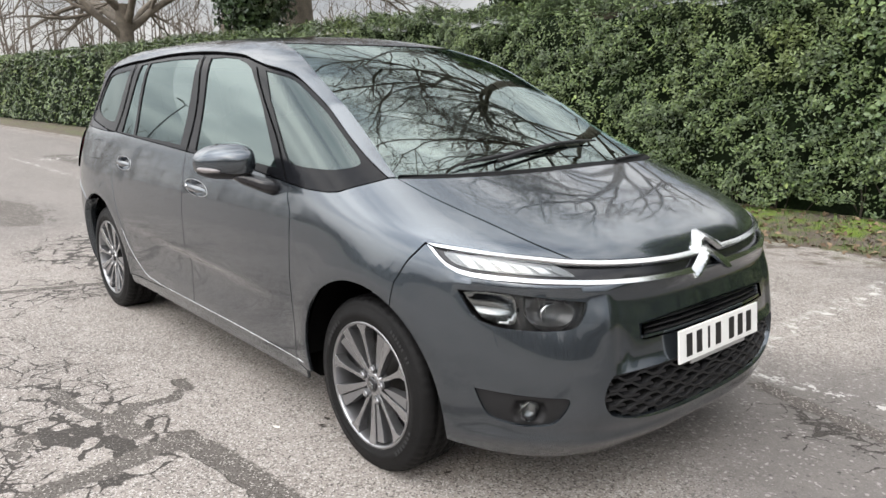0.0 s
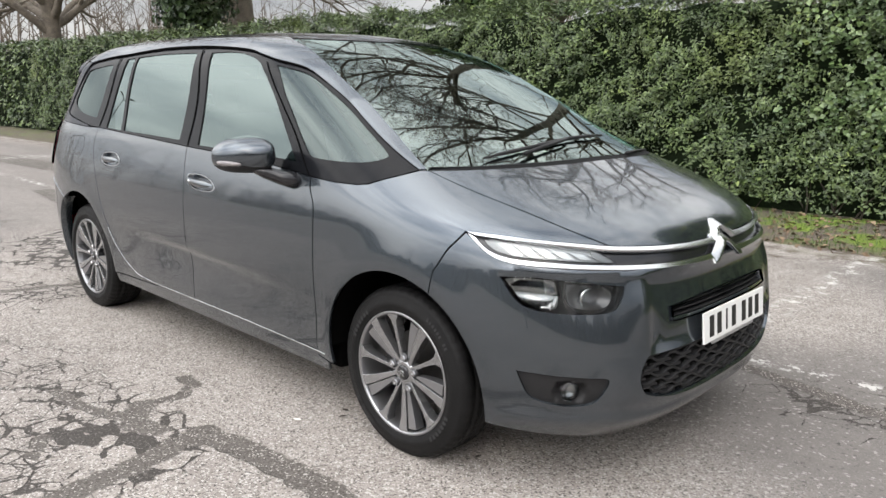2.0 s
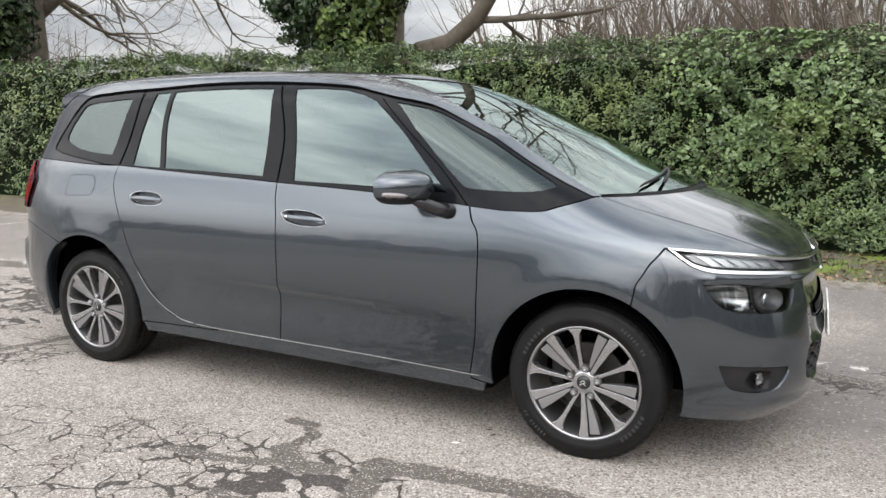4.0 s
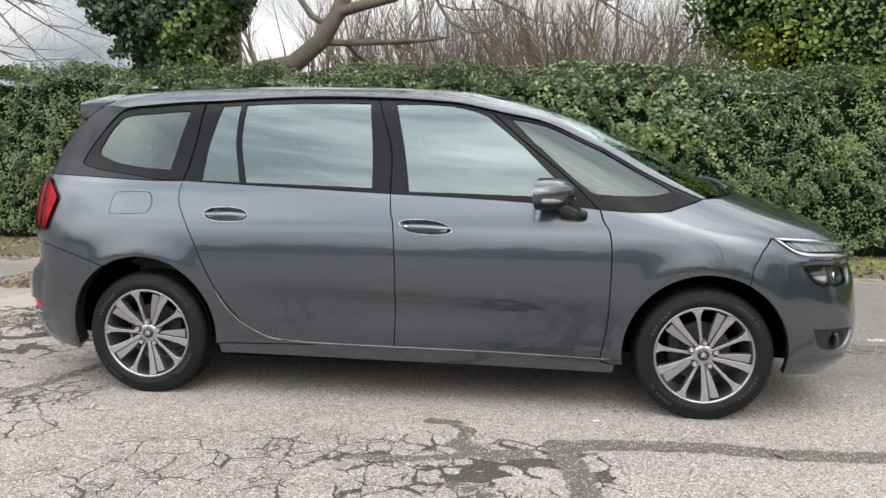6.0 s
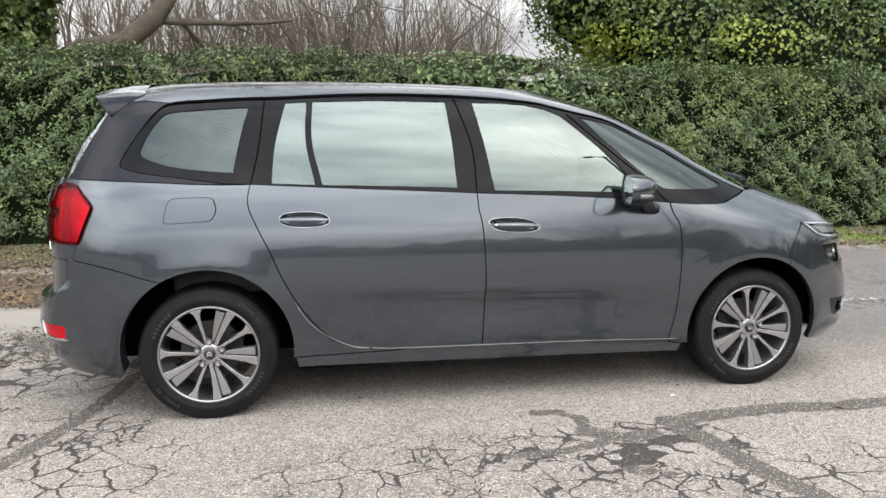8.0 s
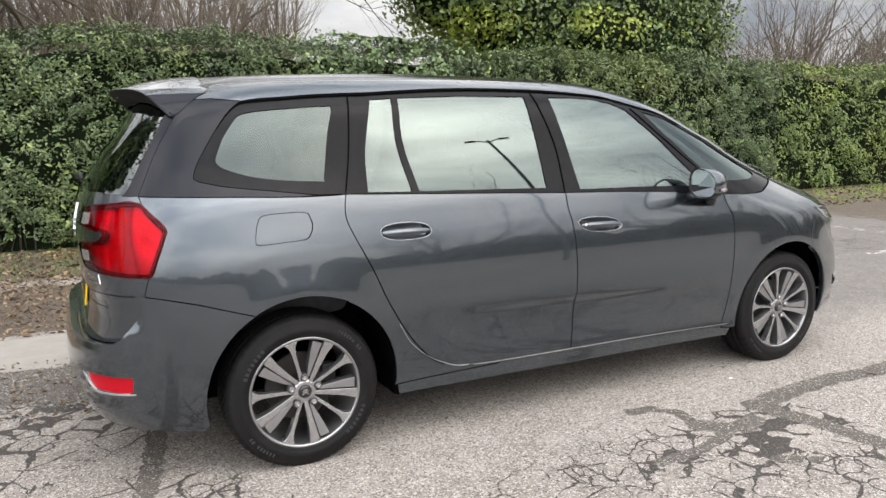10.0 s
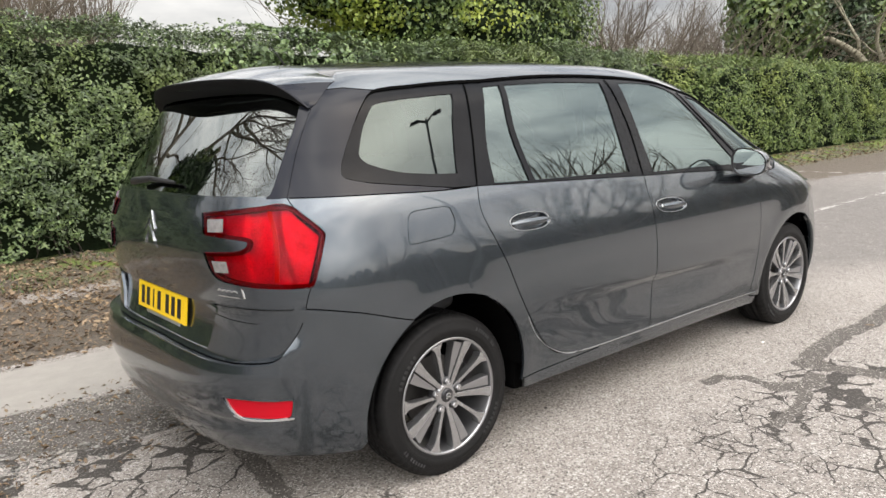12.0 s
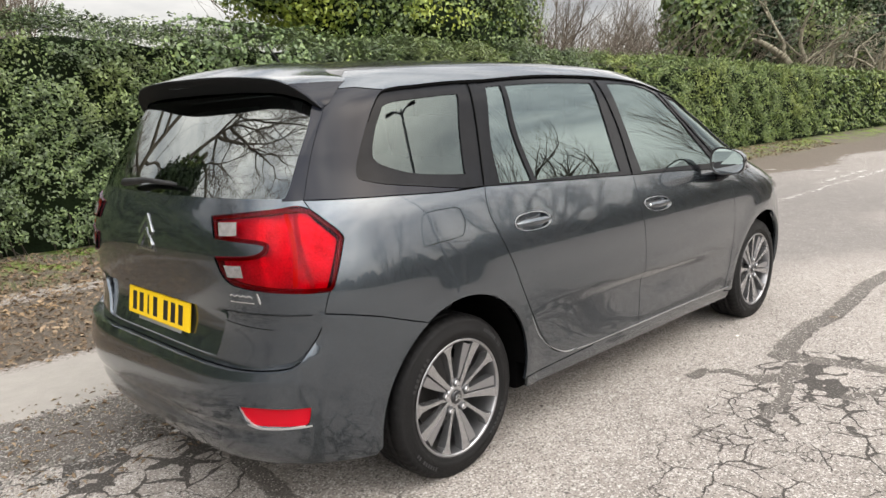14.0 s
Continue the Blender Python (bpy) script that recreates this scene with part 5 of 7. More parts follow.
# width of the joints between the broken pieces, in metres
width = np.zeros(GX.shape)
for (cx, cy, rx, ry, wd) in ((.55, -1.58, .42, .30, .036), (.25, -1.62, .5, .40, .013), (-.35, -2.0, 1.15, .80, .0055), (.9, -2.3, .8, .6, .008), (1.55, -1.9, .35, .3, .006),
                             (-2.02, -1.0, .35, .45, .011), (-2.3, -1.6, .6, .6, .008), (-1.75, -1.35, .35, .35, .007), (-2.25, .45, .75, .55, .032), (-2.4, -.1, .6, .3, .012), (-3.3, .2, 1.1, 1.2, .03),
                             (-3.6, -2.4, 1.4, 1.3, .008), (-6.5, -.5, 2.0, .5, .006), (3.2, 1.0, 1.0, .3, .006), (3.4, -1.6, 1.4, .4, .004), (5.5, 2.0, 2.5, 1.0, .003), (2.6, .7, .5, .25, .018)):
    r = np.hypot((GX - cx) / rx, (GY - cy) / ry)
    width = np.maximum(width, wd * (1 - step01(r, .55, 1.15)))
band = np.zeros(GX.shape)
for line, wd in (([(.12, -1.07), (.25, -1.09), (.33, -1.20), (.29, -1.33), (.40, -1.44)], .035), ([(.72, -1.30), (1.0, -1.26), (1.41, -1.23), (1.65, -1.27), (2.1, -1.245), (2.7, -1.20), (3.6, -1.25)], .062),
                 ([(.72, -1.30), (.79, -1.55), (.83, -1.87), (.92, -2.2)], .060), ([(.29, -1.36), (.46, -1.47), (.58, -1.42)], .055), ([(.30, -1.76), (.48, -1.86)], .03),
                 ([(-1.83, .15), (-1.93, -.05), (-1.97, -.35), (-2.04, -.72), (-2.14, -1.05), (-2.3, -1.5), (-2.7, -2.2)], .045), ([(-2.6, .95), (-2.2, .85), (-1.8, .75), (-1.3, .9)], .24),
                 ([(-2.35, .52), (-2.0, .50), (-1.7, .3)], .10), ([(-.15, -1.56), (.1, -1.55), (.3, -1.5)], .03), ([(2.0, .95), (2.6, .80), (3.1, .85)], .05),
                 ([(-5.2, -.6), (-6.6, -.4), (-8.5, -.9)], .20), ([(-7, 1.6), (-10, 2.2), (-14, 2.0)], .35), ([(-4.4, 1.1), (-6.0, .7), (-7.5, .9)], .16)):
    band = np.maximum(band, 1 - seg_dist(GX, GY, line) / (2 * wd))
soil = np.maximum(step01(GY, 4.05, 4.5), .47 * step01(GY + .1 * np.sin(GX * 2.3), 3.35, 3.9))
soil = np.maximum(soil, .62 * step01(GX, 6.0, 9) * step01(GY + .25 * np.sin(GX * 1.1), 1.8, 3.0) + .12 * step01(GX, 6.0, 9) * step01(GY, .6, 1.6))
rag = .25 * np.sin(GX * 1.3) + .15 * np.sin(GX * 3.1 + 1)
soil = np.maximum(soil, step01(GY, 1.98, 2.25) * (1 - step01(GY, 3.75, 4.0)) * (1 - step01(GX + rag, -.9, -.3)) * step01(GX + rag, -5.2, -4.6))
band = np.maximum(band, .95 * (1 - step01(np.hypot((GX + 2.0) / .95, (GY - .76) / .42), .5, 1.15)))
concrete = step01(GY + .02 * np.sin(GX * 5), 1.17, 1.21) * (1 - step01(GY, 1.95, 2.0)) * (1 - step01(GX + rag * .3, -1.25, -1.1)) * step01(GX, -4.2, -4.0)
moss = (step01(GY, 4.35, 4.75) * .8 + .3 * step01(GY, 3.9, 4.4)) * (.25 + .75 * step01(GX, -2.2, -.6))
paint = np.zeros(GX.shape)
for (x0, x1, y0, y1) in ((-14, 16, 1.06, 1.15), (1.68, 1.80, 1.5, 4.2), (6.7, 6.8, 1.4, 4.2), (11.6, 11.7, 1.4, 4.2), (-8.3, -8.2, 1.4, 4.2), (-13.3, -13.2, 1.4, 4.2), (9.5, 12.0, 1.33, 1.42)):
    m = step01(GX, x0 - .04, x0 + .03) * (1 - step01(GX, x1 - .03, x1 + .04)) * step01(GY, y0 - .03, y0 + .02) * (1 - step01(GY, y1 - .02, y1 + .03))
    paint = np.maximum(paint, m)
paint *= np.where((GX > -4.5) & (GX < 1.6) & (GY < 1.3), 0, 1)
GZ = .11 * step01(GY, 4.25, 5.3) - .012 * np.clip(soil * (GY < 4.0), 0, 1) + .004 * np.sin(GX * .9) * np.cos(GY * 1.1) * (np.abs(GX) < 30) * (np.hypot(GX, GY) > 3)
older = 1.4 * step01(GX + .5 * np.sin(GY * 2.1), 1.5, 2.7) * step01(GY + .4 * np.sin(GX * 1.7), -1.5, -.2) * (1 - step01(GY, 3.6, 4.4)) * (1 - .6 * step01(GX, 7, 14))
older = np.maximum(older, 1.0 * (1 - step01(GX + .6 * np.sin(GY * 1.4), -5.5, -3.6)) * (1 - step01(GY, 3.4, 4.2)))
ny, nx = GX.shape
gm = bpy.data.meshes.new("ground")
quad = np.arange(ny * nx).reshape(ny, nx)
quads = np.stack([quad[:-1, :-1], quad[:-1, 1:], quad[1:, 1:], quad[1:, :-1]], -1).reshape(-1, 4)


def fast_mesh(me, verts, faces):
    """Fills a mesh from arrays; all faces with the same number of corners."""
    n, k = faces.shape
    me.vertices.add(len(verts))
    me.vertices.foreach_set("co", np.asarray(verts, np.float32).ravel())
    me.loops.add(n * k)
    me.loops.foreach_set("vertex_index", faces.astype(np.int32).ravel())
    me.polygons.add(n)
    me.polygons.foreach_set("loop_start", np.arange(0, n * k, k, dtype=np.int32))
    me.polygons.foreach_set("loop_total", np.full(n, k, np.int32))
    me.update(calc_edges=True)
    return me


fast_mesh(gm, np.stack([GX, GY, GZ], -1).reshape(-1, 3), quads)
gm.polygons.foreach_set("use_smooth", np.ones(len(gm.polygons), bool))
for key, val in (("joint_width", width), ("loose", band), ("soil", soil), ("concrete", concrete), ("moss", moss), ("paint", paint), ("older", older)):
    at = gm.attributes.new(key, "FLOAT", "POINT")
    at.data.foreach_set("value", val.astype(np.float32).ravel())


class Nodes:
    """Short hand for building a node tree."""

    def __init__(self, m):
        self.n, self.l = m.node_tree.nodes, m.node_tree.links
        self.b = self.n["Principled BSDF"]
        self.co = self.n.new("ShaderNodeTexCoord").outputs["Object"]

    def link(self, a, b):
        if isinstance(a, (int, float)):
            b.default_value = a
        elif isinstance(a, tuple):
            b.default_value = (*a, 1)
        else:
            self.l.new(a, b)

    def noise(self, scale, detail=4, rough=.5, vec=None, stretch=None):
        t = self.n.new("ShaderNodeTexNoise")
        t.inputs["Scale"].default_value, t.inputs["Detail"].default_value, t.inputs["Roughness"].default_value = scale, detail, rough
        v = vec or self.co
        if stretch:
            mp = self.n.new("ShaderNodeMapping")
            mp.inputs["Scale"].default_value = stretch
            self.l.new(v, mp.inputs["Vector"])
            v = mp.outputs[0]
        self.l.new(v, t.inputs["Vector"])
        return t.outputs[0]

    def voronoi(self, scale, feature="F1", vec=None, out="Distance"):
        t = self.n.new("ShaderNodeTexVoronoi")
        t.feature = feature
        t.inputs["Scale"].default_value = scale
        self.l.new(vec or self.co, t.inputs["Vector"])
        return t.outputs[out]

    def math(self, op, a, b=0.0, clamp=False):
        t = self.n.new("ShaderNodeMath")
        t.operation, t.use_clamp = op, clamp
        self.link(a, t.inputs[0])
        self.link(b, t.inputs[1])
        return t.outputs[0]

    def remap(self, v, a, b, c=0.0, d=1.0):
        t = self.n.new("ShaderNodeMapRange")
        t.interpolation_type = "SMOOTHSTEP"
        self.l.new(v, t.inputs["Value"])
        for k, q in zip(("From Min", "From Max", "To Min", "To Max"), (a, b, c, d)):
            t.inputs[k].default_value = q
        return t.outputs[0]

    def mix(self, f, a, b):
        t = self.n.new("ShaderNodeMixRGB")
        self.link(f, t.inputs[0])
        self.link(a, t.inputs[1])
        self.link(b, t.inputs[2])
        return t.outputs[0]

    def attr(self, name):
        t = self.n.new("ShaderNodeAttribute")
        t.attribute_name = name
        return t.outputs["Fac"]

    def bump(self, height, strength, distance, normal=None):
        t = self.n.new("ShaderNodeBump")
        t.inputs["Strength"].default_value, t.inputs["Distance"].default_value = strength, distance
        self.link(height, t.inputs["Height"])
        if normal is not None:
            self.l.new(normal, t.inputs["Normal"])
        return t.outputs[0]

    def warp(self, scale, amount):
        t = self.n.new("ShaderNodeTexNoise")
        t.inputs["Scale"].default_value, t.inputs["Detail"].default_value = scale, 3
        self.l.new(self.co, t.inputs["Vector"])
        s, a = self.n.new("ShaderNodeVectorMath"), self.n.new("ShaderNodeVectorMath")
        s.operation, a.operation = "SCALE", "ADD"
        s.inputs["Scale"].default_value = amount
        c = self.n.new("ShaderNodeVectorMath")
        c.operation = "SUBTRACT"
        c.inputs[1].default_value = (.5, .5, .5)
        self.l.new(t.outputs["Color"], c.inputs[0])
        self.l.new(c.outputs[0], s.inputs[0])
        self.l.new(self.co, a.inputs[0])
        self.l.new(s.outputs[0], a.inputs[1])
        return a.outputs[0]


def ground_material():
    m = bpy.data.materials.new("worn_tarmac_ground")
    m.use_nodes = True
    q = Nodes(m)
    # aggregate: pale and dark chips in a grey binder
    chips = q.voronoi(165, out="Color")
    sep = q.n.new("ShaderNodeSeparateColor")
    q.l.new(chips, sep.inputs[0])
    chip = sep.outputs[0]
    fine = q.noise(330, 3, .7)
    broad = q.noise(.55, 5, .6, stretch=(.6, 1.2, 1))
    mid = q.noise(5.5, 5, .65)
    base = q.mix(q.remap(broad, .36, .66), (.215, .191, .172), (.312, .280, .254))
    base = q.mix(q.remap(mid, .35, .7, 0, .55), base, (.345, .311, .283))
    base = q.mix(q.remap(chip, .82, .90, 0, .8), base, (.54, .51, .48))
    base = q.mix(q.remap(chip, .22, .10, 0, .85), base, (.070, .062, .057))
    base = q.mix(q.remap(fine, .46, .30, 0, .75), base, (.10, .09, .083))
    base = q.mix(q.remap(q.noise(38, 4, .7), .60, .75, 0, .5), base, (.44, .40, .37))
    base = q.mix(q.math("MULTIPLY", q.attr("older"), .62), base, q.mix(mid, (.105, .096, .090), (.185, .170, .160)))
    fleck = q.n.new("ShaderNodeSeparateColor")
    q.l.new(q.voronoi(85, out="Color", vec=q.warp(60, .01)), fleck.inputs[0])
    base = q.mix(q.remap(q.math("ADD", fleck.outputs[0], q.math("MULTIPLY", q.noise(1.4, 3), .06)), .965, .99, 0, .38), base, (.52, .49, .46))
    base = q.mix(q.remap(fleck.outputs[1], .04, .015, 0, .5), base, (.055, .050, .047))
    # hair cracks everywhere, broken pieces where the mask says so
    wv = q.warp(7, .09)
    edge = q.voronoi(5.6, "DISTANCE_TO_EDGE", wv)
    small = q.math("MULTIPLY", q.voronoi(10.5, "DISTANCE_TO_EDGE", wv), .9)
    edge = q.math("MINIMUM", edge, q.math("ADD", small, q.remap(q.noise(1.7, 2), .45, .55, 0, .4)))
    rag = q.noise(34, 5, .7)
    jw = q.math("MULTIPLY", q.attr("joint_width"), 4.4)
    jw = q.math("MULTIPLY", jw, q.remap(q.noise(4.3, 4), .34, .68, -.05, 1.25))
    d = q.math("SUBTRACT", q.math("ADD", edge, q.math("MULTIPLY", q.math("SUBTRACT", rag, .5), .10)), jw)
    joint = q.remap(d, .008, -.008)
    joint = q.math("MULTIPLY", joint, q.remap(q.attr("joint_width"), .0008, .003))
    loose = q.math("ADD", q.attr("loose"), q.math("MULTIPLY", q.math("SUBTRACT", q.noise(14, 5, .65), .5), .75))
    loose = q.remap(loose, .44, .56)
    worn = q.math("MAXIMUM", joint, loose)
    stones = q.voronoi(170, out="Color")
    sp2 = q.n.new("ShaderNodeSeparateColor")
    q.l.new(stones, sp2.inputs[0])
    grit = q.mix(q.remap(sp2.outputs[1], .90, .95), q.mix(sp2.outputs[0], (.058, .051, .045), (.150, .134, .120)), (.40, .37, .345))
    col = q.mix(worn, base, grit)
    col = q.mix(q.math("MULTIPLY", q.math("SUBTRACT", joint, loose, True), .7), col, (.032, .028, .025))
    # soil with litter, concrete strip, moss, old paint
    dirt = q.mix(q.noise(26, 6, .7), (.040, .032, .025), (.215, .178, .142))
    dirt = q.mix(q.remap(q.voronoi(60), .10, .0, 0, .8), dirt, (.33, .27, .20))
    so = q.math("ADD", q.attr("soil"), q.math("MULTIPLY", q.math("SUBTRACT", q.noise(5, 5, .6), .5), .9))
    so = q.remap(so, .42, .62)
    col = q.mix(so, col, dirt)
    conc = q.mix(q.noise(8, 6, .7), (.24, .222, .20), (.37, .345, .315))
    col = q.mix(q.remap(q.math("ADD", q.attr("concrete"), q.math("MULTIPLY", q.math("SUBTRACT", q.noise(20, 4), .5), .4)), .4, .55), col, conc)
    mo = q.math("MULTIPLY", q.attr("moss"), q.remap(q.noise(2.3, 5, .65), .44, .60))
    col = q.mix(mo, col, q.mix(q.noise(60, 3), (.075, .115, .018), (.21, .29, .045)))
    pa = q.math("MULTIPLY", q.attr("paint"), q.remap(q.noise(7, 6, .8), .525, .57, 0, .9))
    col = q.mix(pa, col, (.56, .54, .51))
    q.l.new(col, q.b.inputs["Base Color"])
    q.b.inputs["Roughness"].default_value = .88
    q.b.inputs["Specular IOR Level"].default_value = .35
    h = q.math("ADD", q.math("MULTIPLY", q.voronoi(150), -.5), q.math("MULTIPLY", fine, .4))
    n1 = q.bump(h, .8, .005)
    n2 = q.bump(q.math("MULTIPLY", worn, -1.0), .8, .012, n1)
    n3 = q.bump(q.math("MULTIPLY", q.noise(30, 5, .7), so), .9, .03, n2)
    q.l.new(n3, q.b.inputs["Normal"])
    return m


gm.materials.append(ground_material())
tagged(new("ground", gm), "pale worn tarmac with crazed cracks, dark gritty patches and faded bay lines", "ground", kind="structure")


# ---- foliage ----
def leaf_material(name, dark, light, rough=.42, spec=.5):
    m = bpy.data.materials.new(name)
    m.use_nodes = True
    q = Nodes(m)
    gi = q.n.new("ShaderNodeNewGeometry")
    r = gi.outputs["Random Per Island"]
    col = q.mix(r, dark, light)
    col = q.mix(q.remap(q.noise(2.6, 4), .44, .64, 0, .6), col, tuple(v * .8 for v in dark))
    col = q.mix(q.remap(q.noise(.7, 3, vec=q.co), .56, .70, 0, .22), col, (light[0] * 1.5, light[1] * 1.25, light[2] * .7))
    q.l.new(col, q.b.inputs["Base Color"])
    q.b.inputs["Roughness"].default_value = rough
    q.b.inputs["Specular IOR Level"].default_value = spec
    return m


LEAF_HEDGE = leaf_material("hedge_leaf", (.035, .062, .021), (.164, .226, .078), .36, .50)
LEAF_IVY = leaf_material("ivy_leaf", (.030, .062, .016), (.165, .225, .055))
LEAF_IVY_YELLOW = leaf_material("yellow_ivy_leaf", (.09, .15, .02), (.34, .40, .06))
# lighter, yellower hedge leaf for the far stretch and the outer shoots
LEAF_HEDGE_YELLOW = leaf_material("yellow_hedge_leaf", (.062, .106, .025), (.226, .286, .082), .44, .36)
LEAF_IVY_PALE = leaf_material("pale_ivy_leaf", (.050, .090, .030), (.170, .240, .090), .36, .50)
LEAF_DARK = leaf_material("dark_ivy_leaf", (.012, .028, .010), (.060, .10, .034))
LEAF_DRY = leaf_material("dry_leaf", (.09, .055, .03), (.34, .25, .16), .8)
LEAF_CHIP = leaf_material("stone_chip", (.10, .095, .09), (.42, .40, .37), .8)
LEAF_PALE = principled("pale_scrap", (.75, .73, .68), .7)
LEAF_WET = principled("wet_leaf", (.03, .022, .016), .5)
POST = varied(principled("grey_post", (.16, .165, .17), .5, .3), 5, .2)
GRASS = leaf_material("grass_blade", (.03, .06, .012), (.12, .20, .035), .5)
# near-black fill that stands in for the shade inside hedge and ivy
SHADE_CORE = varied(principled("foliage_shade", (.010, .016, .007), .95, 0, 0, .1), 3, .5)
BARK = varied(principled("bare_bark", (.135, .115, .092), .9), 6, .4, .5, 60)
# bark colour cut to a third: the shade under the hedge is put in
SHADE_BARK = varied(principled("shaded_stem_bark", (.045, .036, .028), .9), 6, .4)
BARK_PALE = varied(principled("lichen_bark", (.22, .20, .145), .9), 6, .4, .5, 60)
THICKET = varied(principled("winter_thicket", (.060, .055, .038), .95, 0, 0, .1), .9, .6, 1.0, 4)
BARK_FAR = varied(principled("far_twigs", (.135, .110, .088), .95), 2, .3)
rng = np.random.default_rng(11)


def leaves(name, pos, nrm, size, mat, parent=None, jitter=.9, narrow=.55, fold=.25):
    """Folded pointed leaves at the places, facing roughly along the normals."""
    n = len(pos)
    d = nrm + rng.normal(0, jitter * .6, (n, 3))
    d /= np.linalg.norm(d, axis=1)[:, None]
    t = rng.normal(0, 1, (n, 3))
    t -= np.sum(t * d, 1)[:, None] * d
    t /= np.linalg.norm(t, axis=1)[:, None]
    s = np.cross(d, t)
    ln = (size * rng.uniform(.65, 1.35, n))[:, None] if np.isscalar(size) else (size * rng.uniform(.65, 1.35, n))[:, None]
    base, tip = pos - t * ln * .5, pos + t * ln * .5 - d * ln * .12
    lft = pos + s * ln * narrow * .5 + d * ln * fold * .5 - t * ln * .05
    rgt = pos - s * ln * narrow * .5 + d * ln * fold * .5 - t * ln * .05
    v = np.stack([base, rgt, tip, lft], 1).reshape(-1, 3)
    k = np.arange(n)[:, None] * 4
    f = np.concatenate([np.concatenate([k, k + 1, k + 2], 1), np.concatenate([k, k + 2, k + 3], 1)])
    me = fast_mesh(bpy.data.meshes.new(name), v, f)
    me.materials.append(mat)
    ob = new(name, me)
    if parent is not None:
        ob.parent = parent
    return ob


def wobble(x, y, z):
    return .5 * np.sin(1.7 * x + 2.1 * z + .6) * np.cos(1.3 * z - .8 * x + y) + .3 * np.sin(4.3 * x - 3.1 * z + 1.9 * y) + .2 * np.sin(8.1 * x + 6.7 * z + 5 * y)


def hedge_top(x):
    return 2.49 - .0115 * x


def hedge_clump(x, s):
    """Knots of shoots about a hand across, with hollows between."""
    z = 2.3 * s
    a = np.sin(10.5 * x + 2.2 * np.sin(3.1 * z + .7 * x)) * np.sin(12.0 * z + 2.0 * np.sin(4.3 * x))
    b = np.sin(21 * x - 9 * z + 1.7 * np.sin(7 * z)) * np.sin(19 * z + 8 * x + 1.5 * np.sin(9 * x))
    c = np.sin(3.7 * x + 1.1) * np.sin(4.6 * z + 1.3 * x)
    return .55 * a + .35 * b + .45 * c


def hedge_place(x, s, depth=0.0, z0=.15):
    """Point and normal of the hedge skin: s runs 0..1 up the front and 1..2 back over the top."""
    top = hedge_top(x)
    front = s < 1
    y = np.where(front, 5.34 + .03 * np.sin(x * .8) + .07 * np.clip((s - .88) / .12, 0, 1) ** 2, 5.42 + (s - 1) * 1.25)
    z = np.where(front, z0 + (top - z0 - .05) * s, top + .02 * np.sin(3 * x))
    lean = np.clip((s - .8) / .4, 0, 1)
    ny_, nz_ = -(1 - lean) - .02, lean + .15
    ln = np.hypot(ny_, nz_)
    ny_, nz_ = ny_ / ln, nz_ / ln
    out = wobble(x, y, z) * .10 - depth
    return np.stack([x, y + ny_ * out, z + nz_ * out], -1), np.stack([np.zeros_like(x), ny_, nz_], -1)


hedge = thing("hedge", "tall clipped evergreen hedge with glossy leaves along the verge", "hedge")
# near-black sheet behind the leaves paints the shade of the hollows
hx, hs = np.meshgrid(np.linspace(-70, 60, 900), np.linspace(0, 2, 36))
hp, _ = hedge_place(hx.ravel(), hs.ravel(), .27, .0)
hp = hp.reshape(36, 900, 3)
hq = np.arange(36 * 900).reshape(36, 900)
core = fast_mesh(bpy.data.meshes.new("hedge_shade"), hp.reshape(-1, 3), np.stack([hq[:-1, :-1], hq[:-1, 1:], hq[1:, 1:], hq[1:, :-1]], -1).reshape(-1, 4))
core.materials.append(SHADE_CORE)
new("hedge_shade", core).parent = hedge
for x0, x1, count, size in ((-9, 9, 275000, .044), (9, 22, 62000, .062), (-22, -9, 46000, .070), (22, 60, 24000, .14), (-70, -22, 28000, .15)):
    x = rng.uniform(x0, x1, count)
    s = np.where(rng.random(count) < .70, rng.uniform(0, 1.02, count), rng.uniform(1, 1.9, count))
    cl = hedge_clump(x, s)
    dep = rng.uniform(-.01, .15, count) - .085 * cl
    ok = (rng.random(count) < np.clip(.58 + 1.0 * cl, .10, 1)) & (s > .025 * (1 + np.sin(4.1 * x) + .7 * np.sin(11 * x)))
    x, s, dep = x[ok], s[ok], dep[ok]
    p, nn = hedge_place(x, s, dep)
    tagged(leaves("leaves", p, nn + np.array([0, 0, .5]), size, LEAF_HEDGE_YELLOW if x0 >= 9 else LEAF_HEDGE, hedge, .8, .5), kind="stuff")
# shoots that stand out of the clipped face
x = rng.uniform(-9, 18, 3600)
s = rng.uniform(.1, 1.7, 3600)
p, nn = hedge_place(x, s, rng.uniform(-.13, -.05, 3600))
keep = np.sin(x * 2.3) + np.sin(x * 5.1 + s * 4) > .8
tagged(leaves("shoot_leaves", p[keep], nn[keep] + np.array([0, 0, .6]), .060, LEAF_HEDGE_YELLOW, hedge), kind="stuff")
# larger ivy leaves that have grown through the hedge
x = rng.normal(1.7, .55, 4200)
s = rng.uniform(.35, 1.15, 4200)
cl = hedge_clump(x + .3, s)
keep = (cl > -.15) & (np.abs(x - 1.7) < 1.3)
p, nn = hedge_place(x[keep], s[keep], -.03 - .06 * cl[keep])
tagged(leaves("ivy_leaves", p, nn + np.array([0, 0, .4]), .062, LEAF_IVY_PALE, hedge, .8, .8), kind="stuff")


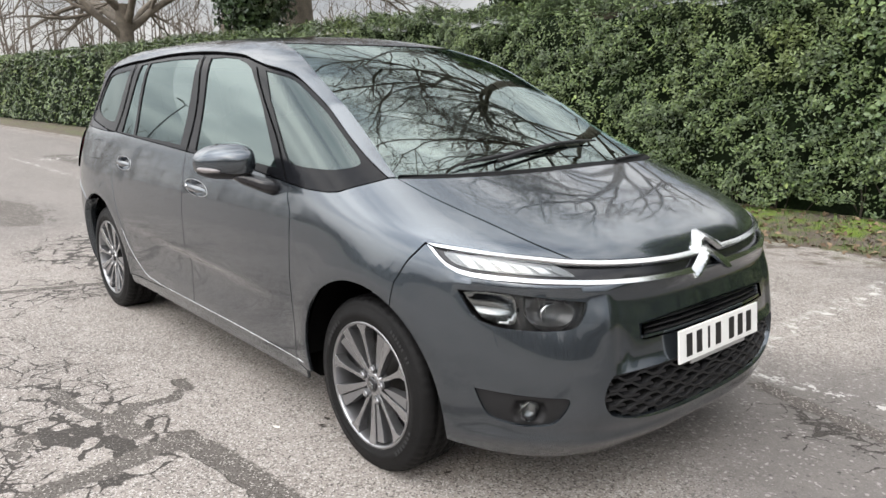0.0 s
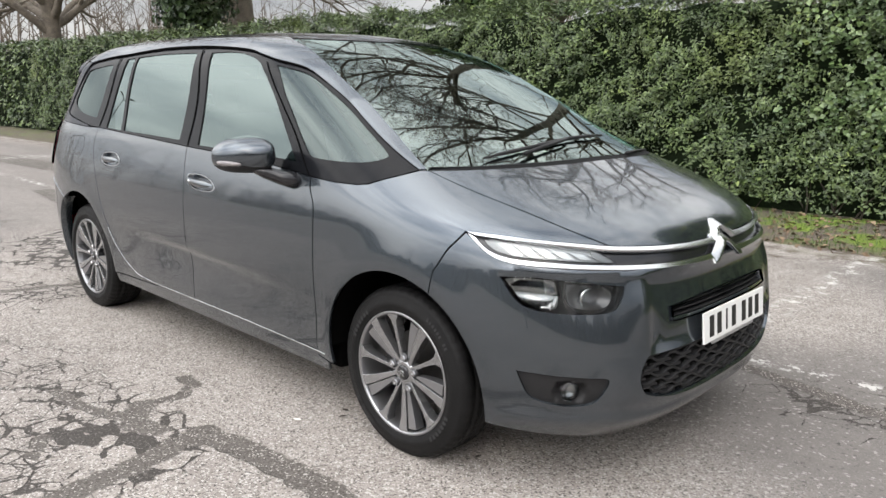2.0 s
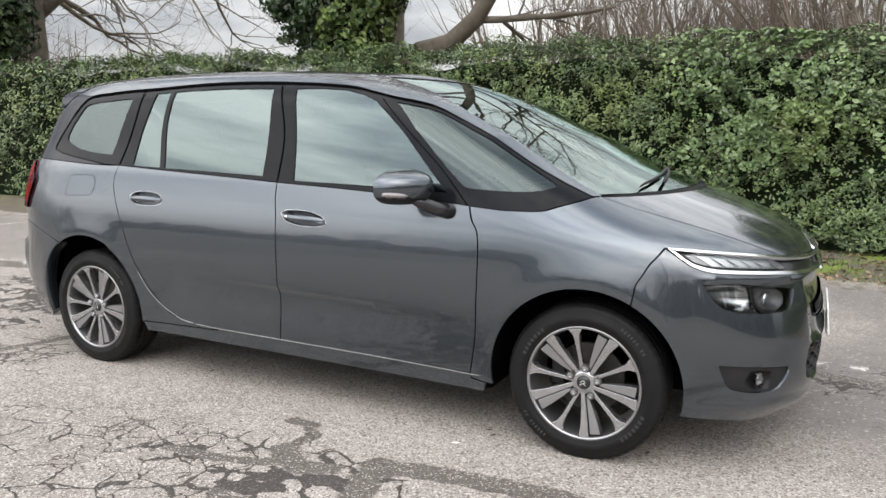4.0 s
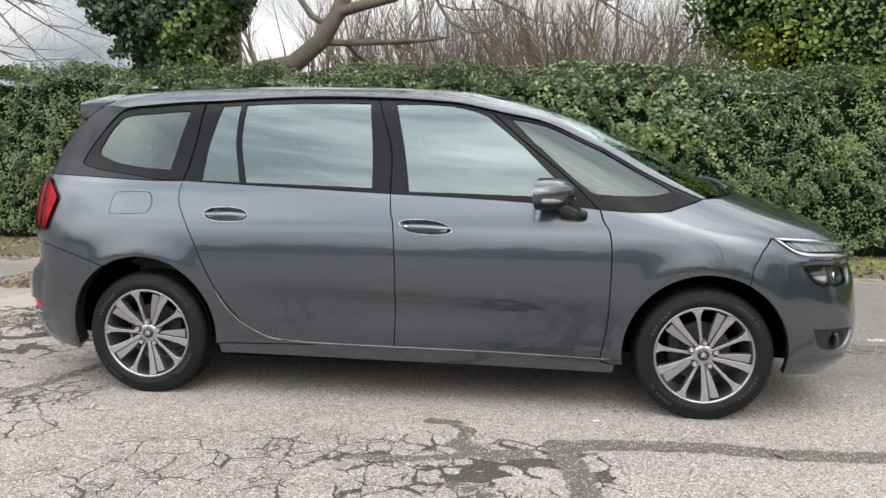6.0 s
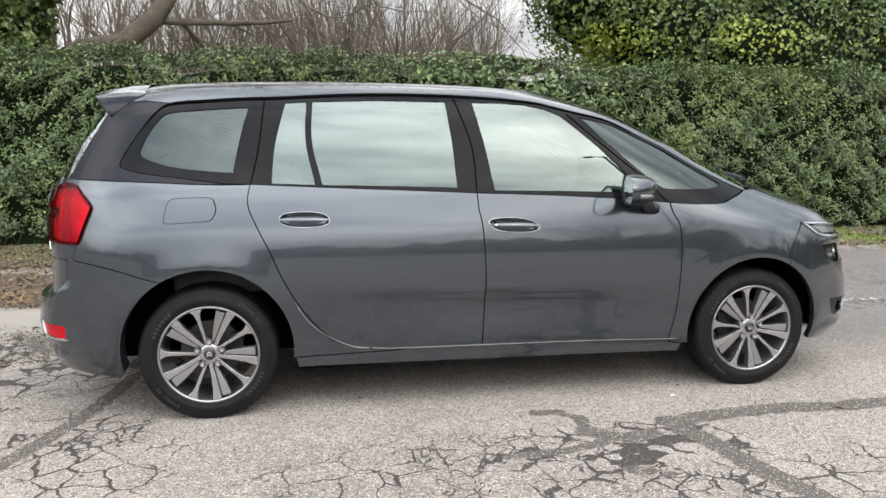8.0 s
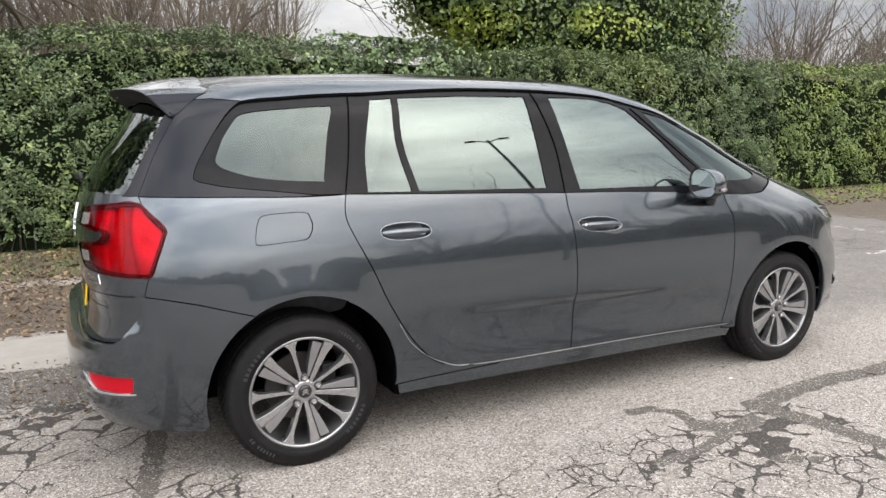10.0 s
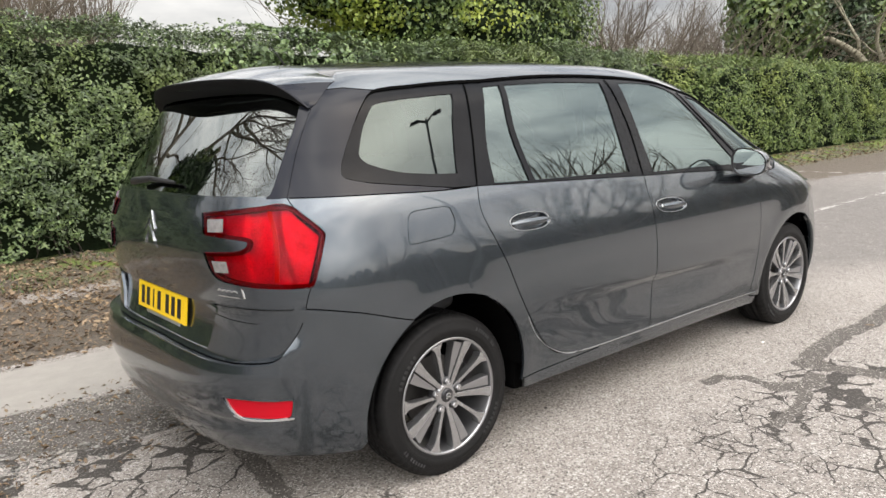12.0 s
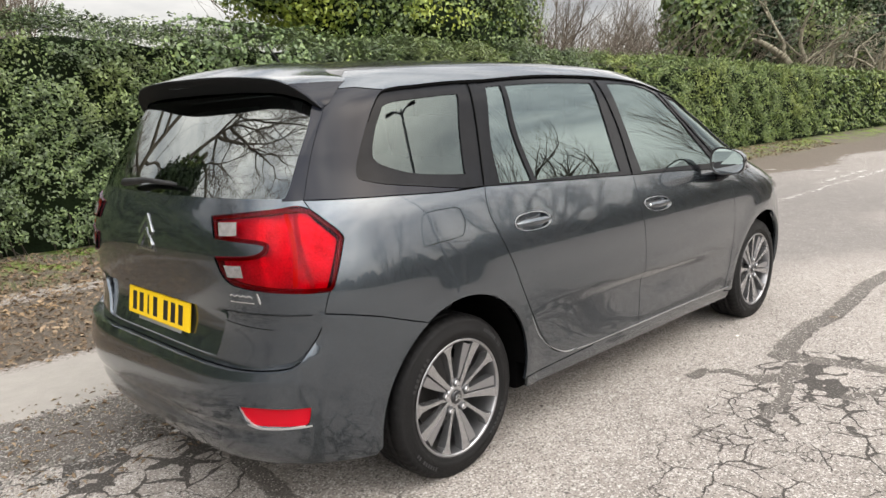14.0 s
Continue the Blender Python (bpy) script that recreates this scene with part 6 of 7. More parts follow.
def tubes(name, lines, mat, parent=None, sides=5):
    """One mesh of many tapered tubes; lines of (points, radii)."""
    vs, fs, k = [], [], 0
    for pts, rad in lines:
        n = sides if rad[0] > .02 else 4 if rad[0] > .008 else 3
        p = np.array(pts)
        t = np.gradient(p, axis=0)
        t /= np.maximum(np.linalg.norm(t, axis=1), 1e-9)[:, None]
        ref = np.array([.31, .17, .93]) if abs(t[0, 2]) < .85 else np.array([.93, .31, .17])
        a = np.cross(t, ref)
        a /= np.maximum(np.linalg.norm(a, axis=1), 1e-9)[:, None]
        b = np.cross(a, t)
        g = np.linspace(0, 2 * math.pi, n, endpoint=False)
        ring = p[:, None] + np.array(rad)[:, None, None] * (np.cos(g)[None, :, None] * a[:, None] + np.sin(g)[None, :, None] * b[:, None])
        vs.append(ring.reshape(-1, 3))
        m = len(p)
        i, j = np.meshgrid(np.arange(m - 1), np.arange(n), indexing="ij")
        q0, q1 = k + i * n + j, k + i * n + (j + 1) % n
        fs.append(np.stack([q0, q1, q1 + n, q0 + n], -1).reshape(-1, 4))
        k += m * n
    me = fast_mesh(bpy.data.meshes.new(name), np.concatenate(vs), np.concatenate(fs))
    me.polygons.foreach_set("use_smooth", np.ones(len(me.polygons), bool))
    me.materials.append(mat)
    ob = new(name, me)
    if parent is not None:
        ob.parent = parent
    return ob


stems, r4 = [], np.random.default_rng(41)
for k in range(330):
    p = np.array([r4.uniform(-10, 14), r4.uniform(5.50, 5.70), .05])
    q = p + np.array([r4.normal(0, .12), r4.normal(-.04, .06), r4.uniform(.3, .6)])
    stems.append(([p, (p + q) / 2 + r4.normal(0, .03, 3), q], np.array([.011, .008, .005]) * r4.uniform(.5, 1.3)))
tagged(tubes("stem_tangle", stems, SHADE_BARK, hedge, 5), kind="stuff")


def grow(lines, p, d, length, radius, depth, r, spread_deg, up, kids, wig=.16, shrink_by=.62, droop=0.0):
    """A branch and, along its outer part, its side branches."""
    k = 3 + depth
    pts, cur = [np.array(p, float)], np.array(d, float)
    cur /= np.linalg.norm(cur)
    for i in range(k - 1):
        cur = cur + r.normal(0, wig, 3) + np.array([0, 0, up - droop * i / k])
        cur /= np.linalg.norm(cur)
        pts.append(pts[-1] + cur * length / (k - 1))
    rad = np.linspace(radius, radius * (.42 if depth else .3), k)
    if depth == 0:
        lines.append(([pts[0], pts[-1]], rad[[0, -1]]))
        return
    lines.append((pts, rad))
    n = kids[min(depth, len(kids) - 1)]
    for c in range(n):
        f = r.uniform(.25, 1.0) if c else 1.0
        i = min(k - 1, int(f * (k - 1)))
        axis = r.normal(0, 1, 3)
        ref = pts[min(i + 1, k - 1)] - pts[max(i - 1, 0)]
        ref /= max(np.linalg.norm(ref), 1e-9)
        axis -= axis @ ref * ref
        axis /= max(np.linalg.norm(axis), 1e-9)
        ang = radians(r.uniform(.5, 1.1) * spread_deg) * (.5 if c == 0 else 1)
        nd = ref * math.cos(ang) + axis * math.sin(ang)
        grow(lines, pts[i], nd, length * shrink_by * r.uniform(.75, 1.15), rad[i] * (.72 if c else .9) * r.uniform(.7, 1), depth - 1, r, spread_deg, up, kids, wig, shrink_by, droop)


def bare_tree(name, label, at, seed, height, trunk, depth, spread_deg, up, kids, mat, stems=1, lean=(0, 0, 1), wig=.14, shrink_by=.66, droop=0.0, first=.34):
    r = np.random.default_rng(seed)
    tree = thing(name, label, "tree", at, group="bare trees")
    lines = []
    for s in range(stems):
        d = np.array(lean, float) + (r.normal(0, .28, 3) * np.array([1, 1, 0]) if stems > 1 else 0)
        grow(lines, (r.normal(0, .25) if stems > 1 else 0, r.normal(0, .25) if stems > 1 else 0, -.1), d, height * first * (r.uniform(.8, 1.2) if stems > 1 else 1), trunk * (r.uniform(.6, 1) if stems > 1 else 1), depth, r, spread_deg, up, kids, wig, shrink_by, droop)
    thick = [q for q in lines if q[1][0] > trunk * .45]
    thin = [q for q in lines if q[1][0] <= trunk * .45]
    tubes("trunk", thick or lines[:1], mat, tree, 8)
    tubes("crown", thin, mat, tree, 4)
    return tree


# a big bare tree whose limb sweeps low behind the hedge
r0 = np.random.default_rng(5)
limb_tree = thing("bare_tree", "large bare tree with a thick limb sweeping low behind the hedge", "tree", group="bare trees")
lines = []
trunk_pts = [(-5.6, 8.7, 0), (-5.3, 8.6, 1.5), (-4.9, 8.55, 2.55), (-4.35, 8.5, 2.86), (-3.75, 8.5, 2.98), (-3.25, 8.5, 3.38), (-2.95, 8.5, 3.85), (-2.6, 8.5, 4.7), (-2.2, 8.5, 6.0), (-2.0, 8.4, 7.5), (-1.9, 8.3, 8.7)]
lines.append((np.array(trunk_pts), np.array([.32, .27, .22, .185, .17, .155, .14, .12, .11, .10, .09])))
lines.append((np.array([(-5.0, 8.6, 2.3), (-5.0, 8.7, 4.0), (-5.3, 8.8, 6.0), (-5.2, 8.8, 8.0)]), np.array([.24, .18, .14, .10])))
LIMB_ROWS = (((-2.95, 8.5, 3.85), (.9, -.1, .12), 3.4, .10, 4), ((-2.7, 8.5, 4.4), (.95, -.3, .05), 3.6, .085, 4), ((-3.3, 8.5, 3.35), (.8, .1, -.12), 2.4, .07, 3), ((-3.1, 8.5, 3.6), (-.6, .3, .6), 2.6, .07, 3))
for p, dv, ln, rd, dp in LIMB_ROWS:
    grow(lines, p, dv, ln, rd, dp, r0, 46, .03, [0, 3, 4, 4, 4, 4], .19, .62)


def gnarl(lines, p, d, length, radius, depth, r):
    """A crooked limb whose side branches thin out slowly, down to visible twigs."""
    k = 3 if depth == 0 else 4 + depth
    pts, cur = [np.array(p, float)], np.array(d, float)
    cur /= np.linalg.norm(cur)
    for i in range(k - 1):
        cur = cur + r.normal(0, .20, 3) + np.array([0, 0, .03])
        cur /= np.linalg.norm(cur)
        pts.append(pts[-1] + cur * length / (k - 1))
    rad = np.linspace(radius, radius * .55, k)
    lines.append((pts, rad))
    if depth == 0:
        return
    for c in range(5 if depth > 1 else 4):
        f = r.uniform(.3, 1.0) if c else 1.0
        i = min(k - 1, int(round(f * (k - 1))))
        ref = pts[i] - pts[i - 1]
        ref /= np.linalg.norm(ref)
        axis = np.cross(ref, r.normal(0, 1, 3))
        axis /= np.linalg.norm(axis)
        ang = radians(r.uniform(22, 58)) * (.45 if c == 0 else 1)
        gnarl(lines, pts[i], ref * math.cos(ang) + axis * math.sin(ang), length * .66 * r.uniform(.7, 1.15), rad[i] * (.66 if c else .85), depth - 1, r)


# limbs that rise and arch over the parking bay
FORKS = ((-2.4, 8.5, 5.3), (-2.2, 8.5, 6.0), (-2.1, 8.45, 6.8), (-2.0, 8.4, 7.5), (-1.9, 8.3, 8.6), (-5.2, 8.8, 8.0), (-5.2, 8.8, 7.2))
for j, (p, k) in enumerate([(q, k) for q in FORKS for k in range(2)]):
    a = radians(-90 + 75 * math.sin(2.4 * j + 1))
    gnarl(lines, p, (math.cos(a), math.sin(a) * .7, .45 + .75 * (j % 4) / 3), r0.uniform(2.6, 3.6), .075 * r0.uniform(.75, 1.15), 4, r0)
for j, p in enumerate([(-5.3, 8.8, 6.0), (-5.2, 8.8, 7.2), (-5.2, 8.8, 8.0), (-5.2, 8.8, 7.6)]):
    gnarl(lines, p, (-1, -.45 + .17 * j, .25 + .12 * j), 4.3, .085, 4, r0)
# long limbs that hang over the car, out of sight but mirrored in its glass
for j, (p, d, ln) in enumerate([((-1.9, 8.3, 8.7), (-.1, -1, .10), 5.2), ((-2.0, 8.4, 7.5), (.25, -1, .22), 4.6), ((-5.2, 8.8, 8.0), (.45, -1, .05), 5.6)]):
    gnarl(lines, p, d, ln, .066, 4, r0)
tubes("trunk", lines[:2], BARK, limb_tree, 12)
tubes("crown", [q for q in lines[2:] if q[1][0] > .022], BARK, limb_tree, 6)
tubes("twig_crown", [q for q in lines[2:] if q[1][0] <= .022], BARK, limb_tree, 4)

stool = bare_tree("bare_tree", "multi-stemmed bare tree in a distant row", (1.5, 45, 0), 21, 9.5, .17, 4, 30, .07, [0, 2, 3, 4, 4], BARK_FAR, stems=6, shrink_by=.70)
round_tree = bare_tree("bare_tree", "round-crowned bare tree standing alone", (17.5, 53, 0), 22, 8.6, .20, 5, 38, .045, [0, 3, 4, 4, 4, 5], BARK_FAR, first=.30, shrink_by=.68)
tall = bare_tree("bare_tree", "tall bare tree with upright branches", (-1.5, 50, 0), 23, 13, .22, 5, 30, .07, [0, 3, 3, 4, 4, 4], BARK_FAR, first=.36)
def old_tree(at, seed, size=1.0, turn=0.0):
    r = np.random.default_rng(seed)
    tree = thing("bare_tree", "old bare tree with a thick grey trunk behind the hedge", "tree", at, turn, "bare trees")
    lines = [(np.array([(0, 0, -.1), (.05, 0, 1.5), (-.05, .05, 3.2), (.1, 0, 4.6)]) * size, np.array([.46, .37, .33, .30]) * size)]
    for k in range(7):
        a = 2 * math.pi * k / 7 + r.normal(0, .25)
        grow(lines, np.array((.05, 0, r.uniform(3.2, 4.6))) * size, (math.cos(a), math.sin(a), r.uniform(.35, 1.3)), 4.6 * size, .17 * size, 5, r, 46, .03, [0, 3, 3, 4, 4, 4], .18, .64)
    tubes("trunk", lines[:1], BARK, tree, 14)
    tubes("crown", lines[1:], BARK, tree, 5)
    return tree


old = old_tree((-27.0, 8.0, 0), 24)
copy_thing(old, pose(-16.6, 9.6, 0, 0, 0, 140)).scale = (1.3, 1.3, 1.3)
copy_thing(old, pose(-21.0, 10.0, 0, 0, 0, 250)).scale = (1.25, 1.25, 1.25)
r1 = np.random.default_rng(9)
for tree, sc in ((stool, 1.9), (round_tree, 1.3), (tall, 1.3)):
    tree.scale = (sc, sc, sc)
for tree, spots in ((stool, [(-14, 45), (-12, 47), (-10.2, 44), (-8.3, 48), (-6.6, 43), (-5, 47), (-3.4, 44), (-2.2, 49), (-.4, 43), (3, 43), (4.6, 48), (6.2, 44), (7.8, 49), (9.4, 45), (11, 50), (5.4, 40), (-34, 16), (-30, 20), (26, 19), (30, 22), (34, 19), (29, 15)]),
                    (round_tree, [(-17, 44), (-26, 22), (-20, 26), (-44, 20), (24, 24), (31, 27)]),
                    (tall, [(2.3, 46), (.6, 52), (-5.6, 50), (-9.5, 52), (8.6, 53), (-17, 24), (-31, 12), (-36, 22), (28, 20), (36, 23), (42, 18)])):
    for sx, sy in spots:
        sc = r1.uniform(.8, 1.15) * ((1.9 if tree is stool else 1.6) if sy >= 40 else 1)
        c = copy_thing(tree, pose(sx, sy, 0, 0, 0, r1.uniform(0, 360)))
        c.scale = (sc, sc, sc * r1.uniform(.9, 1.1))
# trees across the car park, which the glass and paint mirror
for tree, spots in ((round_tree, [(24, -14), (17, -24), (29, -5)]), (tall, [(20, -22), (-30, -50)]), (stool, [(26, -9), (21, -18), (13, -30)])):
    for sx, sy in spots:
        copy_thing(tree, pose(sx, sy, 0, 0, 0, r1.uniform(0, 360)))


def ivy_tree(name, label, at, blobs, count, size, mat, second=None, seed=1, trunk_h=3.0, lump=.16):
    """A tree smothered in ivy: trunk, near-black core for the inner shade, and a skin of leaves over uneven lobes."""
    r = np.random.default_rng(seed)
    tree = thing(name, label, "tree", at, group="ivy-clad trees")
    tubes("trunk", [(np.array([(0, 0, -.1), (.05, .02, trunk_h * .5), (-.05, 0, trunk_h)]), np.array([.28, .22, .16]))], BARK, tree, 10)
    pos, nrm = [], []
    vols = np.array([(b[3] * b[4] + b[3] * b[5] + b[4] * b[5]) for b in blobs])
    for (cx, cy, cz, rx, ry, rz), share in zip(blobs, vols / vols.sum()):
        k = int(count * share)
        d = r.normal(0, 1, (k, 3))
        d /= np.linalg.norm(d, axis=1)[:, None]
        a = .55 * np.sin(5 * d[:, 0] + 3 * d[:, 2] + cx) * np.cos(4 * d[:, 1] + 5 * d[:, 2]) + .45 * np.sin(11 * d[:, 0] - 9 * d[:, 2] + 7 * d[:, 1])
        f = 1 + lump * a + r.uniform(-.22, .05, k)
        pos.append(np.array([cx, cy, cz]) + d * np.array([rx, ry, rz]) * f[:, None])
        nrm.append(d / np.array([rx, ry, rz]))
    pos, nrm = np.concatenate(pos), np.concatenate(nrm)
    nrm /= np.linalg.norm(nrm, axis=1)[:, None]
    ok = pos[:, 2] > .3
    pos, nrm = pos[ok], nrm[ok]
    global rng
    hang = nrm + np.array([0, 0, .1])
    if second is not None:
        pick = (np.sin(1.9 * pos[:, 0] + 1.0) + np.sin(2.7 * pos[:, 2] - .4) + np.sin(1.3 * pos[:, 1] + 2 * pos[:, 0])) > 1.0
        tagged(leaves("leaves", pos[pick], hang[pick], size, second, tree, narrow=.7), kind="stuff")
        pos, hang = pos[~pick], hang[~pick]
    tagged(leaves("leaves", pos, hang, size, mat, tree, narrow=.7), kind="stuff")
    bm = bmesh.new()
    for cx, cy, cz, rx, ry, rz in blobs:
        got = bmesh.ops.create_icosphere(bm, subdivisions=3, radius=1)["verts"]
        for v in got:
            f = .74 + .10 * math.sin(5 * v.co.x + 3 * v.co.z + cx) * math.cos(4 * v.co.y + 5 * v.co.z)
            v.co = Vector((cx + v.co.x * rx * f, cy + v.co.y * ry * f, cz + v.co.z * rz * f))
    part("crown_shade", bm, SHADE_CORE, tree)
    return tree


ivy_tree("ivy_tree", "spreading tree smothered in green and yellowish ivy behind the hedge", (6.6, 8.3, 0), [(0, 0, 4.6, 3.3, 2.0, 3.0), (-2.4, -.3, 4.2, 1.5, 1.3, 1.6), (2.3, .1, 4.3, 1.7, 1.5, 2.4), (.6, -.8, 2.9, 2.6, 1.2, 1.3), (0, 0, 7.0, 2.4, 1.8, 2.2), (-1.2, -.6, 3.3, 1.8, 1.2, 1.2)], 95000, .075, LEAF_IVY, LEAF_IVY_YELLOW, 3)
ivy_tree("ivy_tree", "narrow tree clad in dark ivy behind the hedge", (-5.4, 7.5, 0), [(.25, 0, 2.7, .62, .7, .8), (-.15, 0, 3.55, 1.05, .9, .85), (-.75, -.1, 3.9, .75, .7, .55), (.45, .1, 4.1, .72, .8, .75), (-.35, 0, 4.75, 1.0, .9, .95)], 26000, .095, LEAF_DARK, LEAF_IVY, 4, 6.0, .30)
ivy_tree("ivy_tree", "tree clad in dark ivy further along the hedge", (-14.7, 7.1, 0), [(0, 0, 4.0, 1.1, 1.0, 1.5), (.2, 0, 6.0, .9, .9, 1.6)], 9000, .13, LEAF_DARK, None, 5, 6.0)
for k, (ix, iy, rr) in enumerate(((24.5, 10.5, 1.8), (29.0, 10.5, 2.2), (37.0, 11.0, 2.6), (46, 11, 3.0))):
    ivy_tree("ivy_tree", "ivy-clad tree at the far end of the hedge", (ix, iy, 0), [(0, 0, 4.2, rr, 1.6, 2.6), (.3, .2, 7.0, rr * .8, 1.4, 2.2)], 9000, .20, LEAF_DARK if k % 2 else LEAF_IVY, LEAF_IVY, 6 + k, 6.0)
hanging = bare_tree("bare_tree", "bare tree with pale drooping branches over the hedge", (27.5, 7.6, 0), 31, 9, .24, 5, 58, -.01, [0, 3, 4, 4, 4, 4], BARK_PALE, wig=.2, droop=.12, first=.5)
c = copy_thing(hanging, pose(34.5, 7.4, 0, 0, 0, 130))
bank = thing("bramble_bank", "brown tangle of bare brambles beyond the hedge", "thicket", kind="stuff")
lines, r2 = [], np.random.default_rng(77)
for k in range(2000):
    p = np.array([r2.uniform(14, 48), r2.uniform(9, 16), 0])
    d = r2.normal(0, .5, 3)
    d[2] = 1
    pts = [p + d * t + np.array([r2.normal(0, .1), r2.normal(0, .1), -.05 * t * t]) for t in np.linspace(0, r2.uniform(2.4, 6.5), 5)]
    lines.append((pts, np.linspace(.022, .006, 5)))
tagged(tubes("thicket", lines, BARK_FAR, bank, 3), kind="stuff")

# far woods and sky-line on all sides
def wood_band(name, x0, x1, y0, y1, count, low, high, mat, seed):
    r = np.random.default_rng(seed)
    lines = []
    for k in range(count):
        p = np.array([r.uniform(x0, x1), r.uniform(y0, y1), -.2])
        h = r.uniform(low, high)
        top = p + np.array([r.normal(0, .6), r.normal(0, .6), h])
        lines.append(([p, p * .5 + top * .5 + r.normal(0, .15, 3), top], np.array([.10, .07, .02])))
        for b in range(9):
            f = r.uniform(.25, .95)
            q = p * (1 - f) + top * f
            e = q + np.array([r.normal(0, 1.0), r.normal(0, 1.0), r.uniform(.4, 1.8)])
            lines.append(([q, q * .5 + e * .5 + np.array([0, 0, .1]), e], np.array([.05, .035, .015])))
    wood = thing(name, "far belt of bare brown trees", "wood", kind="stuff")
    tubes("thicket", lines, mat, wood, 3)


wood_band("far_wood", -90, 90, 56, 70, 620, 4, 7.5, BARK_FAR, 1)
# unseen dark belt, added so the car's sides mirror a darker horizon
ridge_at = np.array(curve_points([(34, -1), (31, -10), (25, -20), (13, -36), (-12, -62), (-60, -68), (-95, -60)], 40))
lump, crest = [], np.random.default_rng(2)
prof = [(-2.6, 0), (-2.2, .45), (-1.5, .82), (-.5, .97), (.4, 1.0), (1.4, .8), (2.4, 0)]
for i, (bx, by) in enumerate(ridge_at):
    d = ridge_at[min(i + 1, len(ridge_at) - 1)] - ridge_at[max(i - 1, 0)]
    d /= np.linalg.norm(d)
    high = 4.6 + 1.0 * math.sin(.31 * i) + .7 * math.sin(1.13 * i + 1) + crest.normal(0, .35)
    for o, h in prof:
        w_ = 1 + crest.normal(0, .10)
        lump.append((bx - d[1] * o * w_, by + d[0] * o * w_, high * h * (1 + crest.normal(0, .06))))
k = len(prof)
lf = [(i * k + j, i * k + j + 1, i * k + k + j + 1, i * k + k + j) for i in range(len(ridge_at) - 1) for j in range(k - 1)]
dark_belt = thing("unseen_belt", "unseen belt of dark shrubs, added to darken what the car mirrors", "thicket", kind="stuff")
tagged(mesh_object("thicket", lump, lf, THICKET, dark_belt), kind="stuff")
wood_band("far_wood", -75, -58, -50, 50, 300, 7, 12, BARK_FAR, 3)
wood_band("far_wood", 60, 80, -50, 50, 260, 6, 10, BARK_FAR, 4)

# verge: dry leaves, grass tufts, twigs
x, y = rng.uniform(-9, 20, 5200), rng.uniform(4.15, 5.5, 5200)
z = .11 * step01(y, 4.25, 5.3) + .012
tagged(leaves("dry_leaves", np.stack([x, y, z], -1), np.tile((0, 0, 1.0), (5200, 1)), .06, LEAF_DRY, None, .6), "scattered brown dry leaves under the hedge", "leaves", kind="stuff")
x, y = rng.uniform(-5.0, -.6, 11000), rng.uniform(2.0, 5.3, 11000)
z = .11 * step01(y, 4.25, 5.3) + .008
tagged(leaves("leaf_litter", np.stack([x, y, z], -1), np.tile((0, 0, 1.0), (11000, 1)), .030 * rng.lognormal(0, .35, 11000), LEAF_DRY, None, .5), "broken bark and leaf litter on bare soil", "litter", kind="stuff")
n = 16000
x, y = rng.uniform(-30, 30, n), rng.uniform(4.3, 5.35, n)
ok = (np.sin(1.1 * x) + np.sin(2.7 * x + y * 3) + np.sin(.37 * x + 2)) > -.2
x, y = x[ok], y[ok]
h = rng.uniform(.03, .09, len(x))
z = .11 * step01(y, 4.25, 5.3)
bx, by = rng.normal(0, .02, len(x)), rng.normal(0, .02, len(x))
v = np.stack([np.stack([x - .003, y, z], -1), np.stack([x + .003, y, z], -1), np.stack([x + bx, y + by, z + h], -1)], 1).reshape(-1, 3)
gmesh = fast_mesh(bpy.data.meshes.new("verge_grass"), v, np.arange(len(v)).reshape(-1, 3))
gmesh.materials.append(GRASS)
tagged(new("verge_grass", gmesh), "tufts of rough grass along the hedge foot", "grass", kind="stuff")
x, y = rng.uniform(-3.6, -1.1, 1500), rng.uniform(.2, 1.35, 1500)
tagged(leaves("strewn_litter", np.stack([x, y, .006 + 0 * x], -1), np.tile((0, 0, 1.0), (1500, 1)), .022 * rng.lognormal(0, .4, 1500), LEAF_DRY, None, .4, .3), "bark shreds and dead leaves strewn over broken tarmac", "litter", kind="stuff")
# small loose chips and the odd fallen leaf on the tarmac
def scatter_stones(name, label, n, x0, x1, y0, y1, size, mat, keep=None):
    """Low uneven stones, six corners each."""
    x, y = rng.uniform(x0, x1, n), rng.uniform(y0, y1, n)
    if keep is not None:
        ok = keep(x, y)
        x, y = x[ok], y[ok]
    n = len(x)
    s = size * rng.lognormal(0, .45, n)
    g = rng.uniform(0, 2 * math.pi, n)
    ax, ay = np.stack([np.cos(g), np.sin(g)], -1), np.stack([-np.sin(g), np.cos(g)], -1)
    el = rng.uniform(.45, .9, n)
    c = np.stack([x, y], -1)
    corner = [(1, 0, .25), (.1, 1, .2), (-1, .15, .3), (-.1, -1, .2), (.1, -.1, .75), (0, 0, -.2)]
    v = np.zeros((n, 6, 3))
    for i, (a, b2, h) in enumerate(corner):
        v[:, i, :2] = c + ax * (a * s * rng.uniform(.7, 1.2, n))[:, None] + ay * (b2 * s * el * rng.uniform(.7, 1.2, n))[:, None]
        v[:, i, 2] = h * s * el * .9
    k = np.arange(n)[:, None] * 6
    f = np.concatenate([np.concatenate([k + i, k + (i + 1) % 4, k + 4], 1) for i in range(4)] + [np.concatenate([k + (i + 1) % 4, k + i, k + 5], 1) for i in range(4)])
    me = fast_mesh(bpy.data.meshes.new(name), v.reshape(-1, 3), f)
    me.materials.append(mat)
    tagged(new(name, me), label, "gravel", kind="stuff")


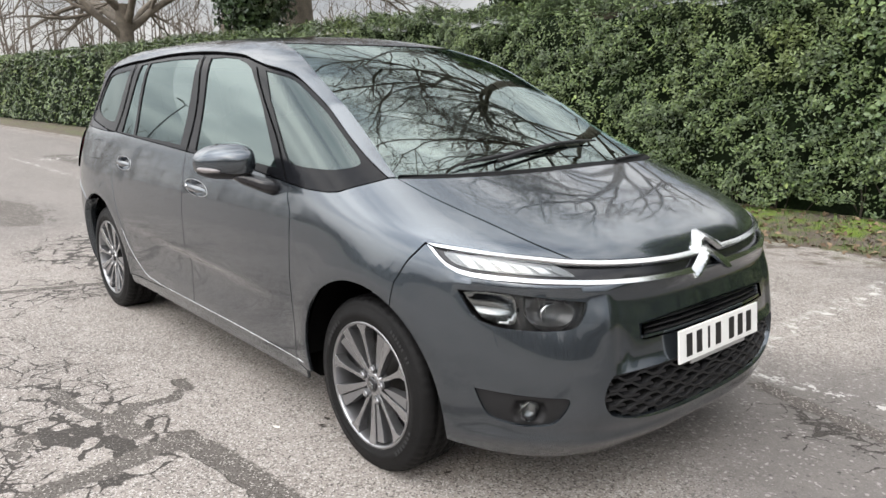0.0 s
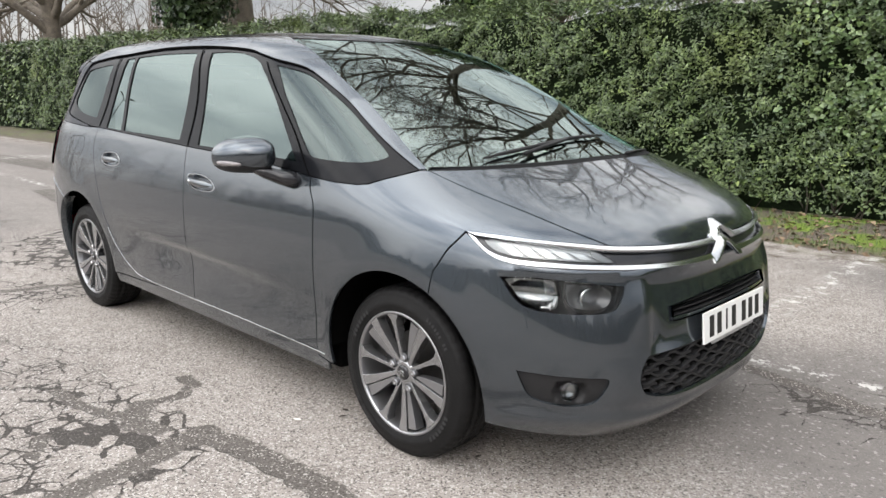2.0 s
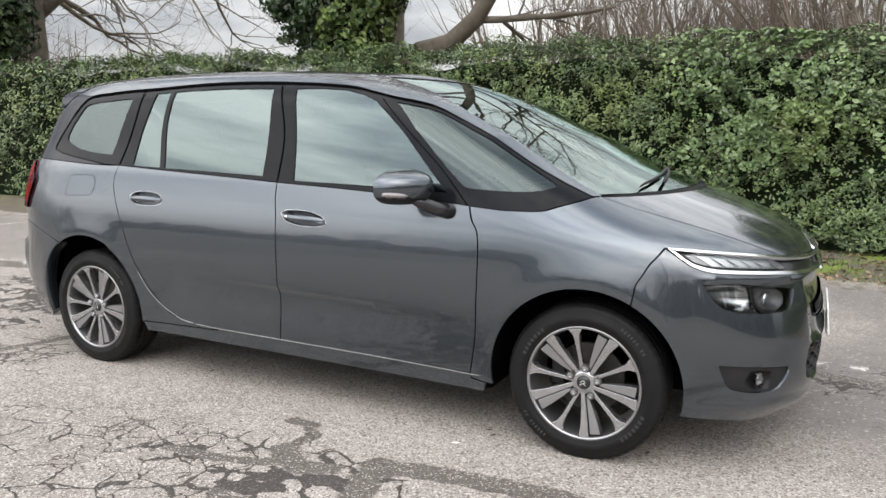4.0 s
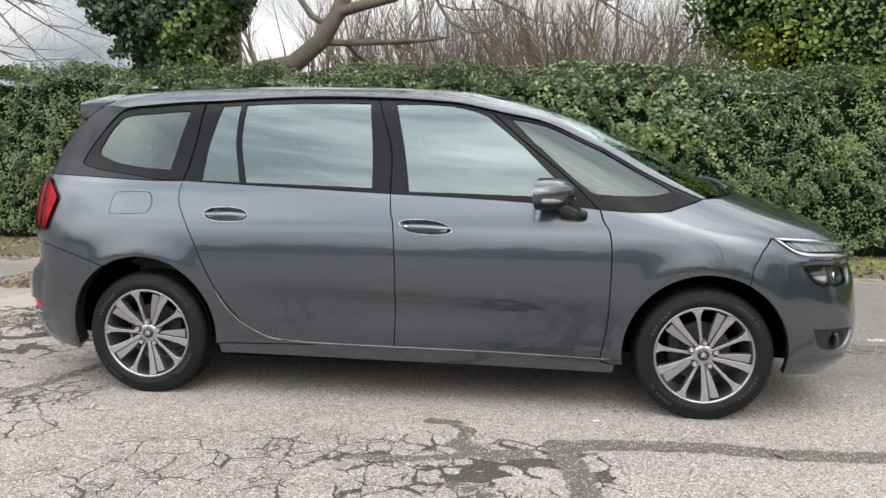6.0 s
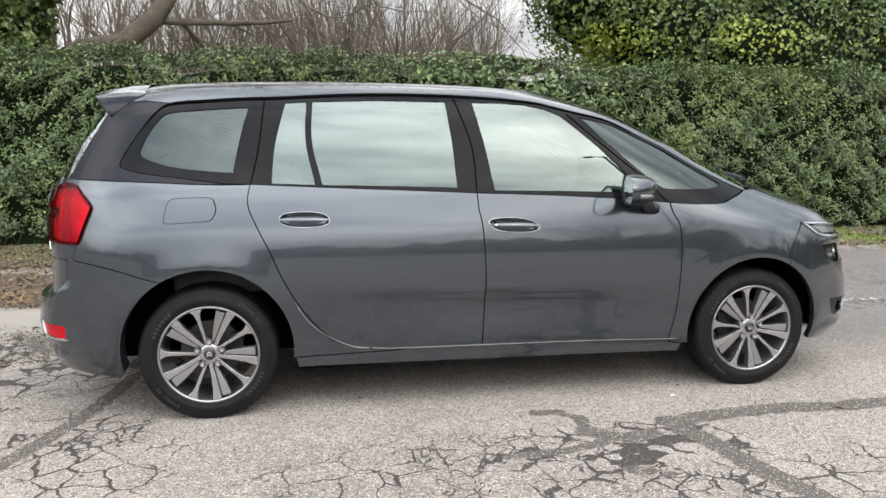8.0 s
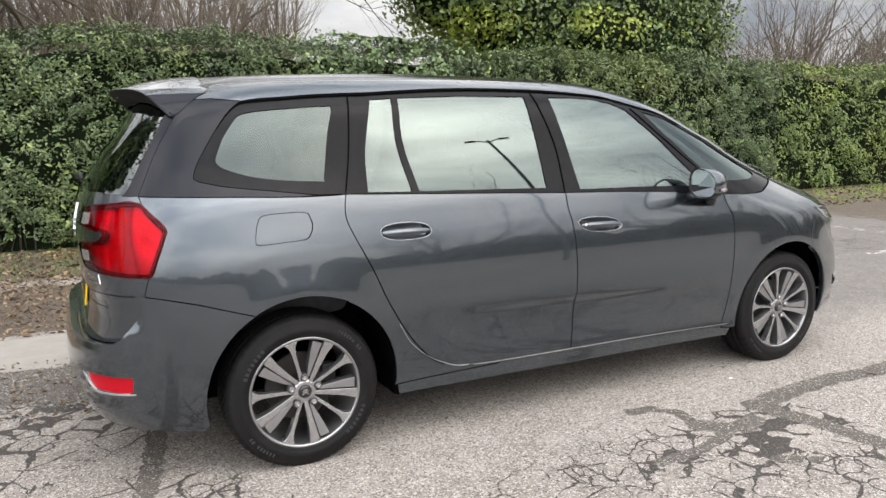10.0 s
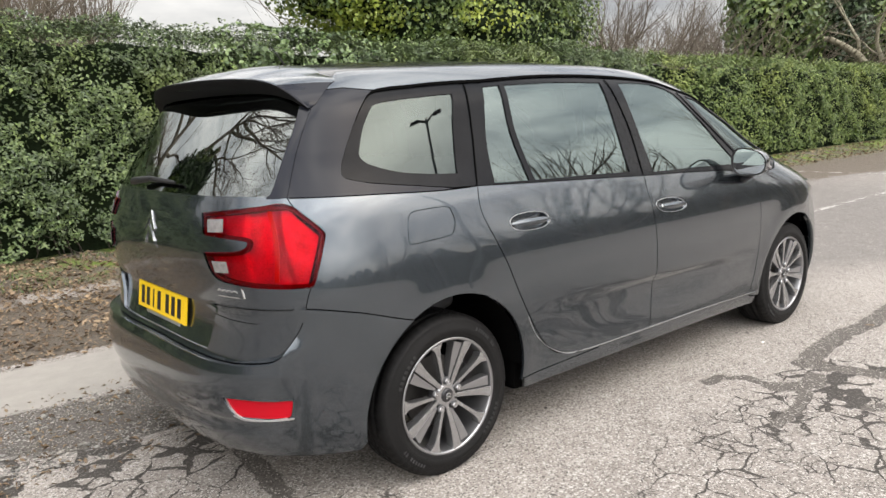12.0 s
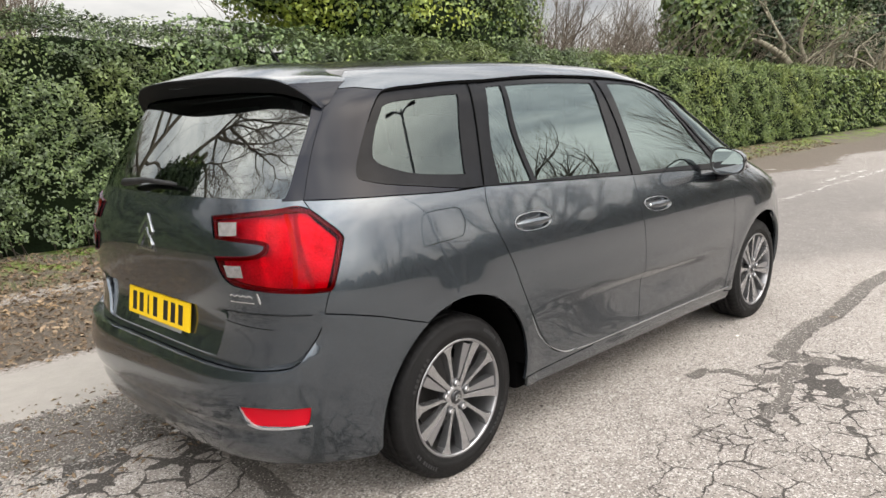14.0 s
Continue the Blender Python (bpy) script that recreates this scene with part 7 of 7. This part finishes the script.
scatter_stones("gravel_chips", "loose stone chips and rubble on broken tarmac behind the car", 5200, -3.6, -1.0, .30, 1.2, .0072, LEAF_CHIP, lambda x, y: np.sin(7 * x + 3 * y) + np.sin(11 * y - 4 * x) > -.5)
scatter_stones("loose_grit", "pale loose grit strewn over the tarmac", 9000, -4, 4.5, -3.2, 1.2, .0034, LEAF_CHIP)


def fallen_leaf(at, size, turn, mat, label):
    bm = bmesh.new()
    ring = [(1.0, 0), (.62, .30), (.15, .42), (-.35, .30), (-.8, .08), (-.8, -.08), (-.35, -.30), (.15, -.42), (.62, -.30)]
    vs = [bm.verts.new((a * size, b * size, .004 + .25 * abs(b) * size + .1 * size * a * a)) for a, b in ring]
    c0 = bm.verts.new((0, 0, .004))
    for i in range(len(vs)):
        bm.faces.new((c0, vs[i], vs[(i + 1) % len(vs)]))
    ob = part("fallen_leaf", bm, mat, None)
    ob.matrix_basis = pose(at[0], at[1], .004, 0, 0, turn)
    return tagged(ob, label, "leaf", "fallen leaves")


fallen_leaf((.911, -.981), .022, 20, LEAF_PALE, "small white scrap lying on the tarmac")
fallen_leaf((1.655, -1.295), .034, 130, LEAF_DRY, "curled tan leaf lying on the tarmac")
for lx, ly, lt in ((.98, -.78, 10), (1.66, -.70, 80), (1.02, -.83, 60), (-.70, -.72, 40)):
    fallen_leaf((lx, ly), .020, lt, LEAF_WET, "dark wet leaf scrap on the tarmac")


# lamp posts, seen in the glass
def lamp_post(at, turn, high=8.2, thick=1.0, reach=1.0):
    post = thing("lamp_post", "tall grey car-park lamp post with two heads", "lamp post", (*at, 0), turn, "lamp posts")
    v, f = tube([(0, 0, 0), (0, 0, 3), (0, 0, high)], np.array([.07, .055, .04]) * thick, 10)
    mesh_object("pole", v, f, POST, post, smooth=True)
    for m in (-1, 1):
        v, f = tube([(0, 0, high - .1), (m * .3 * reach, 0, high), (m * .45 * reach, 0, high + .02)], .03 * thick, 8)
        mesh_object("arm", v, f, POST, post, smooth=True)
        part("lamp_head", box_bm((.42 * reach, .2 * reach, .08 * reach), (m * .62 * reach, 0, high + .02), .03 * reach), POST, post)


lamp_post((4.1, -6.8), 35, 6.3, .75, .5)
lamp_post((-27.4, -9.8), 60)
